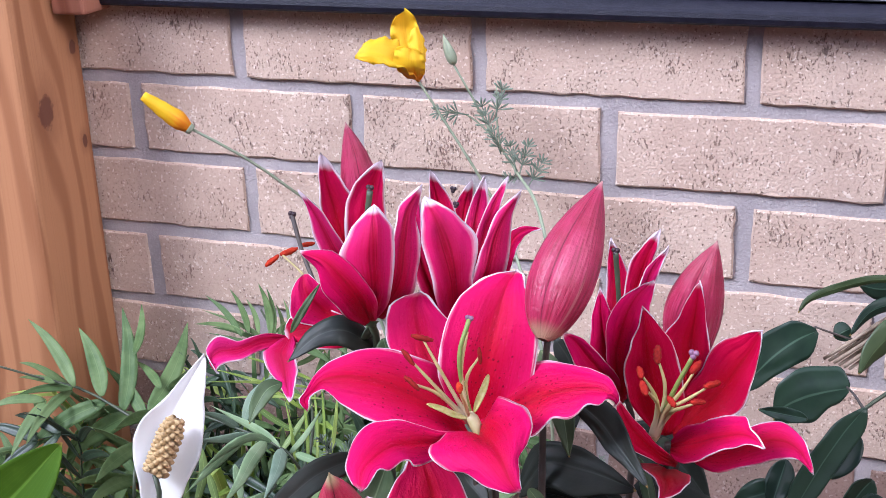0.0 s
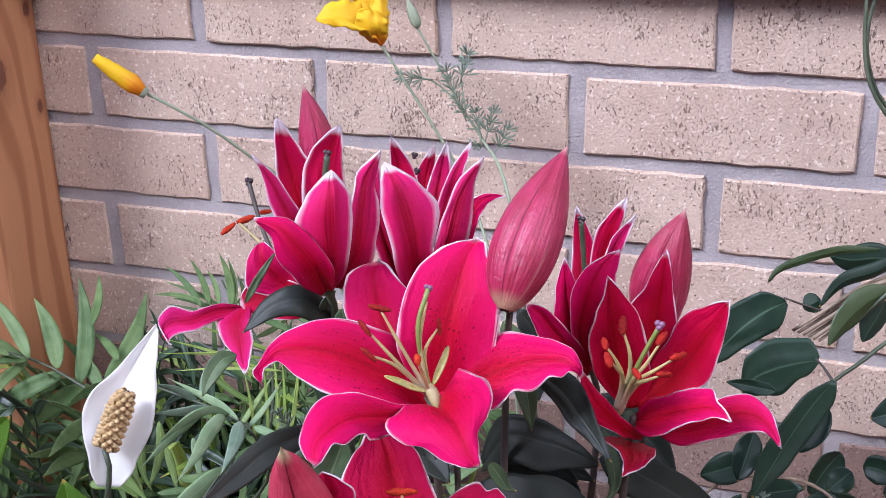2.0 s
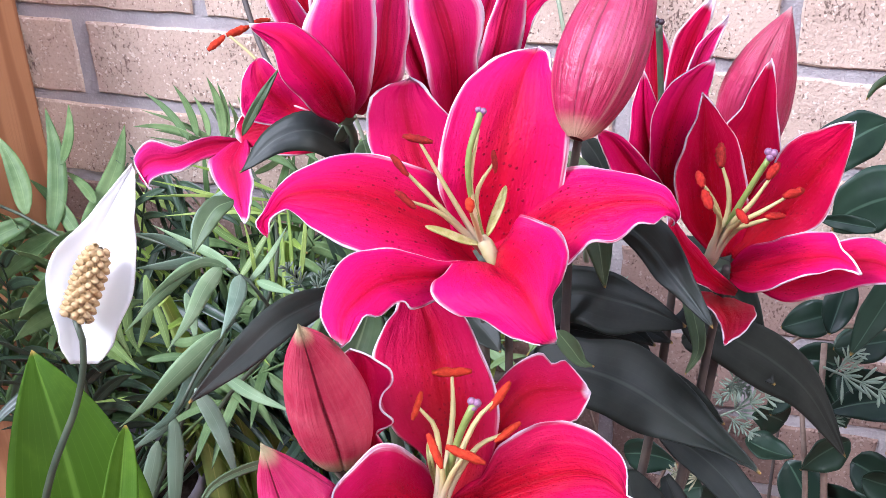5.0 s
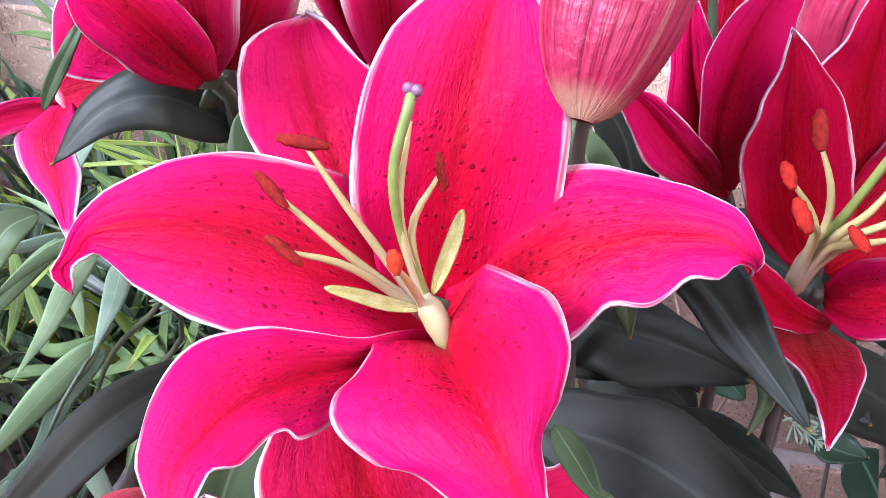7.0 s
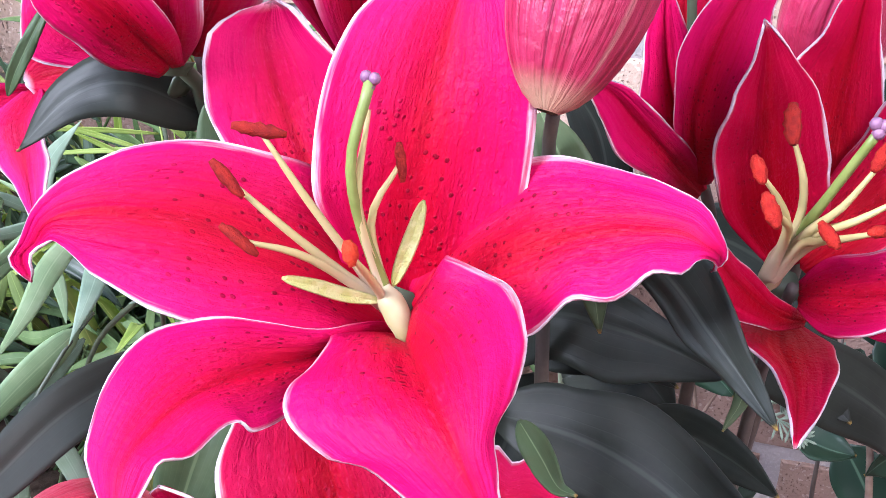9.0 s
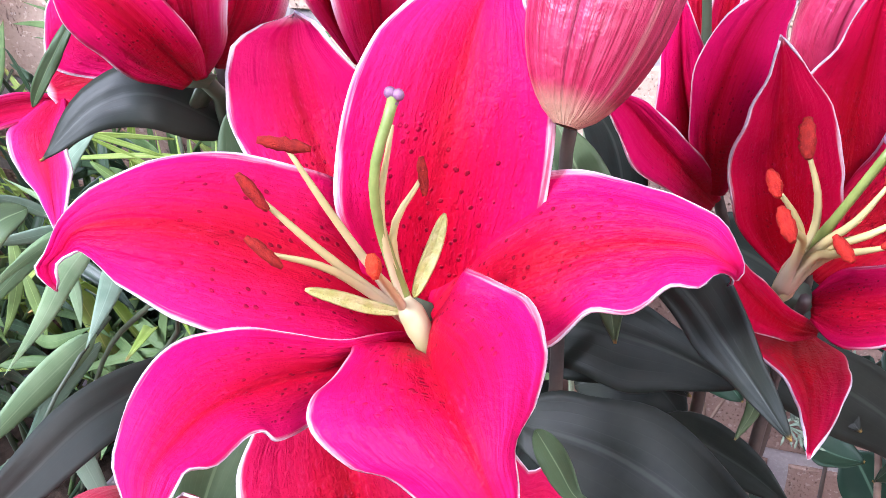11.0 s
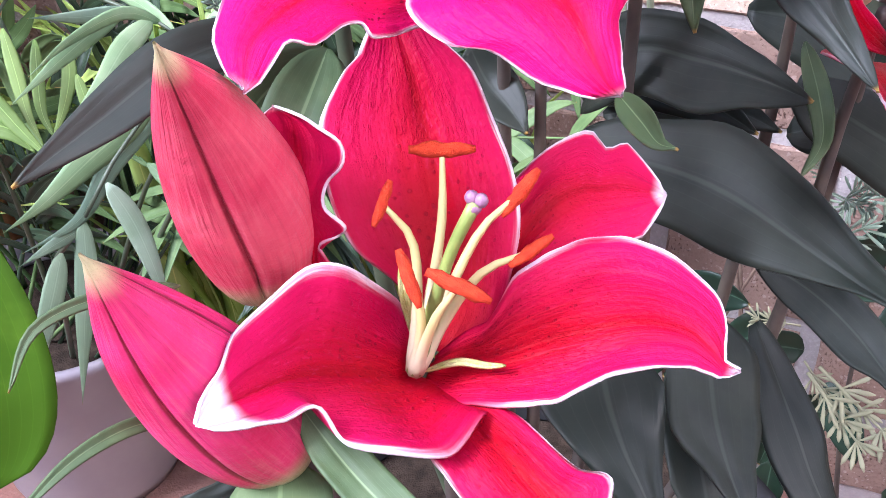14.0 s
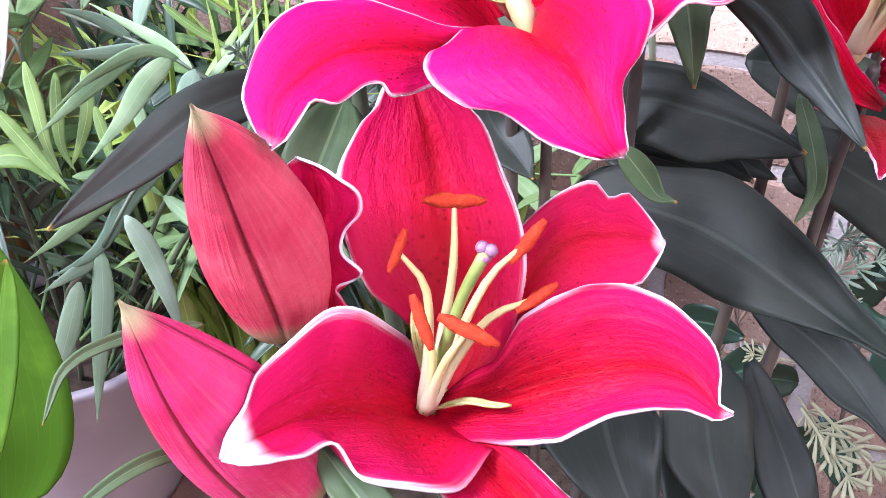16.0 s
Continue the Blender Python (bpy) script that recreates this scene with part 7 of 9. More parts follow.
blade('leaflet', [(-0.1462, -0.1692, 0.4663), (-0.1262, -0.1709, 0.4551), (-0.1004, -0.1705, 0.4440)], (0.2469, 0.8550, 0.4561), 0.0028, GRASS_SOFT, palm_frond_c, seed=327, cup=0.08, fore=0.6, aft=1.1, foot=0.2, rows=14, cols=6, rib=0.0004, thick=0.0003)
blade('leaflet', [(-0.1454, -0.2101, 0.4326), (-0.1375, -0.2190, 0.4182), (-0.1319, -0.2288, 0.4039)], (0.7723, 0.6333, -0.0492), 0.0036, PALM_LIGHT, palm_frond_c, seed=328, cup=0.08, fore=0.6, aft=1.1, foot=0.2, rows=14, cols=6, rib=0.0004, thick=0.0003)
palm_frond_d = tube('frond', [(-0.1605, -0.2352, 0.4905), (-0.1197, -0.2395, 0.4845), (-0.0859, -0.2479, 0.4817), (-0.0667, -0.2517, 0.4701), (-0.0706, -0.2324, 0.4211), (-0.1364, -0.2033, 0.3316), (-0.2516, -0.1486, 0.1450)], (0.0010, 0.0016, 0.0021), STEM, palm, n=22, sides=6)
blade('leaflet', [(-0.1206, -0.2378, 0.4839), (-0.1334, -0.2465, 0.4972), (-0.1482, -0.2583, 0.5060)], (-0.3366, -0.1791, -0.9245), 0.0033, PALM_GREY, palm_frond_d, seed=114, cup=0.12, fore=0.55, aft=1.35, foot=0.15, rows=16, cols=6, rib=0.0004, thick=0.0003)
blade('leaflet', [(-0.1105, -0.2411, 0.4826), (-0.1237, -0.2561, 0.4847), (-0.1393, -0.2754, 0.4913)], (0.1094, -0.0713, -0.9914), 0.0037, PALM_GREY, palm_frond_d, seed=115, cup=0.12, fore=0.55, aft=1.35, foot=0.15, rows=16, cols=6, rib=0.0004, thick=0.0003)
blade('leaflet', [(-0.1122, -0.2420, 0.4820), (-0.1169, -0.2623, 0.4803), (-0.1199, -0.2885, 0.4776), (-0.1248, -0.3167, 0.4725)], (0.6492, 0.2561, -0.7162), 0.0045, PALM_LIGHT, palm_frond_d, seed=116, cup=0.12, fore=0.55, aft=1.35, foot=0.15, rows=16, cols=6, rib=0.0004, thick=0.0003)
blade('leaflet', [(-0.0933, -0.2478, 0.4841), (-0.0907, -0.2751, 0.4847), (-0.0884, -0.3009, 0.4797), (-0.0892, -0.3301, 0.4746)], (0.7536, 0.3957, -0.5249), 0.0056, PALM_LIGHT, palm_frond_d, seed=117, cup=0.12, fore=0.55, aft=1.35, foot=0.15, rows=16, cols=6, rib=0.0004, thick=0.0003)
blade('leaflet', [(-0.0792, -0.2499, 0.4806), (-0.0722, -0.2731, 0.4775), (-0.0726, -0.2982, 0.4646)], (0.7887, 0.4977, -0.3610), 0.0056, PALM_GREY, palm_frond_d, seed=118, cup=0.12, fore=0.55, aft=1.35, foot=0.15, rows=16, cols=6, rib=0.0004, thick=0.0003)
blade('leaflet', [(-0.0808, -0.2500, 0.4813), (-0.1010, -0.2418, 0.4865), (-0.1213, -0.2351, 0.4891), (-0.1506, -0.2291, 0.4957)], (-0.3995, -0.1849, -0.8979), 0.0037, PALM_LIGHT, palm_frond_d, seed=119, cup=0.12, fore=0.55, aft=1.35, foot=0.15, rows=16, cols=6, rib=0.0004, thick=0.0003)
blade('leaflet', [(-0.0888, -0.2464, 0.4818), (-0.1010, -0.2574, 0.4906), (-0.1140, -0.2813, 0.4872), (-0.1181, -0.3085, 0.4834)], (0.3907, 0.0603, -0.9186), 0.0033, PALM_LIGHT, palm_frond_d, seed=120, cup=0.12, fore=0.55, aft=1.35, foot=0.15, rows=16, cols=6, rib=0.0004, thick=0.0003)
blade('leaflet', [(-0.0789, -0.2436, 0.4704), (-0.0719, -0.2243, 0.4797), (-0.0702, -0.1950, 0.4886)], (-0.9175, 0.2923, 0.2696), 0.0025, PALM_LIGHT, palm_frond_d, seed=121, cup=0.12, fore=0.55, aft=1.35, foot=0.15, rows=16, cols=6, rib=0.0004, thick=0.0003)
blade('leaflet', [(-0.1193, -0.2349, 0.4883), (-0.1104, -0.2319, 0.5099), (-0.0911, -0.2257, 0.5313)], (-0.8796, 0.3396, 0.3330), 0.0054, PALM_GREY, palm_frond_d, seed=122, cup=0.12, fore=0.55, aft=1.35, foot=0.15, rows=16, cols=6, rib=0.0004, thick=0.0003)
blade('leaflet', [(-0.0694, -0.2488, 0.4769), (-0.0540, -0.2549, 0.4781), (-0.0371, -0.2606, 0.4794)], (0.0091, 0.7859, 0.6183), 0.0032, PALM_LIGHT, palm_frond_d, seed=123, cup=0.12, fore=0.55, aft=1.35, foot=0.15, rows=16, cols=6, rib=0.0004, thick=0.0003)
palm_frond_e = tube('frond', [(-0.0710, -0.2782, 0.4676), (-0.0759, -0.2863, 0.4623), (-0.0842, -0.3106, 0.4468), (-0.0971, -0.3244, 0.4207), (-0.1700, -0.2700, 0.3350), (-0.2015, -0.2362, 0.2702), (-0.2720, -0.1638, 0.1450)], (0.0010, 0.0016, 0.0021), STEM, palm, n=22, sides=6)
blade('leaflet', [(-0.0742, -0.2868, 0.4646), (-0.0911, -0.3118, 0.4508), (-0.1048, -0.3352, 0.4380), (-0.1147, -0.3533, 0.4325)], (0.5819, 0.1935, -0.7899), 0.0071, PALM_LIGHT, palm_frond_e, seed=300, cup=0.12, fore=0.55, aft=1.35, foot=0.15, rows=16, cols=6, rib=0.0004, thick=0.0003)
blade('leaflet', [(-0.0744, -0.2850, 0.4573), (-0.0860, -0.3077, 0.4445), (-0.0950, -0.3268, 0.4259), (-0.1120, -0.3482, 0.4187)], (0.6239, 0.2310, -0.7466), 0.0048, PALM_GREY, palm_frond_e, seed=301, cup=0.12, fore=0.55, aft=1.35, foot=0.15, rows=16, cols=6, rib=0.0004, thick=0.0003)
blade('leaflet', [(-0.0964, -0.3230, 0.4230), (-0.0902, -0.3364, 0.4059), (-0.0857, -0.3542, 0.3817), (-0.0838, -0.3686, 0.3546)], (0.7848, 0.5884, -0.1945), 0.0051, PALM_PALE, palm_frond_e, seed=302, cup=0.12, fore=0.55, aft=1.35, foot=0.15, rows=16, cols=6, rib=0.0004, thick=0.0003)
blade('leaflet', [(-0.0767, -0.3260, 0.4488), (-0.0669, -0.3268, 0.4309), (-0.0587, -0.3301, 0.4094), (-0.0534, -0.3317, 0.3820)], (0.7012, 0.7092, 0.0732), 0.0051, PALM_PALE, palm_frond_e, seed=303, cup=0.12, fore=0.55, aft=1.35, foot=0.15, rows=16, cols=6, rib=0.0004, thick=0.0003)
blade('leaflet', [(-0.0765, -0.2957, 0.4391), (-0.0553, -0.2997, 0.4301), (-0.0256, -0.3009, 0.4213)], (0.2020, 0.8106, 0.5497), 0.0040, PALM_LIGHT, palm_frond_e, seed=304, cup=0.12, fore=0.55, aft=1.35, foot=0.15, rows=16, cols=6, rib=0.0004, thick=0.0003)
blade('leaflet', [(-0.0969, -0.3253, 0.4191), (-0.1018, -0.3388, 0.4190), (-0.1128, -0.3513, 0.4136)], (0.4713, 0.1105, -0.8750), 0.0031, PALM_GREY, palm_frond_e, seed=305, cup=0.12, fore=0.55, aft=1.35, foot=0.15, rows=16, cols=6, rib=0.0004, thick=0.0003)
blade('leaflet', [(-0.1014, -0.3362, 0.4127), (-0.1003, -0.3489, 0.3998), (-0.1004, -0.3636, 0.3840), (-0.1001, -0.3798, 0.3653)], (0.7907, 0.5139, -0.3327), 0.0051, PALM_PALE, palm_frond_e, seed=306, cup=0.12, fore=0.55, aft=1.35, foot=0.15, rows=16, cols=6, rib=0.0004, thick=0.0003)
blade('leaflet', [(-0.1297, -0.2912, 0.4355), (-0.1080, -0.2837, 0.4364), (-0.0852, -0.2814, 0.4272)], (-0.0519, 0.7735, 0.6317), 0.0029, PALM, palm_frond_e, seed=307, cup=0.12, fore=0.55, aft=1.35, foot=0.15, rows=16, cols=6, rib=0.0004, thick=0.0003)
blade('leaflet', [(-0.1211, -0.2742, 0.4397), (-0.1054, -0.2782, 0.4447), (-0.0820, -0.2753, 0.4577)], (-0.4566, 0.6365, 0.6216), 0.0033, PALM, palm_frond_e, seed=308, cup=0.12, fore=0.55, aft=1.35, foot=0.15, rows=16, cols=6, rib=0.0004, thick=0.0003)

rnd = random.Random(11)
for i in range(9):
    g = radians(rnd.uniform(-40, 250))
    reach = rnd.uniform(0.10, 0.24)
    root = PALM_POT + V(rnd.uniform(-0.03, 0.03), rnd.uniform(-0.03, 0.03), 0.145)
    tip = root + V(math.cos(g) * reach * 0.9, -math.sin(g) * reach * 0.5 + 0.03, rnd.uniform(0.08, 0.28))
    tip = V(min(0.0, max(-0.36, tip.x)), min(-0.06, max(-0.27, tip.y)), tip.z)
    mid = root.lerp(tip, 0.55) + V(0, 0, 0.06)
    mat = rnd.choice((PALM_SHADE, PALM))
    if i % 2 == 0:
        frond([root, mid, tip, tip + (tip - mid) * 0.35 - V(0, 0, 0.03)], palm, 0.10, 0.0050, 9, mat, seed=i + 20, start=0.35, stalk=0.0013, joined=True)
for i in range(20):
    root = PALM_POT + V(rnd.uniform(0.0, 0.05), rnd.uniform(-0.03, 0.03), 0.145)
    tip = V(rnd.uniform(-0.13, 0.10), rnd.uniform(-0.15, -0.07), rnd.uniform(0.24, 0.45))
    mid = root.lerp(tip, 0.5) + V(0, 0, 0.07)
    end = tip + V(rnd.uniform(-0.03, 0.05), rnd.uniform(-0.06, 0.02), rnd.uniform(-0.05, 0.03))
    length, mat, lean = rnd.uniform(0.07, 0.10), rnd.choice((PALM, PALM_SHADE, PALM_SHADE)), rnd.uniform(-0.5, 0.5)
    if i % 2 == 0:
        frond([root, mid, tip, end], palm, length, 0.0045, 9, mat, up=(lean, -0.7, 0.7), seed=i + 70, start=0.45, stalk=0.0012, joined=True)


for i in range(16):
    root = PALM_POT + V(rnd.uniform(0.0, 0.05), rnd.uniform(0.0, 0.03), 0.145)
    tip = V(rnd.uniform(-0.24, 0.03), rnd.uniform(-0.10, -0.05), rnd.uniform(0.36, 0.50))
    mid = root.lerp(tip, 0.5) + V(0, 0.02, 0.06)
    end = tip + V(rnd.uniform(-0.03, 0.05), rnd.uniform(-0.02, 0.01), rnd.uniform(-0.03, 0.03))
    frond([root, mid, tip, end], palm, rnd.uniform(0.06, 0.085), 0.0036, 11, rnd.choice((PALM, PALM_SHADE)), up=(rnd.uniform(-0.5, 0.5), -0.9, 0.4), seed=i + 170, start=0.4, stalk=0.0012, joined=True)
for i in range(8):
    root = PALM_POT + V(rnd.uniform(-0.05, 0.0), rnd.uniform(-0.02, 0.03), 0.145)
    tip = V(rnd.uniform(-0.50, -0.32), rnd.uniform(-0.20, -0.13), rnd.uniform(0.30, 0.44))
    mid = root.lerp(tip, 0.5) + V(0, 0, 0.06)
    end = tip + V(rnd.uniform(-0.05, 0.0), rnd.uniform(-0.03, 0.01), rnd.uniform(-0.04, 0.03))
    frond([root, mid, tip, end], palm, rnd.uniform(0.08, 0.11), 0.0046, 9, rnd.choice((PALM, PALM, PALM_SHADE)), up=(rnd.uniform(-0.4, 0.4), -0.8, 0.6), seed=i + 270, start=0.4, stalk=0.0013, joined=True)

climber = thing("climber", None, "climbing plant with glossy oval leaves on a woven vine stem", "climbing plant")
tube('vine', [(0.2985, -0.0889, 0.5292), (0.3175, -0.0887, 0.5463), (0.3412, -0.0741, 0.5618), (0.3647, -0.0623, 0.5714), (0.4119, -0.0307, 0.5834)], (0.0012, 0.0017, 0.0018, 0.0016), WICKER, climber, n=18, sides=7)
tube('vine', [(0.3023, -0.0884, 0.5277), (0.3204, -0.0848, 0.5429), (0.3429, -0.0746, 0.5595), (0.3650, -0.0663, 0.5701), (0.4122, -0.0321, 0.5804)], (0.0012, 0.0017, 0.0018, 0.0016), WICKER, climber, n=18, sides=7)
tube('vine', [(0.3060, -0.0880, 0.5263), (0.3231, -0.0886, 0.5429), (0.3447, -0.0752, 0.5573), (0.3658, -0.0644, 0.5664), (0.4125, -0.0334, 0.5774)], (0.0012, 0.0017, 0.0018, 0.0016), WICKER, climber, n=18, sides=7)
tube('vine', [(0.3098, -0.0875, 0.5248), (0.3260, -0.0847, 0.5395), (0.3465, -0.0757, 0.5550), (0.3661, -0.0684, 0.5650), (0.4128, -0.0347, 0.5744)], (0.0012, 0.0017, 0.0018, 0.0016), WICKER, climber, n=18, sides=7)
tube('vine', [(0.3136, -0.0870, 0.5234), (0.3287, -0.0885, 0.5395), (0.3483, -0.0762, 0.5527), (0.3669, -0.0664, 0.5613), (0.4131, -0.0361, 0.5714)], (0.0012, 0.0017, 0.0018, 0.0016), WICKER, climber, n=18, sides=7)
tube('vine', [(0.3173, -0.0866, 0.5219), (0.3317, -0.0846, 0.5361), (0.3501, -0.0768, 0.5505), (0.3673, -0.0704, 0.5600), (0.4134, -0.0374, 0.5684)], (0.0012, 0.0017, 0.0018, 0.0016), WICKER, climber, n=18, sides=7)
tube('twig', [(0.3082, -0.1527, 0.4947), (0.3292, -0.1414, 0.5179), (0.3462, -0.1264, 0.5277), (0.3672, -0.1100, 0.5426), (0.4136, -0.0824, 0.5686)], (0.0012, 0.0016, 0.0020), STEM, climber, n=14, sides=6)
tube('twig', [(0.2902, -0.0997, 0.5594), (0.3054, -0.0921, 0.5519), (0.3215, -0.0842, 0.5456), (0.3407, -0.0726, 0.5491)], (0.0008, 0.0010, 0.0012), STEM_DARK, climber, n=10, sides=6)
tube('twig', [(0.3162, -0.1257, 0.5263), (0.3223, -0.1282, 0.5215), (0.3292, -0.1414, 0.5179)], (0.0008, 0.0010, 0.0012), STEM_DARK, climber, n=8, sides=6)
tube('twig', [(0.3408, -0.0958, 0.5459), (0.3546, -0.0906, 0.5602), (0.3682, -0.0858, 0.5745)], (0.0016, 0.0018, 0.0020), STEM, climber, n=8, sides=6)
tube('twig', [(0.3241, -0.0223, 0.8096), (0.3248, -0.0387, 0.7691), (0.3275, -0.0465, 0.7308), (0.3357, -0.0531, 0.7043), (0.3572, -0.0513, 0.6764), (0.3916, -0.0419, 0.6468)], (0.0013, 0.0015, 0.0016), STEM, climber, n=18, sides=6)
tube('twig', [(0.3302, -0.0174, 0.8091), (0.3317, -0.0276, 0.7753), (0.3278, -0.0383, 0.7452), (0.3319, -0.0444, 0.7183), (0.3458, -0.0462, 0.6929), (0.3911, -0.0406, 0.6506)], (0.0013, 0.0015, 0.0016), STEM, climber, n=18, sides=6)
loft('leaf', [(0.2919, -0.0961, 0.5546), (0.2775, -0.1009, 0.5467), (0.2607, -0.1091, 0.5330), (0.2498, -0.1154, 0.5206), (0.2389, -0.1222, 0.5083)],
     [(0.0092, -0.0021, -0.0130), (0.0089, -0.0007, -0.0092), (0.0048, -0.0016, -0.0079)],
     [(-0.0073, 0.0029, 0.0134), (-0.0095, 0.0032, 0.0158), (-0.0070, 0.0017, 0.0099)], IVY, climber, seed=133, foot=0.15, blunt=0.7, cup=0.2, ruffle=0.0010, waves=1.2, rows=22, cols=10, rib=0.0009)
loft('leaf', [(0.3183, -0.1173, 0.5210), (0.3029, -0.1193, 0.5170), (0.2876, -0.1224, 0.5117), (0.2743, -0.1262, 0.5039), (0.2672, -0.1294, 0.4942)],
     [(0.0049, -0.0023, -0.0097), (0.0076, -0.0043, -0.0171), (0.0051, -0.0030, -0.0117)],
     [(0.0041, 0.0084, 0.0176), (-0.0040, 0.0069, 0.0205), (-0.0067, 0.0040, 0.0156)], IVY, climber, seed=134, foot=0.15, blunt=0.7, cup=0.2, ruffle=0.0010, waves=1.2, rows=22, cols=10, rib=0.0009)
loft('leaf', [(0.3289, -0.1722, 0.5346), (0.3170, -0.1807, 0.5178), (0.3044, -0.1918, 0.4970), (0.2952, -0.2014, 0.4789), (0.2843, -0.2129, 0.4594)],
     [(0.0112, 0.0026, -0.0027), (0.0117, 0.0038, -0.0002), (0.0093, 0.0023, -0.0020)],
     [(-0.0094, -0.0019, 0.0031), (-0.0106, -0.0020, 0.0038), (-0.0097, -0.0010, 0.0056)], IVY, climber, seed=135, foot=0.15, blunt=0.7, cup=0.2, ruffle=0.0010, waves=1.2, rows=22, cols=10, rib=0.0009)
blade('leaf', [(0.3267, -0.1583, 0.5066), (0.3216, -0.1634, 0.4966), (0.3163, -0.1688, 0.4865), (0.3111, -0.1742, 0.4767)], (-0.9084, 0.2214, 0.3548), 0.0107, IVY, climber, seed=136, fore=0.6, aft=0.7452298719877619, cup=0.2865539698773499, rows=16, cols=8, rib=0.0009, ruffle=0.002, waves=1.2)
blade('leaf', [(0.2800, -0.1609, 0.4798), (0.2775, -0.1667, 0.4697), (0.2750, -0.1728, 0.4594), (0.2725, -0.1789, 0.4495)], (-0.9779, 0.0861, 0.1905), 0.0101, IVY, climber, seed=137, fore=0.6, aft=0.749130417628252, cup=0.22672092373539532, rows=16, cols=8, rib=0.0009, ruffle=0.002, waves=1.2)
blade('leaf', [(0.2917, -0.1462, 0.5071), (0.2803, -0.1459, 0.5078), (0.2684, -0.1458, 0.5087), (0.2568, -0.1459, 0.5095)], (0.0663, 0.4560, 0.8875), 0.0054, IVY, climber, seed=138, fore=0.6, aft=0.9324138298993803, cup=0.2826131488283098, rows=16, cols=8, rib=0.0009, ruffle=0.002, waves=1.2)
blade('leaf', [(0.3541, -0.0579, 0.5876), (0.3269, -0.0662, 0.5876), (0.3022, -0.0764, 0.5821), (0.2843, -0.0853, 0.5749), (0.2774, -0.0917, 0.5659)], (0.2702, 0.0048, -0.9628), 0.0037, GRASSY_DARK, climber, seed=139, fore=0.60, aft=0.60, cup=0.20, rows=20, cols=10, rib=0.0009, ruffle=0.001, waves=1.5)
blade('leaf', [(0.3668, -0.0374, 0.5743), (0.3500, -0.0423, 0.5748), (0.3343, -0.0476, 0.5737), (0.3189, -0.0510, 0.5765)], (-0.0170, -0.0984, -0.9950), 0.0118, IVY, climber, seed=140, fore=0.60, aft=0.80, cup=0.15, rows=20, cols=10, rib=0.0009, ruffle=0.001, waves=1.5)
blade('leaf', [(0.3154, -0.0853, 0.5548), (0.3113, -0.0874, 0.5531), (0.3080, -0.0892, 0.5513), (0.3044, -0.0915, 0.5489)], (0.5525, -0.2136, -0.8057), 0.0077, IVY, climber, seed=141, fore=0.60, aft=0.80, cup=0.15, rows=20, cols=10, rib=0.0009, ruffle=0.001, waves=1.5)
blade('leaf', [(0.3745, -0.0612, 0.5917), (0.3528, -0.0741, 0.5785), (0.3286, -0.0853, 0.5705), (0.3153, -0.0972, 0.5541)], (0.4820, 0.1144, -0.8687), 0.0061, IVY, climber, seed=142, fore=0.60, aft=0.70, cup=0.30, rows=20, cols=10, rib=0.0009, ruffle=0.001, waves=1.5)
blade('leaf', [(0.3618, -0.0870, 0.5698), (0.3449, -0.0967, 0.5602), (0.3328, -0.1062, 0.5479), (0.3241, -0.1161, 0.5327)], (0.6051, 0.1984, -0.7710), 0.0110, GRASSY_DARK, climber, seed=143, fore=0.60, aft=0.90, cup=0.25, rows=20, cols=10, rib=0.0009, ruffle=0.001, waves=1.5)
blade('leaf', [(0.3610, -0.0624, 0.5494), (0.3572, -0.0680, 0.5402), (0.3522, -0.0738, 0.5311), (0.3480, -0.0795, 0.5219)], (0.7516, 0.3414, -0.5644), 0.0106, IVY, climber, seed=144, fore=0.60, aft=0.80, cup=0.15, rows=20, cols=10, rib=0.0009, ruffle=0.001, waves=1.5)
blade('leaf', [(0.4000, -0.1053, 0.4899), (0.3866, -0.1063, 0.4850), (0.3726, -0.1074, 0.4800), (0.3589, -0.1088, 0.4752)], (-0.3330, 0.4607, 0.8227), 0.0156, IVY, climber, seed=145, fore=0.6, aft=0.852706884523156, cup=0.2754261556599936, rows=16, cols=8, rib=0.0009, ruffle=0.002, waves=1.2)
blade('leaf', [(0.4045, -0.1324, 0.4414), (0.3940, -0.1334, 0.4374), (0.3831, -0.1346, 0.4334), (0.3725, -0.1359, 0.4294)], (-0.3495, 0.5092, 0.7865), 0.0148, IVY, climber, seed=146, fore=0.6, aft=0.7849898816564611, cup=0.2772592858283372, rows=16, cols=8, rib=0.0009, ruffle=0.002, waves=1.2)
blade('leaf', [(0.2770, -0.1547, 0.4506), (0.2664, -0.1573, 0.4468), (0.2554, -0.1602, 0.4429), (0.2446, -0.1631, 0.4392)], (-0.3986, 0.4600, 0.7934), 0.0119, IVY, climber, seed=147, fore=0.6, aft=0.8362860092745596, cup=0.09373511080287207, rows=16, cols=8, rib=0.0009, ruffle=0.002, waves=1.2)
blade('leaf', [(0.3464, -0.1636, 0.4194), (0.3365, -0.1616, 0.4216), (0.3260, -0.1606, 0.4225), (0.3154, -0.1605, 0.4220)], (0.1247, 0.5273, 0.8405), 0.0153, IVY, climber, seed=148, fore=0.6, aft=0.7791999964158443, cup=0.05324333265149656, rows=16, cols=8, rib=0.0009, ruffle=0.002, waves=1.2)
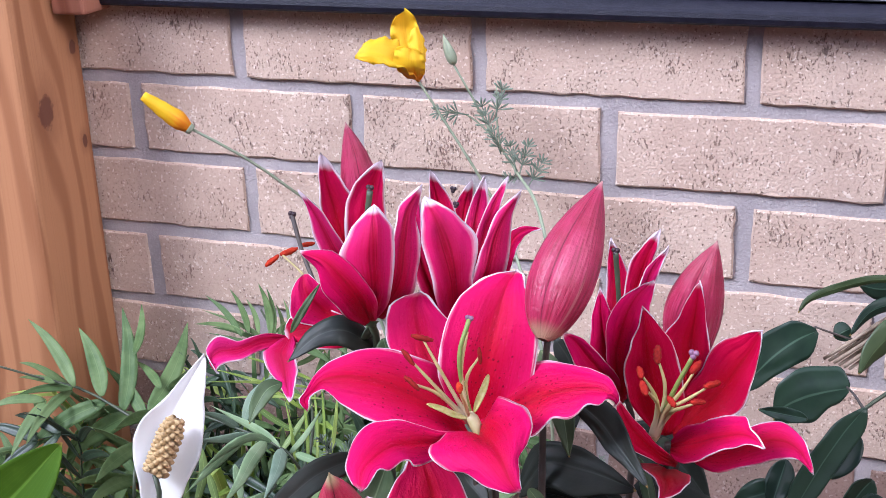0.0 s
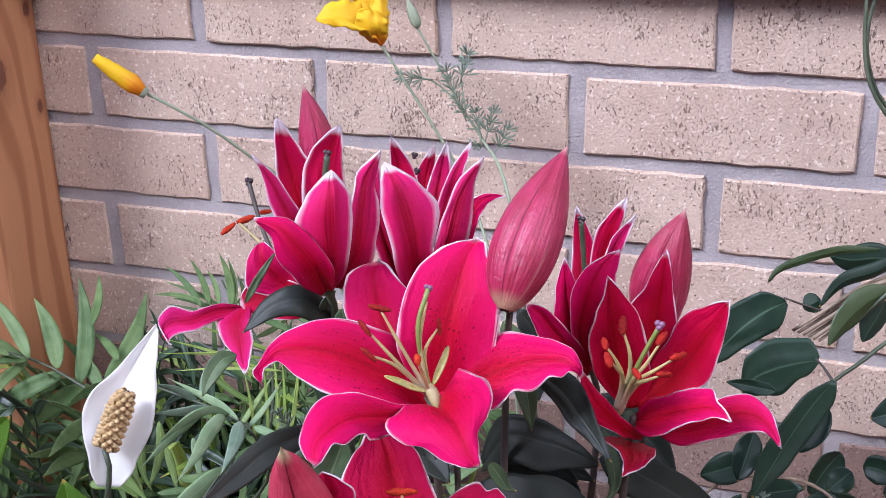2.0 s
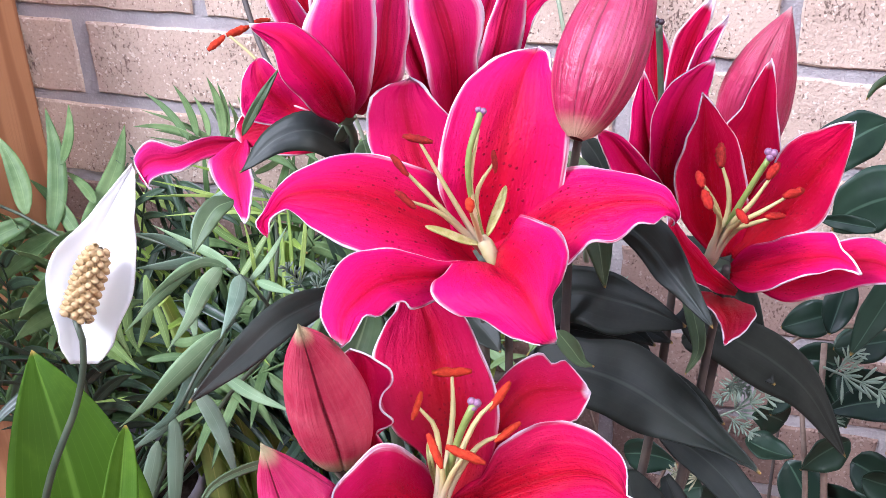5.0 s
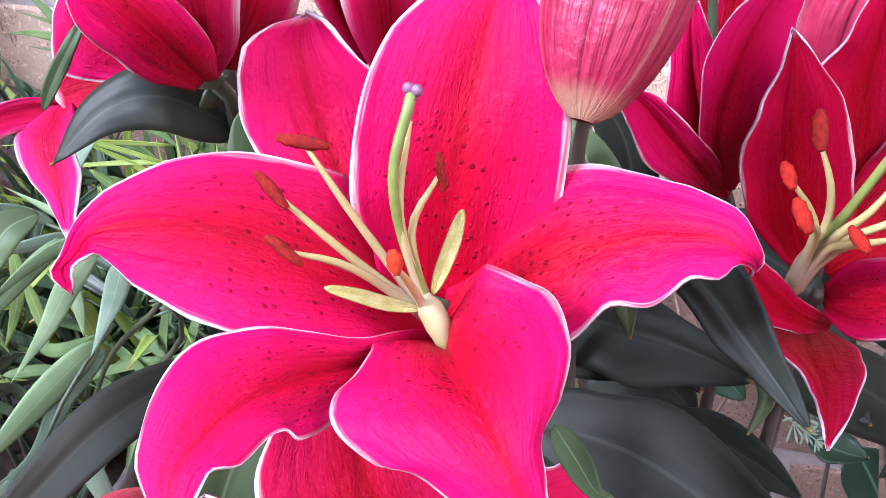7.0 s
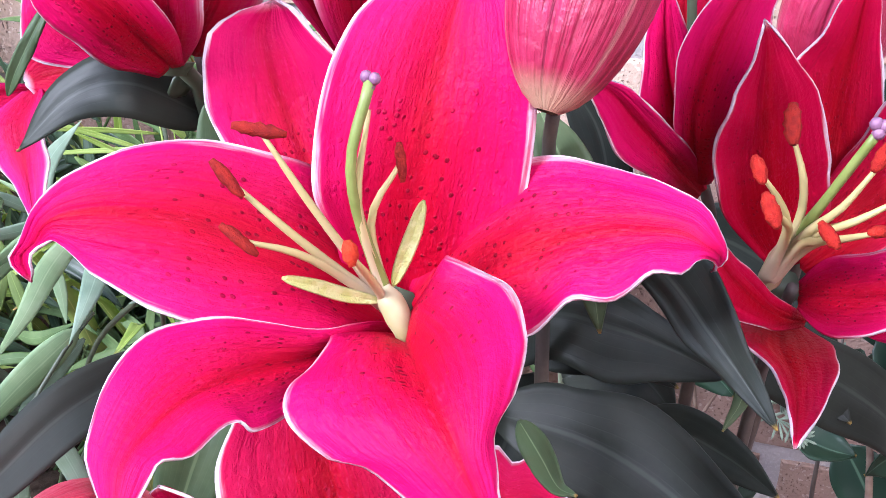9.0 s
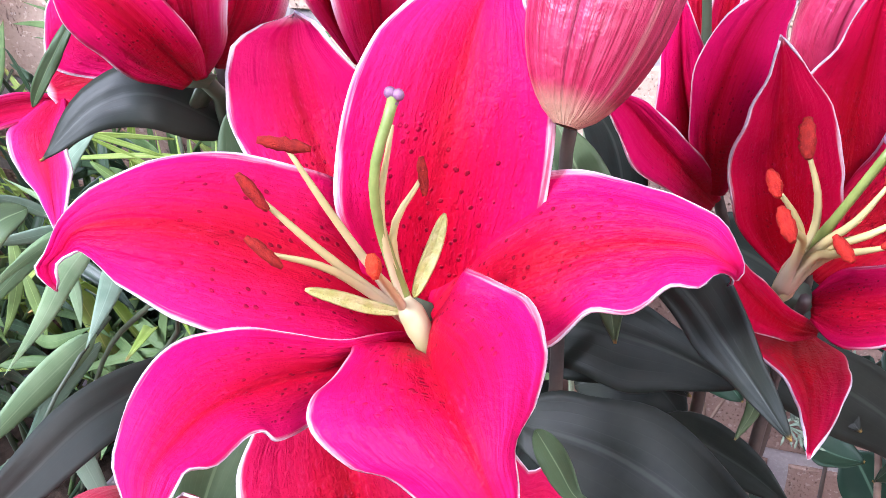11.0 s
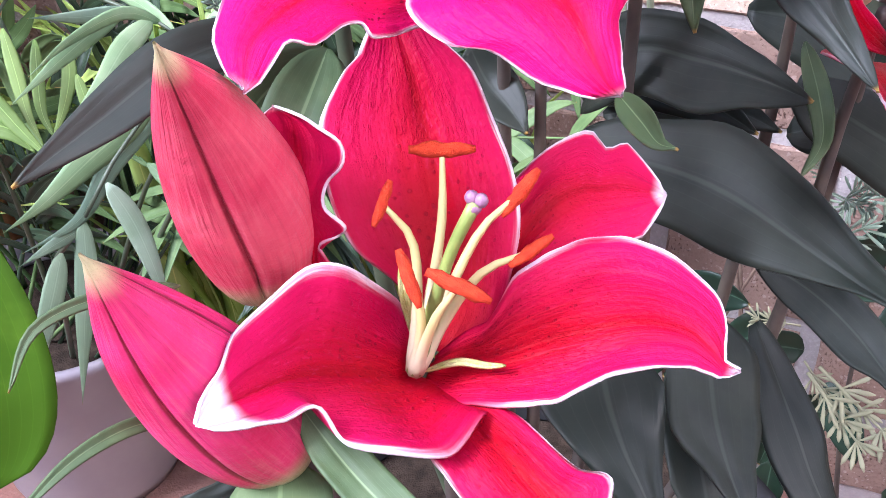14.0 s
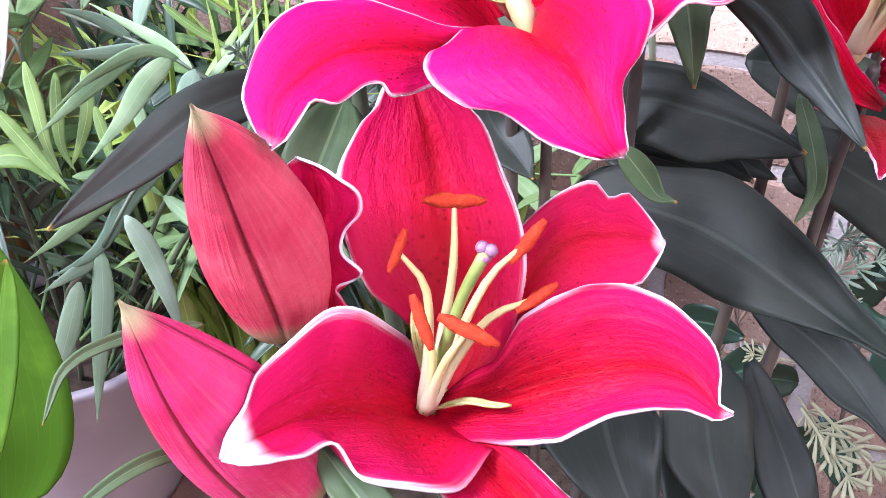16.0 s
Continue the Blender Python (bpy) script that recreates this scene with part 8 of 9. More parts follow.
blade('leaf', [(0.3487, -0.1449, 0.4502), (0.3440, -0.1473, 0.4456), (0.3392, -0.1498, 0.4409), (0.3344, -0.1523, 0.4363)], (-0.7392, 0.3765, 0.5585), 0.0096, IVY, climber, seed=149, fore=0.6, aft=0.7195490580551434, cup=0.04466041338697456, rows=16, cols=8, rib=0.0009, ruffle=0.002, waves=1.2)
blade('leaf', [(0.3359, -0.1684, 0.4019), (0.3167, -0.1688, 0.4002), (0.2972, -0.1712, 0.3961), (0.2786, -0.1756, 0.3900)], (-0.2351, 0.5450, 0.8048), 0.0129, IVY, climber, seed=150, fore=0.6, aft=0.8722936468372188, cup=0.29901804436101115, rows=16, cols=8, rib=0.0009, ruffle=0.002, waves=1.2)
blade('leaf', [(0.3139, -0.1319, 0.4207), (0.3023, -0.1336, 0.4176), (0.2903, -0.1355, 0.4145), (0.2786, -0.1375, 0.4116)], (-0.2901, 0.5046, 0.8131), 0.0124, IVY, climber, seed=151, fore=0.6, aft=0.740382366106154, cup=0.014565649064536878, rows=16, cols=8, rib=0.0009, ruffle=0.002, waves=1.2)
blade('leaf', [(0.2805, -0.0986, 0.3900), (0.2937, -0.0979, 0.3915), (0.3068, -0.0964, 0.3945), (0.3190, -0.0943, 0.3989)], (0.1759, -0.9375, -0.3003), 0.0123, IVY, climber, seed=152, fore=0.6, aft=0.8333826853402085, cup=0.35, rows=16, cols=8, rib=0.0009, ruffle=0.002, waves=1.2)
blade('leaf', [(0.2842, -0.1346, 0.3897), (0.3025, -0.1387, 0.3843), (0.3216, -0.1418, 0.3812), (0.3403, -0.1438, 0.3804)], (-0.1917, -0.2079, -0.9592), 0.0183, IVY, climber, seed=153, fore=0.6, aft=0.8484900551733242, cup=0.35, rows=16, cols=8, rib=0.0009, ruffle=0.002, waves=1.2)
blade('leaf', [(0.3191, -0.1163, 0.3831), (0.3337, -0.1140, 0.3881), (0.3478, -0.1109, 0.3948), (0.3606, -0.1071, 0.4029)], (0.4638, -0.4554, -0.7599), 0.0195, IVY, climber, seed=154, fore=0.6, aft=0.8054393204778973, cup=0.35, rows=16, cols=8, rib=0.0009, ruffle=0.002, waves=1.2)
blade('leaf', [(0.3430, -0.0798, 0.4261), (0.3352, -0.0847, 0.4166), (0.3286, -0.0905, 0.4061), (0.3234, -0.0968, 0.3953)], (-0.7621, -0.2212, 0.6085), 0.0139, IVY, climber, seed=155, fore=0.6, aft=0.7081803049923189, cup=0.35, rows=16, cols=8, rib=0.0009, ruffle=0.002, waves=1.2)
blade('leaf', [(0.3285, -0.1260, 0.3520), (0.3398, -0.1288, 0.3493), (0.3516, -0.1309, 0.3479), (0.3633, -0.1322, 0.3479)], (-0.2072, -0.8664, -0.4543), 0.0164, IVY, climber, seed=156, fore=0.6, aft=0.73264295678828, cup=0.35, rows=16, cols=8, rib=0.0009, ruffle=0.002, waves=1.2)
blade('leaf', [(0.2992, -0.1265, 0.3319), (0.2885, -0.1306, 0.3261), (0.2785, -0.1356, 0.3192), (0.2696, -0.1414, 0.3117)], (-0.5297, -0.0941, 0.8430), 0.0141, IVY, climber, seed=157, fore=0.6, aft=0.8575998233565986, cup=0.35, rows=16, cols=8, rib=0.0009, ruffle=0.002, waves=1.2)
blade('leaf', [(0.3090, -0.1486, 0.3198), (0.3217, -0.1504, 0.3184), (0.3349, -0.1514, 0.3183), (0.3476, -0.1516, 0.3196)], (-0.0122, -0.1092, -0.9939), 0.0148, IVY, climber, seed=158, fore=0.6, aft=0.8086387976501093, cup=0.35, rows=16, cols=8, rib=0.0009, ruffle=0.002, waves=1.2)
blade('leaf', [(0.2586, -0.1033, 0.3646), (0.2531, -0.1089, 0.3566), (0.2487, -0.1151, 0.3479), (0.2456, -0.1214, 0.3391)], (-0.8062, -0.2019, 0.5560), 0.0108, IVY, climber, seed=159, fore=0.6, aft=0.7737032315529927, cup=0.35, rows=16, cols=8, rib=0.0009, ruffle=0.002, waves=1.2)
blade('leaf', [(0.2307, -0.1251, 0.3182), (0.2416, -0.1271, 0.3148), (0.2532, -0.1284, 0.3126), (0.2647, -0.1289, 0.3116)], (-0.1480, -0.9675, -0.2051), 0.0126, IVY, climber, seed=160, fore=0.6, aft=0.9130631677234357, cup=0.35, rows=16, cols=8, rib=0.0009, ruffle=0.002, waves=1.2)
blade('leaf', [(0.3553, -0.1258, 0.3214), (0.3452, -0.1237, 0.3229), (0.3345, -0.1224, 0.3234), (0.3238, -0.1220, 0.3228)], (0.1112, 0.6373, 0.7625), 0.0151, IVY, climber, seed=161, fore=0.6, aft=0.8220397496388089, cup=0.35, rows=16, cols=8, rib=0.0009, ruffle=0.002, waves=1.2)
tube('twig', [(0.2451, -0.1547, 0.4148), (0.2622, -0.1542, 0.4330), (0.2894, -0.1541, 0.4416), (0.3245, -0.1555, 0.4401), (0.3616, -0.1571, 0.4128)], (0.0010, 0.0014, 0.0014, 0.0010), WICKER, climber, n=14, sides=6)
tube('twig', [(0.3503, -0.1328, 0.4122), (0.3633, -0.1425, 0.3987), (0.3774, -0.1475, 0.3750)], (0.0014, 0.0018, 0.0020), TWIG, climber, n=8, sides=6)
tube('twig', [(0.2746, -0.0990, 0.3893), (0.2777, -0.1136, 0.3494), (0.2860, -0.1346, 0.3043), (0.2977, -0.1395, 0.1767)], (0.0022, 0.0026, 0.0030), TWIG, climber, n=8, sides=7)
tube('twig', [(0.2639, -0.1017, 0.3491), (0.2694, -0.1209, 0.3222), (0.2749, -0.1329, 0.2902), (0.2859, -0.1408, 0.1750)], (0.0018, 0.0022, 0.0030), TWIG, climber, n=8, sides=7)
poppy = thing("california_poppy", None, "yellow-orange california poppies with feathery grey-green leaves", "poppy")
tube('stem', [(-0.0220, -0.0874, 0.7281), (0.0014, -0.0880, 0.6937), (0.0304, -0.0915, 0.6510), (0.0526, -0.0900, 0.6055), (0.1038, -0.1650, 0.5156), (0.1098, -0.1475, 0.2995)], (0.0011, 0.0013, 0.0016), POPPY_STEM, poppy, n=24, sides=7)
tube('stem', [(-0.1509, -0.2143, 0.7136), (-0.1160, -0.2012, 0.6904), (-0.0859, -0.1838, 0.6601), (-0.0591, -0.1718, 0.6263), (-0.0110, -0.1740, 0.5035), (0.0289, -0.2009, 0.2654)], (0.0011, 0.0013, 0.0016), POPPY_STEM, poppy, n=24, sides=7)
tube('stem', [(0.0006, -0.0662, 0.7371), (0.0158, -0.0672, 0.7120), (0.0348, -0.0701, 0.6797), (0.0525, -0.0678, 0.6525), (0.0990, -0.1569, 0.6341), (0.1193, -0.1550, 0.4643)], (0.0009, 0.0013, 0.0018), POPPY_STEM, poppy, n=24, sides=7)
tube('stem', [(0.0329, -0.0546, 0.7191), (0.0359, -0.0655, 0.6946), (0.0406, -0.0695, 0.6684)], (0.0006, 0.0009), POPPY_STEM, poppy, n=8, sides=6)
tube('stem', [(-0.0030, -0.0746, 0.7000), (0.0146, -0.0717, 0.6967), (0.0326, -0.0701, 0.6819)], (0.0006, 0.0009), POPPY_STEM, poppy, n=8, sides=6)
poppy_flower = tube('flower', [(-0.0203, -0.0872, 0.7264), (-0.0246, -0.0875, 0.7316)], (0.0016, 0.0026), POPPY_DEEP, poppy, n=4, label='open yellow poppy flower')
loft('petal', [(-0.0239, -0.0848, 0.7283), (-0.0324, -0.0738, 0.7470), (-0.0370, -0.0688, 0.7636), (-0.0371, -0.0694, 0.7778)],
     [(-0.0104, -0.0061, 0.0008), (-0.0107, -0.0069, -0.0027)],
     [(0.0118, 0.0027, 0.0022), (0.0106, 0.0017, -0.0008)], POPPY, poppy_flower, seed=162, blunt=0.3, ruffle=0.0035, waves=4.5, foot=0.3, cup=0.2)
loft('petal', [(-0.0220, -0.0874, 0.7281), (-0.0181, -0.0877, 0.7439), (-0.0197, -0.0832, 0.7573), (-0.0236, -0.0794, 0.7669)],
     [(-0.0088, -0.0015, -0.0014), (-0.0092, -0.0027, -0.0012)],
     [(0.0005, 0.0072, -0.0028), (0.0007, 0.0079, -0.0050)], POPPY, poppy_flower, seed=163, blunt=0.4, ruffle=0.0028, waves=4.5, foot=0.3, cup=-0.2)
loft('petal', [(-0.0236, -0.0879, 0.7286), (-0.0365, -0.1002, 0.7443), (-0.0499, -0.1064, 0.7511), (-0.0633, -0.1103, 0.7495)],
     [(0.0111, 0.0005, -0.0070), (0.0050, -0.0020, -0.0080)],
     [(-0.0007, 0.0115, 0.0134), (0.0009, 0.0103, 0.0102)], POPPY, poppy_flower, seed=164, blunt=0.35, ruffle=0.0035, waves=4.5, foot=0.35, cup=-0.2)
loft('petal', [(-0.0225, -0.0897, 0.7286), (-0.0208, -0.0990, 0.7418), (-0.0216, -0.0988, 0.7491), (-0.0229, -0.0971, 0.7539)],
     [(-0.0149, -0.0031, 0.0021), (-0.0133, -0.0010, 0.0039)],
     [(0.0076, 0.0067, -0.0024), (0.0075, 0.0070, -0.0011)], POPPY, poppy_flower, seed=165, blunt=0.3, ruffle=0.0028, waves=4.5, foot=0.4, cup=-0.3)
tube('furled_flower', [(-0.1512, -0.2146, 0.7132), (-0.1572, -0.2166, 0.7188), (-0.1676, -0.2206, 0.7279), (-0.1754, -0.2237, 0.7348), (-0.1807, -0.2259, 0.7395)], (0.0036, 0.0070, 0.0062, 0.0050, 0.0034), POPPY, poppy, n=14, sides=10, label='furled yellow poppy flower', lumps=0.05)
tube('calyx', [(-0.1526, -0.2151, 0.7145), (-0.1501, -0.2142, 0.7123)], (0.0045, 0.0036), POPPY_STEM, poppy, n=3)
bud([(0.0015, -0.0662, 0.7358), (-0.0004, -0.0656, 0.7414), (-0.0041, -0.0650, 0.7500), (-0.0079, -0.0641, 0.7603)], 0.0042, poppy, POPPY_STEM, 0.3, 'pointed green poppy bud')
feather((0.0146, -0.0714, 0.6975), (-0.0229, -0.0173, 0.0057), 0.0293, poppy, FEATHER, seed=0, normal=(0.3040, -0.9185, 0.2531))
feather((0.0344, -0.0665, 0.6925), (0.0078, -0.0005, 0.0300), 0.0310, poppy, FEATHER, seed=1, normal=(0.2834, -0.9236, 0.2583))
feather((0.0326, -0.0671, 0.6810), (-0.0081, -0.0055, 0.0283), 0.0299, poppy, FEATHER, seed=2, normal=(0.2844, -0.9201, 0.2694))
feather((0.0413, -0.0720, 0.6669), (-0.0071, -0.0062, 0.0228), 0.0247, poppy, FEATHER, seed=3, normal=(0.2762, -0.9179, 0.2850))
feather((0.0539, -0.0724, 0.6540), (-0.0046, -0.0043, 0.0253), 0.0261, poppy, FEATHER, seed=4, normal=(0.2631, -0.9175, 0.2983))
feather((0.0562, -0.0727, 0.6510), (0.0083, 0.0003, 0.0282), 0.0294, poppy, FEATHER, seed=5, normal=(0.2607, -0.9172, 0.3014))
feather((0.0622, -0.0693, 0.6397), (0.0135, 0.0010, 0.0254), 0.0288, poppy, FEATHER, seed=6, normal=(0.2531, -0.9159, 0.3116))
feather((0.0587, -0.0731, 0.6476), (-0.0116, -0.0125, 0.0053), 0.0178, poppy, FEATHER, seed=7, normal=(0.2581, -0.9167, 0.3050))
feather((0.2724, -0.1731, 0.4211), (0.0396, -0.0140, -0.0034), 0.0422, poppy, FEATHER, seed=30, normal=(0.0262, -0.8399, 0.5422))
feather((0.2768, -0.1760, 0.4165), (0.0158, 0.0025, 0.0221), 0.0272, poppy, FEATHER, seed=31, normal=(0.0213, -0.8367, 0.5473))
feather((0.2289, -0.1669, 0.3980), (-0.0180, -0.0179, -0.0058), 0.0260, poppy, FEATHER, seed=32, normal=(0.0730, -0.8284, 0.5554))
feather((0.2214, -0.1714, 0.3924), (0.0268, 0.0053, 0.0228), 0.0356, poppy, FEATHER, seed=33, normal=(0.0811, -0.8235, 0.5615))
feather((0.2757, -0.1718, 0.3695), (0.0146, 0.0013, 0.0189), 0.0239, poppy, FEATHER, seed=34, normal=(0.0218, -0.8142, 0.5801))
feather((0.2130, -0.1744, 0.3712), (0.0330, 0.0050, 0.0214), 0.0397, poppy, FEATHER, seed=35, normal=(0.0694, -0.8064, 0.5873))
feather((0.2153, -0.1566, 0.3613), (0.0216, -0.0137, -0.0036), 0.0258, poppy, FEATHER, seed=36, normal=(0.0652, -0.8083, 0.5852))
feather((0.2192, -0.2461, 0.3526), (0.0301, -0.0290, -0.0142), 0.0441, poppy, FEATHER_PALE, seed=37, normal=(-0.0153, -0.7431, 0.6690))
feather((0.2236, -0.2437, 0.3554), (0.0358, -0.0262, -0.0107), 0.0456, poppy, FEATHER_PALE, seed=38, normal=(-0.0226, -0.7472, 0.6643))
feather((0.2170, -0.2354, 0.3496), (0.0178, -0.0204, -0.0068), 0.0279, poppy, FEATHER_PALE, seed=39, normal=(-0.0114, -0.7486, 0.6629))
feather((0.2126, -0.2099, 0.3485), (-0.0230, -0.0085, 0.0060), 0.0253, poppy, FEATHER_PALE, seed=40, normal=(-0.0041, -0.7653, 0.6437))
feather((0.2143, -0.2180, 0.4324), (0.0171, -0.0111, 0.0021), 0.0205, poppy, FEATHER, seed=41, normal=(-0.0077, -0.8356, 0.5492))
feather((0.2176, -0.2205, 0.4287), (0.0150, 0.0007, 0.0203), 0.0253, poppy, FEATHER, seed=42, normal=(-0.0136, -0.8312, 0.5558))
feather((0.2115, -0.2169, 0.4341), (-0.0074, -0.0012, 0.0169), 0.0185, poppy, FEATHER, seed=43, normal=(-0.0027, -0.8376, 0.5462))
feather((0.1353, -0.1659, 0.4503), (0.0126, -0.0029, 0.0126), 0.0181, poppy, FEATHER, seed=44, normal=(0.1246, -0.8668, 0.4829))
feather((0.0056, -0.3357, 0.5340), (-0.0083, -0.0053, 0.0181), 0.0206, poppy, FEATHER, seed=45, normal=(0.3767, -0.7742, 0.5087))
feather((0.0095, -0.3360, 0.5307), (0.0075, 0.0036, 0.0199), 0.0216, poppy, FEATHER, seed=46, normal=(0.3718, -0.7738, 0.5129))
blade('leaf', [(0.0556, -0.4715, 0.5424), (0.0451, -0.4884, 0.5498), (0.0360, -0.5046, 0.5501), (0.0346, -0.5170, 0.5402)], (-0.5319, 0.3134, 0.7867), 0.0019, LILY_LEAF_PALE, lily, seed=166, fore=0.4, aft=0.7, rows=18, cols=6)
blade('leaf', [(0.0605, -0.4894, 0.5137), (0.0540, -0.5036, 0.5208), (0.0474, -0.5181, 0.5214), (0.0416, -0.5340, 0.5171)], (-0.6275, 0.3177, 0.7109), 0.0022, LILY_LEAF_PALE, lily, seed=167, fore=0.4, aft=0.7, rows=18, cols=6)

grass = thing("grassy_plant", None, "clump of bright yellow-green strap leaves behind the palm", "plant")
rnd = random.Random(3)
for i in range(110):
    root = V(-0.15 + rnd.uniform(-0.16, 0.18), -0.055 + rnd.uniform(-0.03, 0.035), 0.0)
    if (root - PALM_POT).length < 0.10 or (root.x < -0.375 and root.y > -0.11):
        continue
    g = rnd.uniform(0, 6.28)
    h = rnd.uniform(0.26, 0.44)
    lean = V(math.cos(g) * 0.09, min(0.01, math.sin(g) * 0.05 - 0.03), 0)
    p = [root, root + V(0, 0, h * 0.5) + lean * 0.2, root + V(0, 0, h * 0.9) + lean * 0.7, root + V(0, 0, h) + lean * 1.4]
    blade("strap_leaf", p, V(math.sin(g), -math.cos(g), 0), rnd.uniform(0.0035, 0.0065), GRASSY, grass, 0.3, 0, 1, 0.25, 0.7, 0.6, 10, 4, i, 0.0004, 0.0004)


for i in range(120):
    root = V(-0.31 + rnd.uniform(-0.10, 0.16), -0.065 + rnd.uniform(-0.045, 0.045), 0.0)
    if (root - PALM_POT).length < 0.10 or (root.x < -0.375 and root.y > -0.11):
        continue
    g = rnd.uniform(0, 6.28)
    h = rnd.uniform(0.28, 0.45)
    lean = V(math.cos(g) * 0.08, min(0.01, math.sin(g) * 0.05 - 0.03), 0)
    p = [root, root + V(0, 0, h * 0.5) + lean * 0.2, root + V(0, 0, h * 0.9) + lean * 0.8, root + V(0, 0, h * 0.97) + lean * 1.5]
    blade("strap_leaf", p, V(math.sin(g), -math.cos(g), 0), rnd.uniform(0.0055, 0.010), GRASSY, grass, 0.3, 0, 1, 0.25, 0.5, 0.6, 10, 4, i, 0.0004, 0.0004)

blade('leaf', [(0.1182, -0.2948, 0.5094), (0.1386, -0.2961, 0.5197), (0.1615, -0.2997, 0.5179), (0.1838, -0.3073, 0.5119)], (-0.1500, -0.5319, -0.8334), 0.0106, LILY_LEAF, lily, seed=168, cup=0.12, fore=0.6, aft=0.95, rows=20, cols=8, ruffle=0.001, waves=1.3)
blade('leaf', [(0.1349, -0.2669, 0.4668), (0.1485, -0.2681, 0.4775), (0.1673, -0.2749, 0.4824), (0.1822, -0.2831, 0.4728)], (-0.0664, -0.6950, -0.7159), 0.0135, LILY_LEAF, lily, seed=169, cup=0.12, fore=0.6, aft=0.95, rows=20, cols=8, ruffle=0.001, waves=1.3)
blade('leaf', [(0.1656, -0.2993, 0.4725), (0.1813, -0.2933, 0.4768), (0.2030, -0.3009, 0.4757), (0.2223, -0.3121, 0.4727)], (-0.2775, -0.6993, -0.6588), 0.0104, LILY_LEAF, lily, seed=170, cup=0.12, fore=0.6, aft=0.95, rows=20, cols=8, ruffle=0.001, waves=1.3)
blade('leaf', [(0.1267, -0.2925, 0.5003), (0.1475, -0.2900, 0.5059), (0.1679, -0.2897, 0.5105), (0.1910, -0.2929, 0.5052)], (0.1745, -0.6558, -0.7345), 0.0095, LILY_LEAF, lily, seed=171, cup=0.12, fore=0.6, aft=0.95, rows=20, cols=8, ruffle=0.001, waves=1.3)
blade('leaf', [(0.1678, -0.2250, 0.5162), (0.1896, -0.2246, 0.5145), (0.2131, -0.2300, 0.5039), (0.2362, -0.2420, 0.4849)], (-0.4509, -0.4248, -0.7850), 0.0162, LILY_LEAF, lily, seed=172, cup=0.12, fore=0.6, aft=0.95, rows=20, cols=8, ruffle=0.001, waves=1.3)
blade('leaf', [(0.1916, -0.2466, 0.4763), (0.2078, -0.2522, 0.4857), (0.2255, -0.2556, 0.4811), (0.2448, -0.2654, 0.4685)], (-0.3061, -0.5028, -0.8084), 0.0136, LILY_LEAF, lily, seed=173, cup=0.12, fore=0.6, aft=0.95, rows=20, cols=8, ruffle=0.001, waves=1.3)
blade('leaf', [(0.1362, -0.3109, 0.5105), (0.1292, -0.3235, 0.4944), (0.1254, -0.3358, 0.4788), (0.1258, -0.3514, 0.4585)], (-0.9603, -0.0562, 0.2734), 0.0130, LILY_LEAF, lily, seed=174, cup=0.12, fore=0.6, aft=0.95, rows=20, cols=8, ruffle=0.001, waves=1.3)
blade('leaf', [(0.0616, -0.3855, 0.5666), (0.0618, -0.4042, 0.5576), (0.0580, -0.4174, 0.5416), (0.0570, -0.4299, 0.5259)], (-0.9203, -0.1617, 0.3561), 0.0115, LILY_LEAF_PALE, lily, seed=175, cup=0.12, fore=0.6, aft=0.95, rows=20, cols=8, ruffle=0.001, waves=1.3)
blade('leaf', [(0.0426, -0.3347, 0.6245), (0.0475, -0.3392, 0.6119), (0.0513, -0.3461, 0.5964), (0.0524, -0.3560, 0.5784)], (-0.9146, -0.4019, -0.0449), 0.0104, LILY_LEAF_PALE, lily, seed=176, cup=0.12, fore=0.6, aft=0.95, rows=20, cols=8, ruffle=0.001, waves=1.3)
blade('leaf', [(0.1379, -0.3163, 0.6204), (0.1494, -0.3273, 0.6046), (0.1576, -0.3395, 0.5894), (0.1636, -0.3498, 0.5694)], (-0.9140, -0.3408, -0.2203), 0.0088, LILY_LEAF_PALE, lily, seed=177, cup=0.12, fore=0.6, aft=0.95, rows=20, cols=8, ruffle=0.001, waves=1.3)
blade('leaf', [(0.1410, -0.2938, 0.6182), (0.1510, -0.2976, 0.6057), (0.1563, -0.3044, 0.5903), (0.1591, -0.3155, 0.5690)], (-0.9331, -0.3091, -0.1839), 0.0085, LILY_LEAF, lily, seed=178, cup=0.12, fore=0.6, aft=0.95, rows=20, cols=8, ruffle=0.001, waves=1.3)
blade('leaf', [(-0.0043, -0.3662, 0.6363), (-0.0008, -0.3645, 0.6434), (0.0040, -0.3570, 0.6537), (0.0093, -0.3500, 0.6633)], (0.8399, 0.1743, -0.5140), 0.0023, LILY_LEAF_PALE, lily, seed=179, cup=0.12, fore=0.6, aft=0.95, rows=20, cols=8, ruffle=0.001, waves=1.3)
blade('leaf', [(-0.0063, -0.3788, 0.6086), (-0.0112, -0.3878, 0.6086), (-0.0157, -0.3951, 0.6004), (-0.0177, -0.4017, 0.5915)], (-0.8180, -0.1255, 0.5613), 0.0055, LILY_LEAF_PALE, lily, seed=180, cup=0.12, fore=0.6, aft=0.95, rows=20, cols=8, ruffle=0.001, waves=1.3)

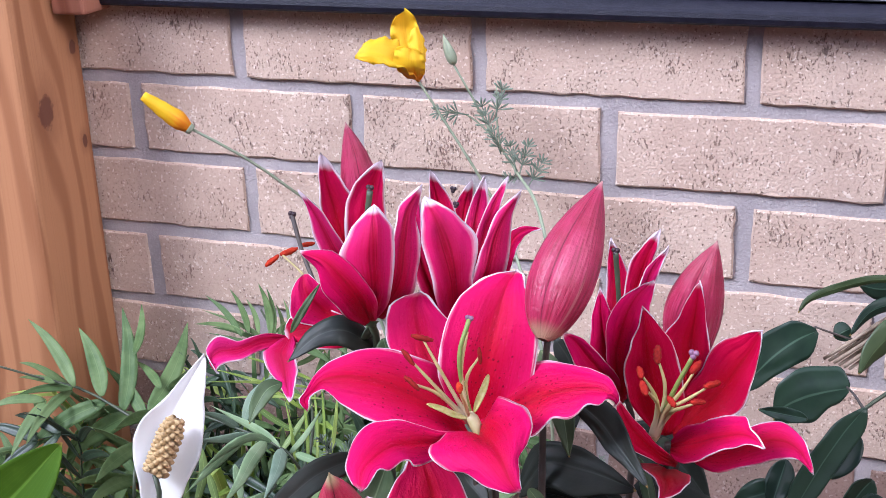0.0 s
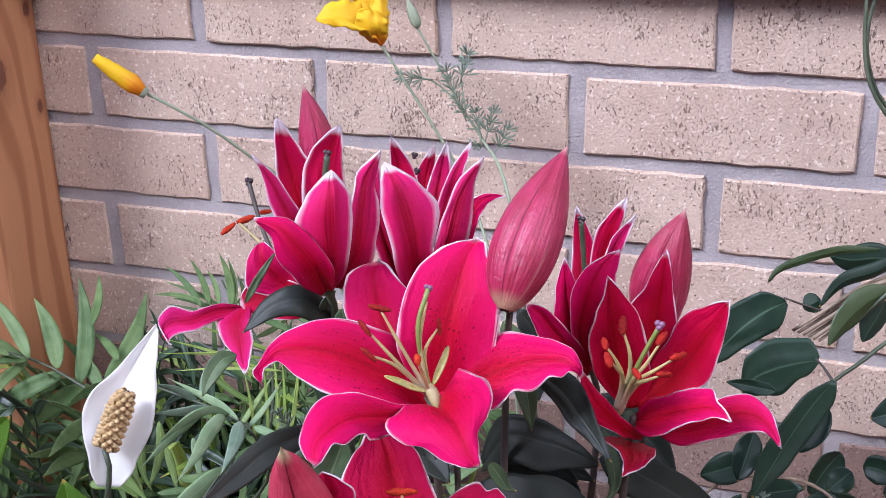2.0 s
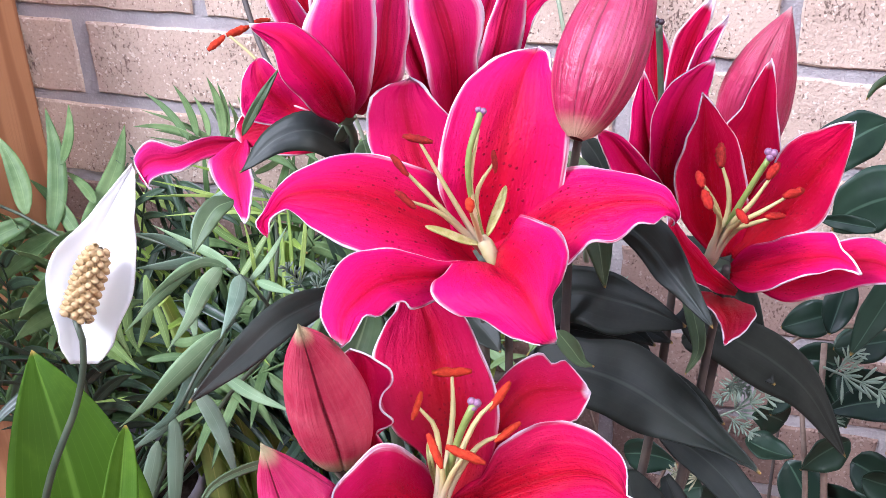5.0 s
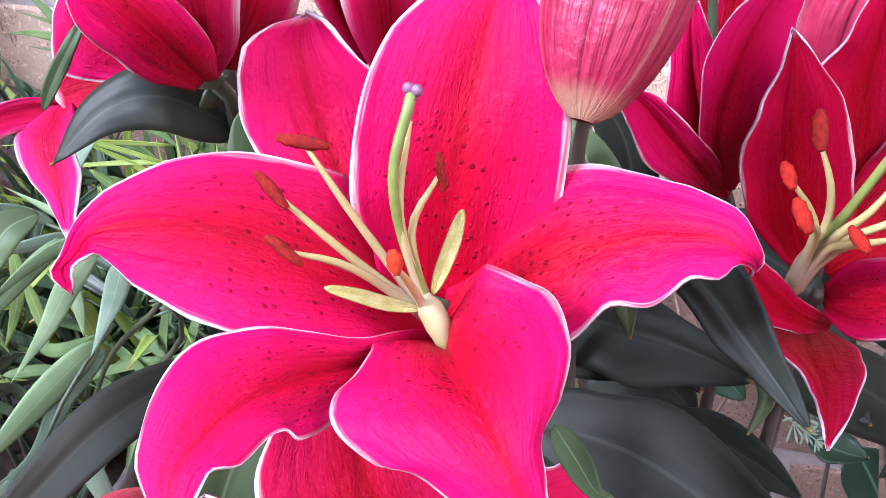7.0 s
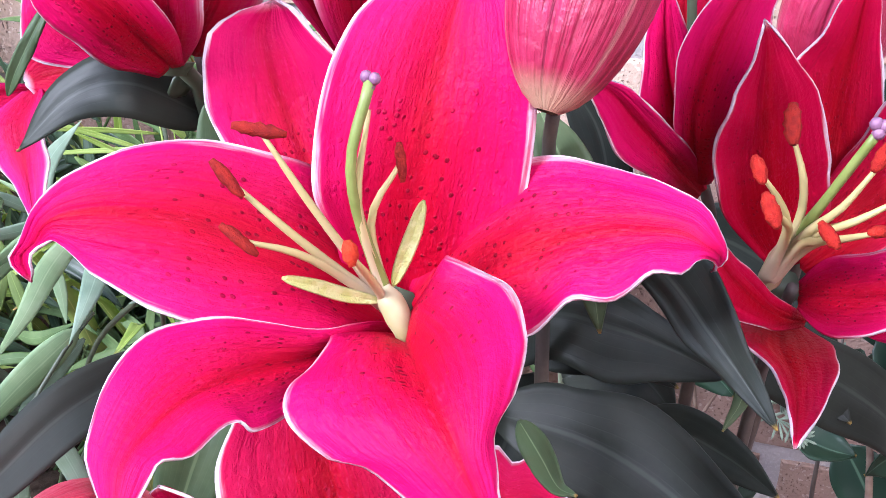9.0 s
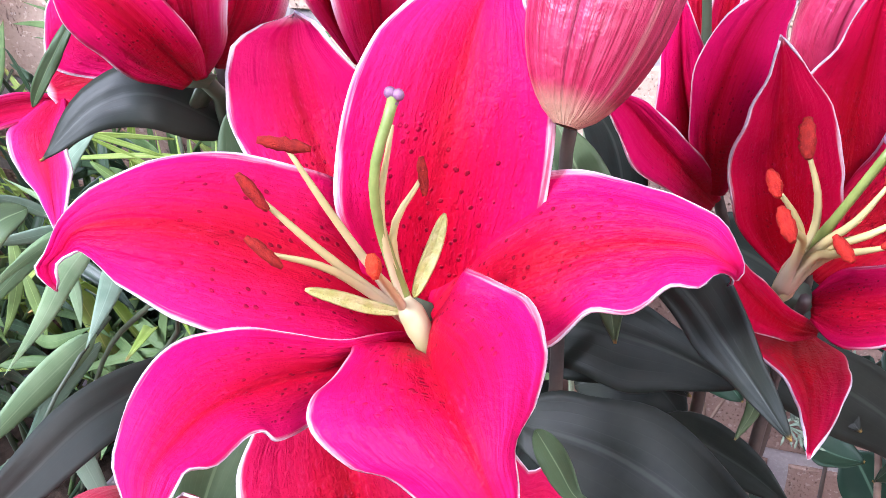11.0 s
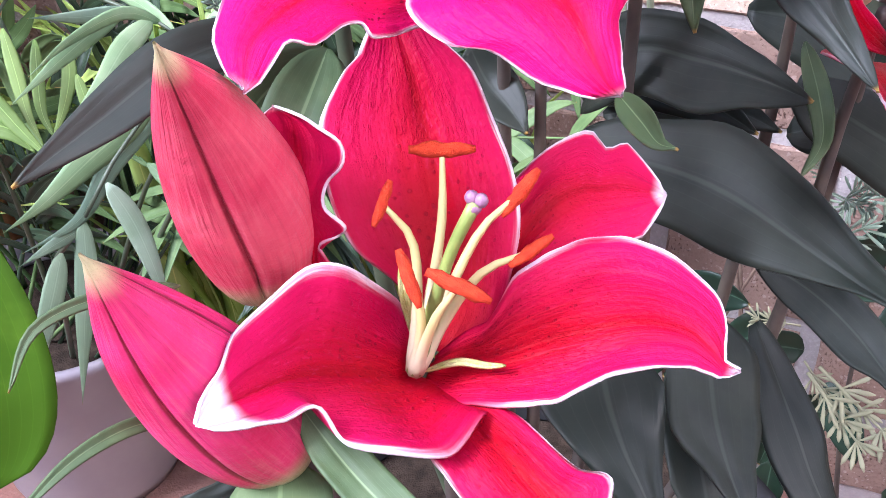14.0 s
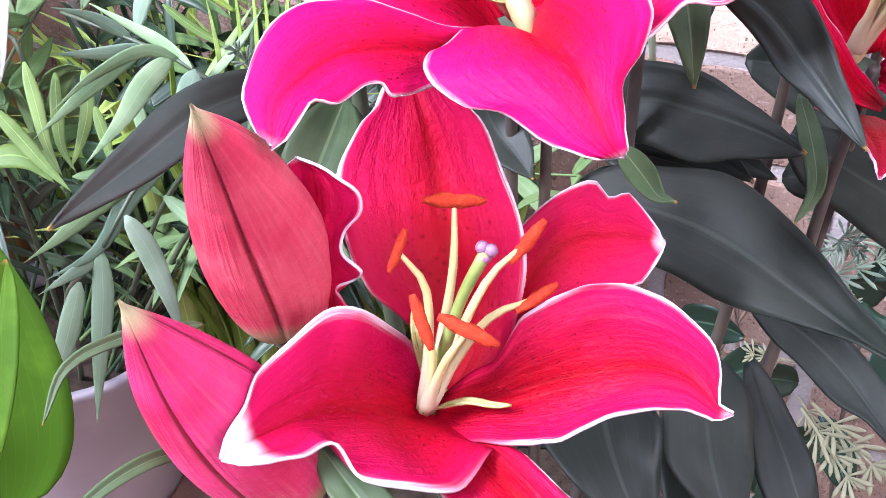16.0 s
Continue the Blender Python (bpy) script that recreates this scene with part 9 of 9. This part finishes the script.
rnd = random.Random(8)
for i in range(60):
    root = V(rnd.uniform(0.10, 0.62), rnd.uniform(-0.10, -0.015), rnd.uniform(0.05, 0.40))
    if root.z > 0.30 and root.x < 0.24:
        continue
    g = rnd.uniform(0, 6.28)
    d = V(math.cos(g), -0.35, math.sin(g) * 0.7 - 0.1).normalized()
    ln = rnd.uniform(0.03, 0.055)
    p = [root, root + d * ln * 0.35, root + d * ln * 0.7 - V(0, 0, 0.003), root + d * ln - V(0, 0, 0.009)]
    blade("leaf", p, d.cross(V(0.1, -1, 0.45)), rnd.uniform(0.011, 0.018), IVY, climber, 0.25, 0.002, 1.2, 0.55, 0.8, 0.12, 10, 6, i, 0.0008, 0.0005)
for i in range(14):
    x = rnd.uniform(0.12, 0.6)
    tube("twig", [V(x, -0.02 - rnd.random() * 0.05, 0.0), V(x + rnd.uniform(-0.03, 0.03), -0.04, 0.15), V(x + rnd.uniform(-0.06, 0.06), -0.03, rnd.uniform(0.25, 0.42))], (0.0022, 0.0016, 0.0009), rnd.choice((TWIG, TWIG, STEM_DARK)), climber, 10, 6)

loft('leaf', [(0.1696, -0.3384, 0.4242), (0.1792, -0.3543, 0.4123), (0.1885, -0.3686, 0.3995), (0.1977, -0.3866, 0.3821)],
     [(0.0104, 0.0067, -0.0001), (0.0137, 0.0064, -0.0019)],
     [(-0.0098, -0.0050, 0.0017), (-0.0116, -0.0056, 0.0018)], LILY_LEAF, lily, seed=181, foot=0.3, blunt=0.8, cup=0.12, ruffle=0.0012, waves=1.6, rows=26, cols=12)


# ---- bricks of the wall ----
COURSE, PITCH, BED = 0.0752, 0.2253, 0.6945


def brick_mesh(seed, length, height, depth, mat):
    """A brick with crumbled edges: a ragged front outline and straight sides."""
    rnd = random.Random(seed)
    n, m = 13, 5
    loop = [(-0.5 + i / n, -0.5) for i in range(n)] + [(0.5, -0.5 + i / m) for i in range(m)]
    loop += [(0.5 - i / n, 0.5) for i in range(n)] + [(-0.5, 0.5 - i / m) for i in range(m)]
    k = len(loop)
    front, lip, back = [], [], []
    for x, z in loop:
        dx, dz = rnd.uniform(-1, 1) * 0.0009, rnd.uniform(-1, 1) * 0.0009
        lip.append(V(x * length + dx, -depth / 2 + rnd.uniform(0.0006, 0.002), z * height + dz))
        front.append(V(x * (length - 0.003) + dx, -depth / 2, z * (height - 0.003) + dz))
        back.append(V(x * length, depth / 2, z * height))
    faces = [tuple(range(k))]
    for i in range(k):
        j = (i + 1) % k
        faces += [(i, k + i, k + j, j), (k + i, 2 * k + i, 2 * k + j, k + j)]
    me = bpy.data.meshes.new("brick")
    me.from_pydata([tuple(p) for p in front + lip + back], [], faces)
    me.materials.append(mat)
    return me


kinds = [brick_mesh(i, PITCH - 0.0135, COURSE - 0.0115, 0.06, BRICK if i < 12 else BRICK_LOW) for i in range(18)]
rnd = random.Random(4)
z = BED + COURSE * 0.5
rows = []
k = 0
while z - COURSE * (k + 0.5) > -COURSE:
    rows.append((k, BED + COURSE * (0.5 - k)))
    k += 1
rows = [(k, zc) for k, zc in rows if zc > -0.02]
for k, zc in rows:
    shift = 0.0 if k % 2 == 0 else PITCH / 2
    for i in range(-8, 9):
        x = i * PITCH + PITCH / 2 + shift
        # from k = 5 down, bricks with shade painted into their colour
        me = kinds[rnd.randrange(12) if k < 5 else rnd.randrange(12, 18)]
        if -1.9 < x < 2.0 and zc > 0.03:
            ob = new("brick", me)
            ob.matrix_world = pose(x + rnd.uniform(-1, 1) * 0.0012, 0.03 + rnd.uniform(-1, 1) * 0.0009, zc + rnd.uniform(-1, 1) * 0.0007, 0, rnd.uniform(-0.25, 0.25), 0)
            ob.parent = wall

# courses beside and above the window, seen only from far off
vs, fs = [], []
for k in range(1, 25):
    zc = BED + COURSE * (0.5 + k)
    if zc > 2.42:
        break
    for i in range(-8, 9):
        x = i * PITCH + PITCH / 2 + (0.0 if k % 2 == 0 else PITCH / 2)
        inside = W0 - 0.1 < x < W1 + 0.1 and zc < WTOP + 0.03
        if inside or not -1.8 < x < 1.95:
            continue
        b = len(vs)
        hx, hz = (PITCH - 0.0135) / 2, (COURSE - 0.0115) / 2
        vs += [(x + a * hx, y, zc + c * hz) for y in (0.0, 0.03) for a, c in ((-1, -1), (1, -1), (1, 1), (-1, 1))]
        fs += [tuple(b + q for q in f) for f in ((0, 1, 2, 3), (0, 4, 5, 1), (1, 5, 6, 2), (2, 6, 7, 3), (3, 7, 4, 0))]
tagged(link("upper_brickwork", vs, fs, BRICK, wall, "", None, False), kind="stuff")
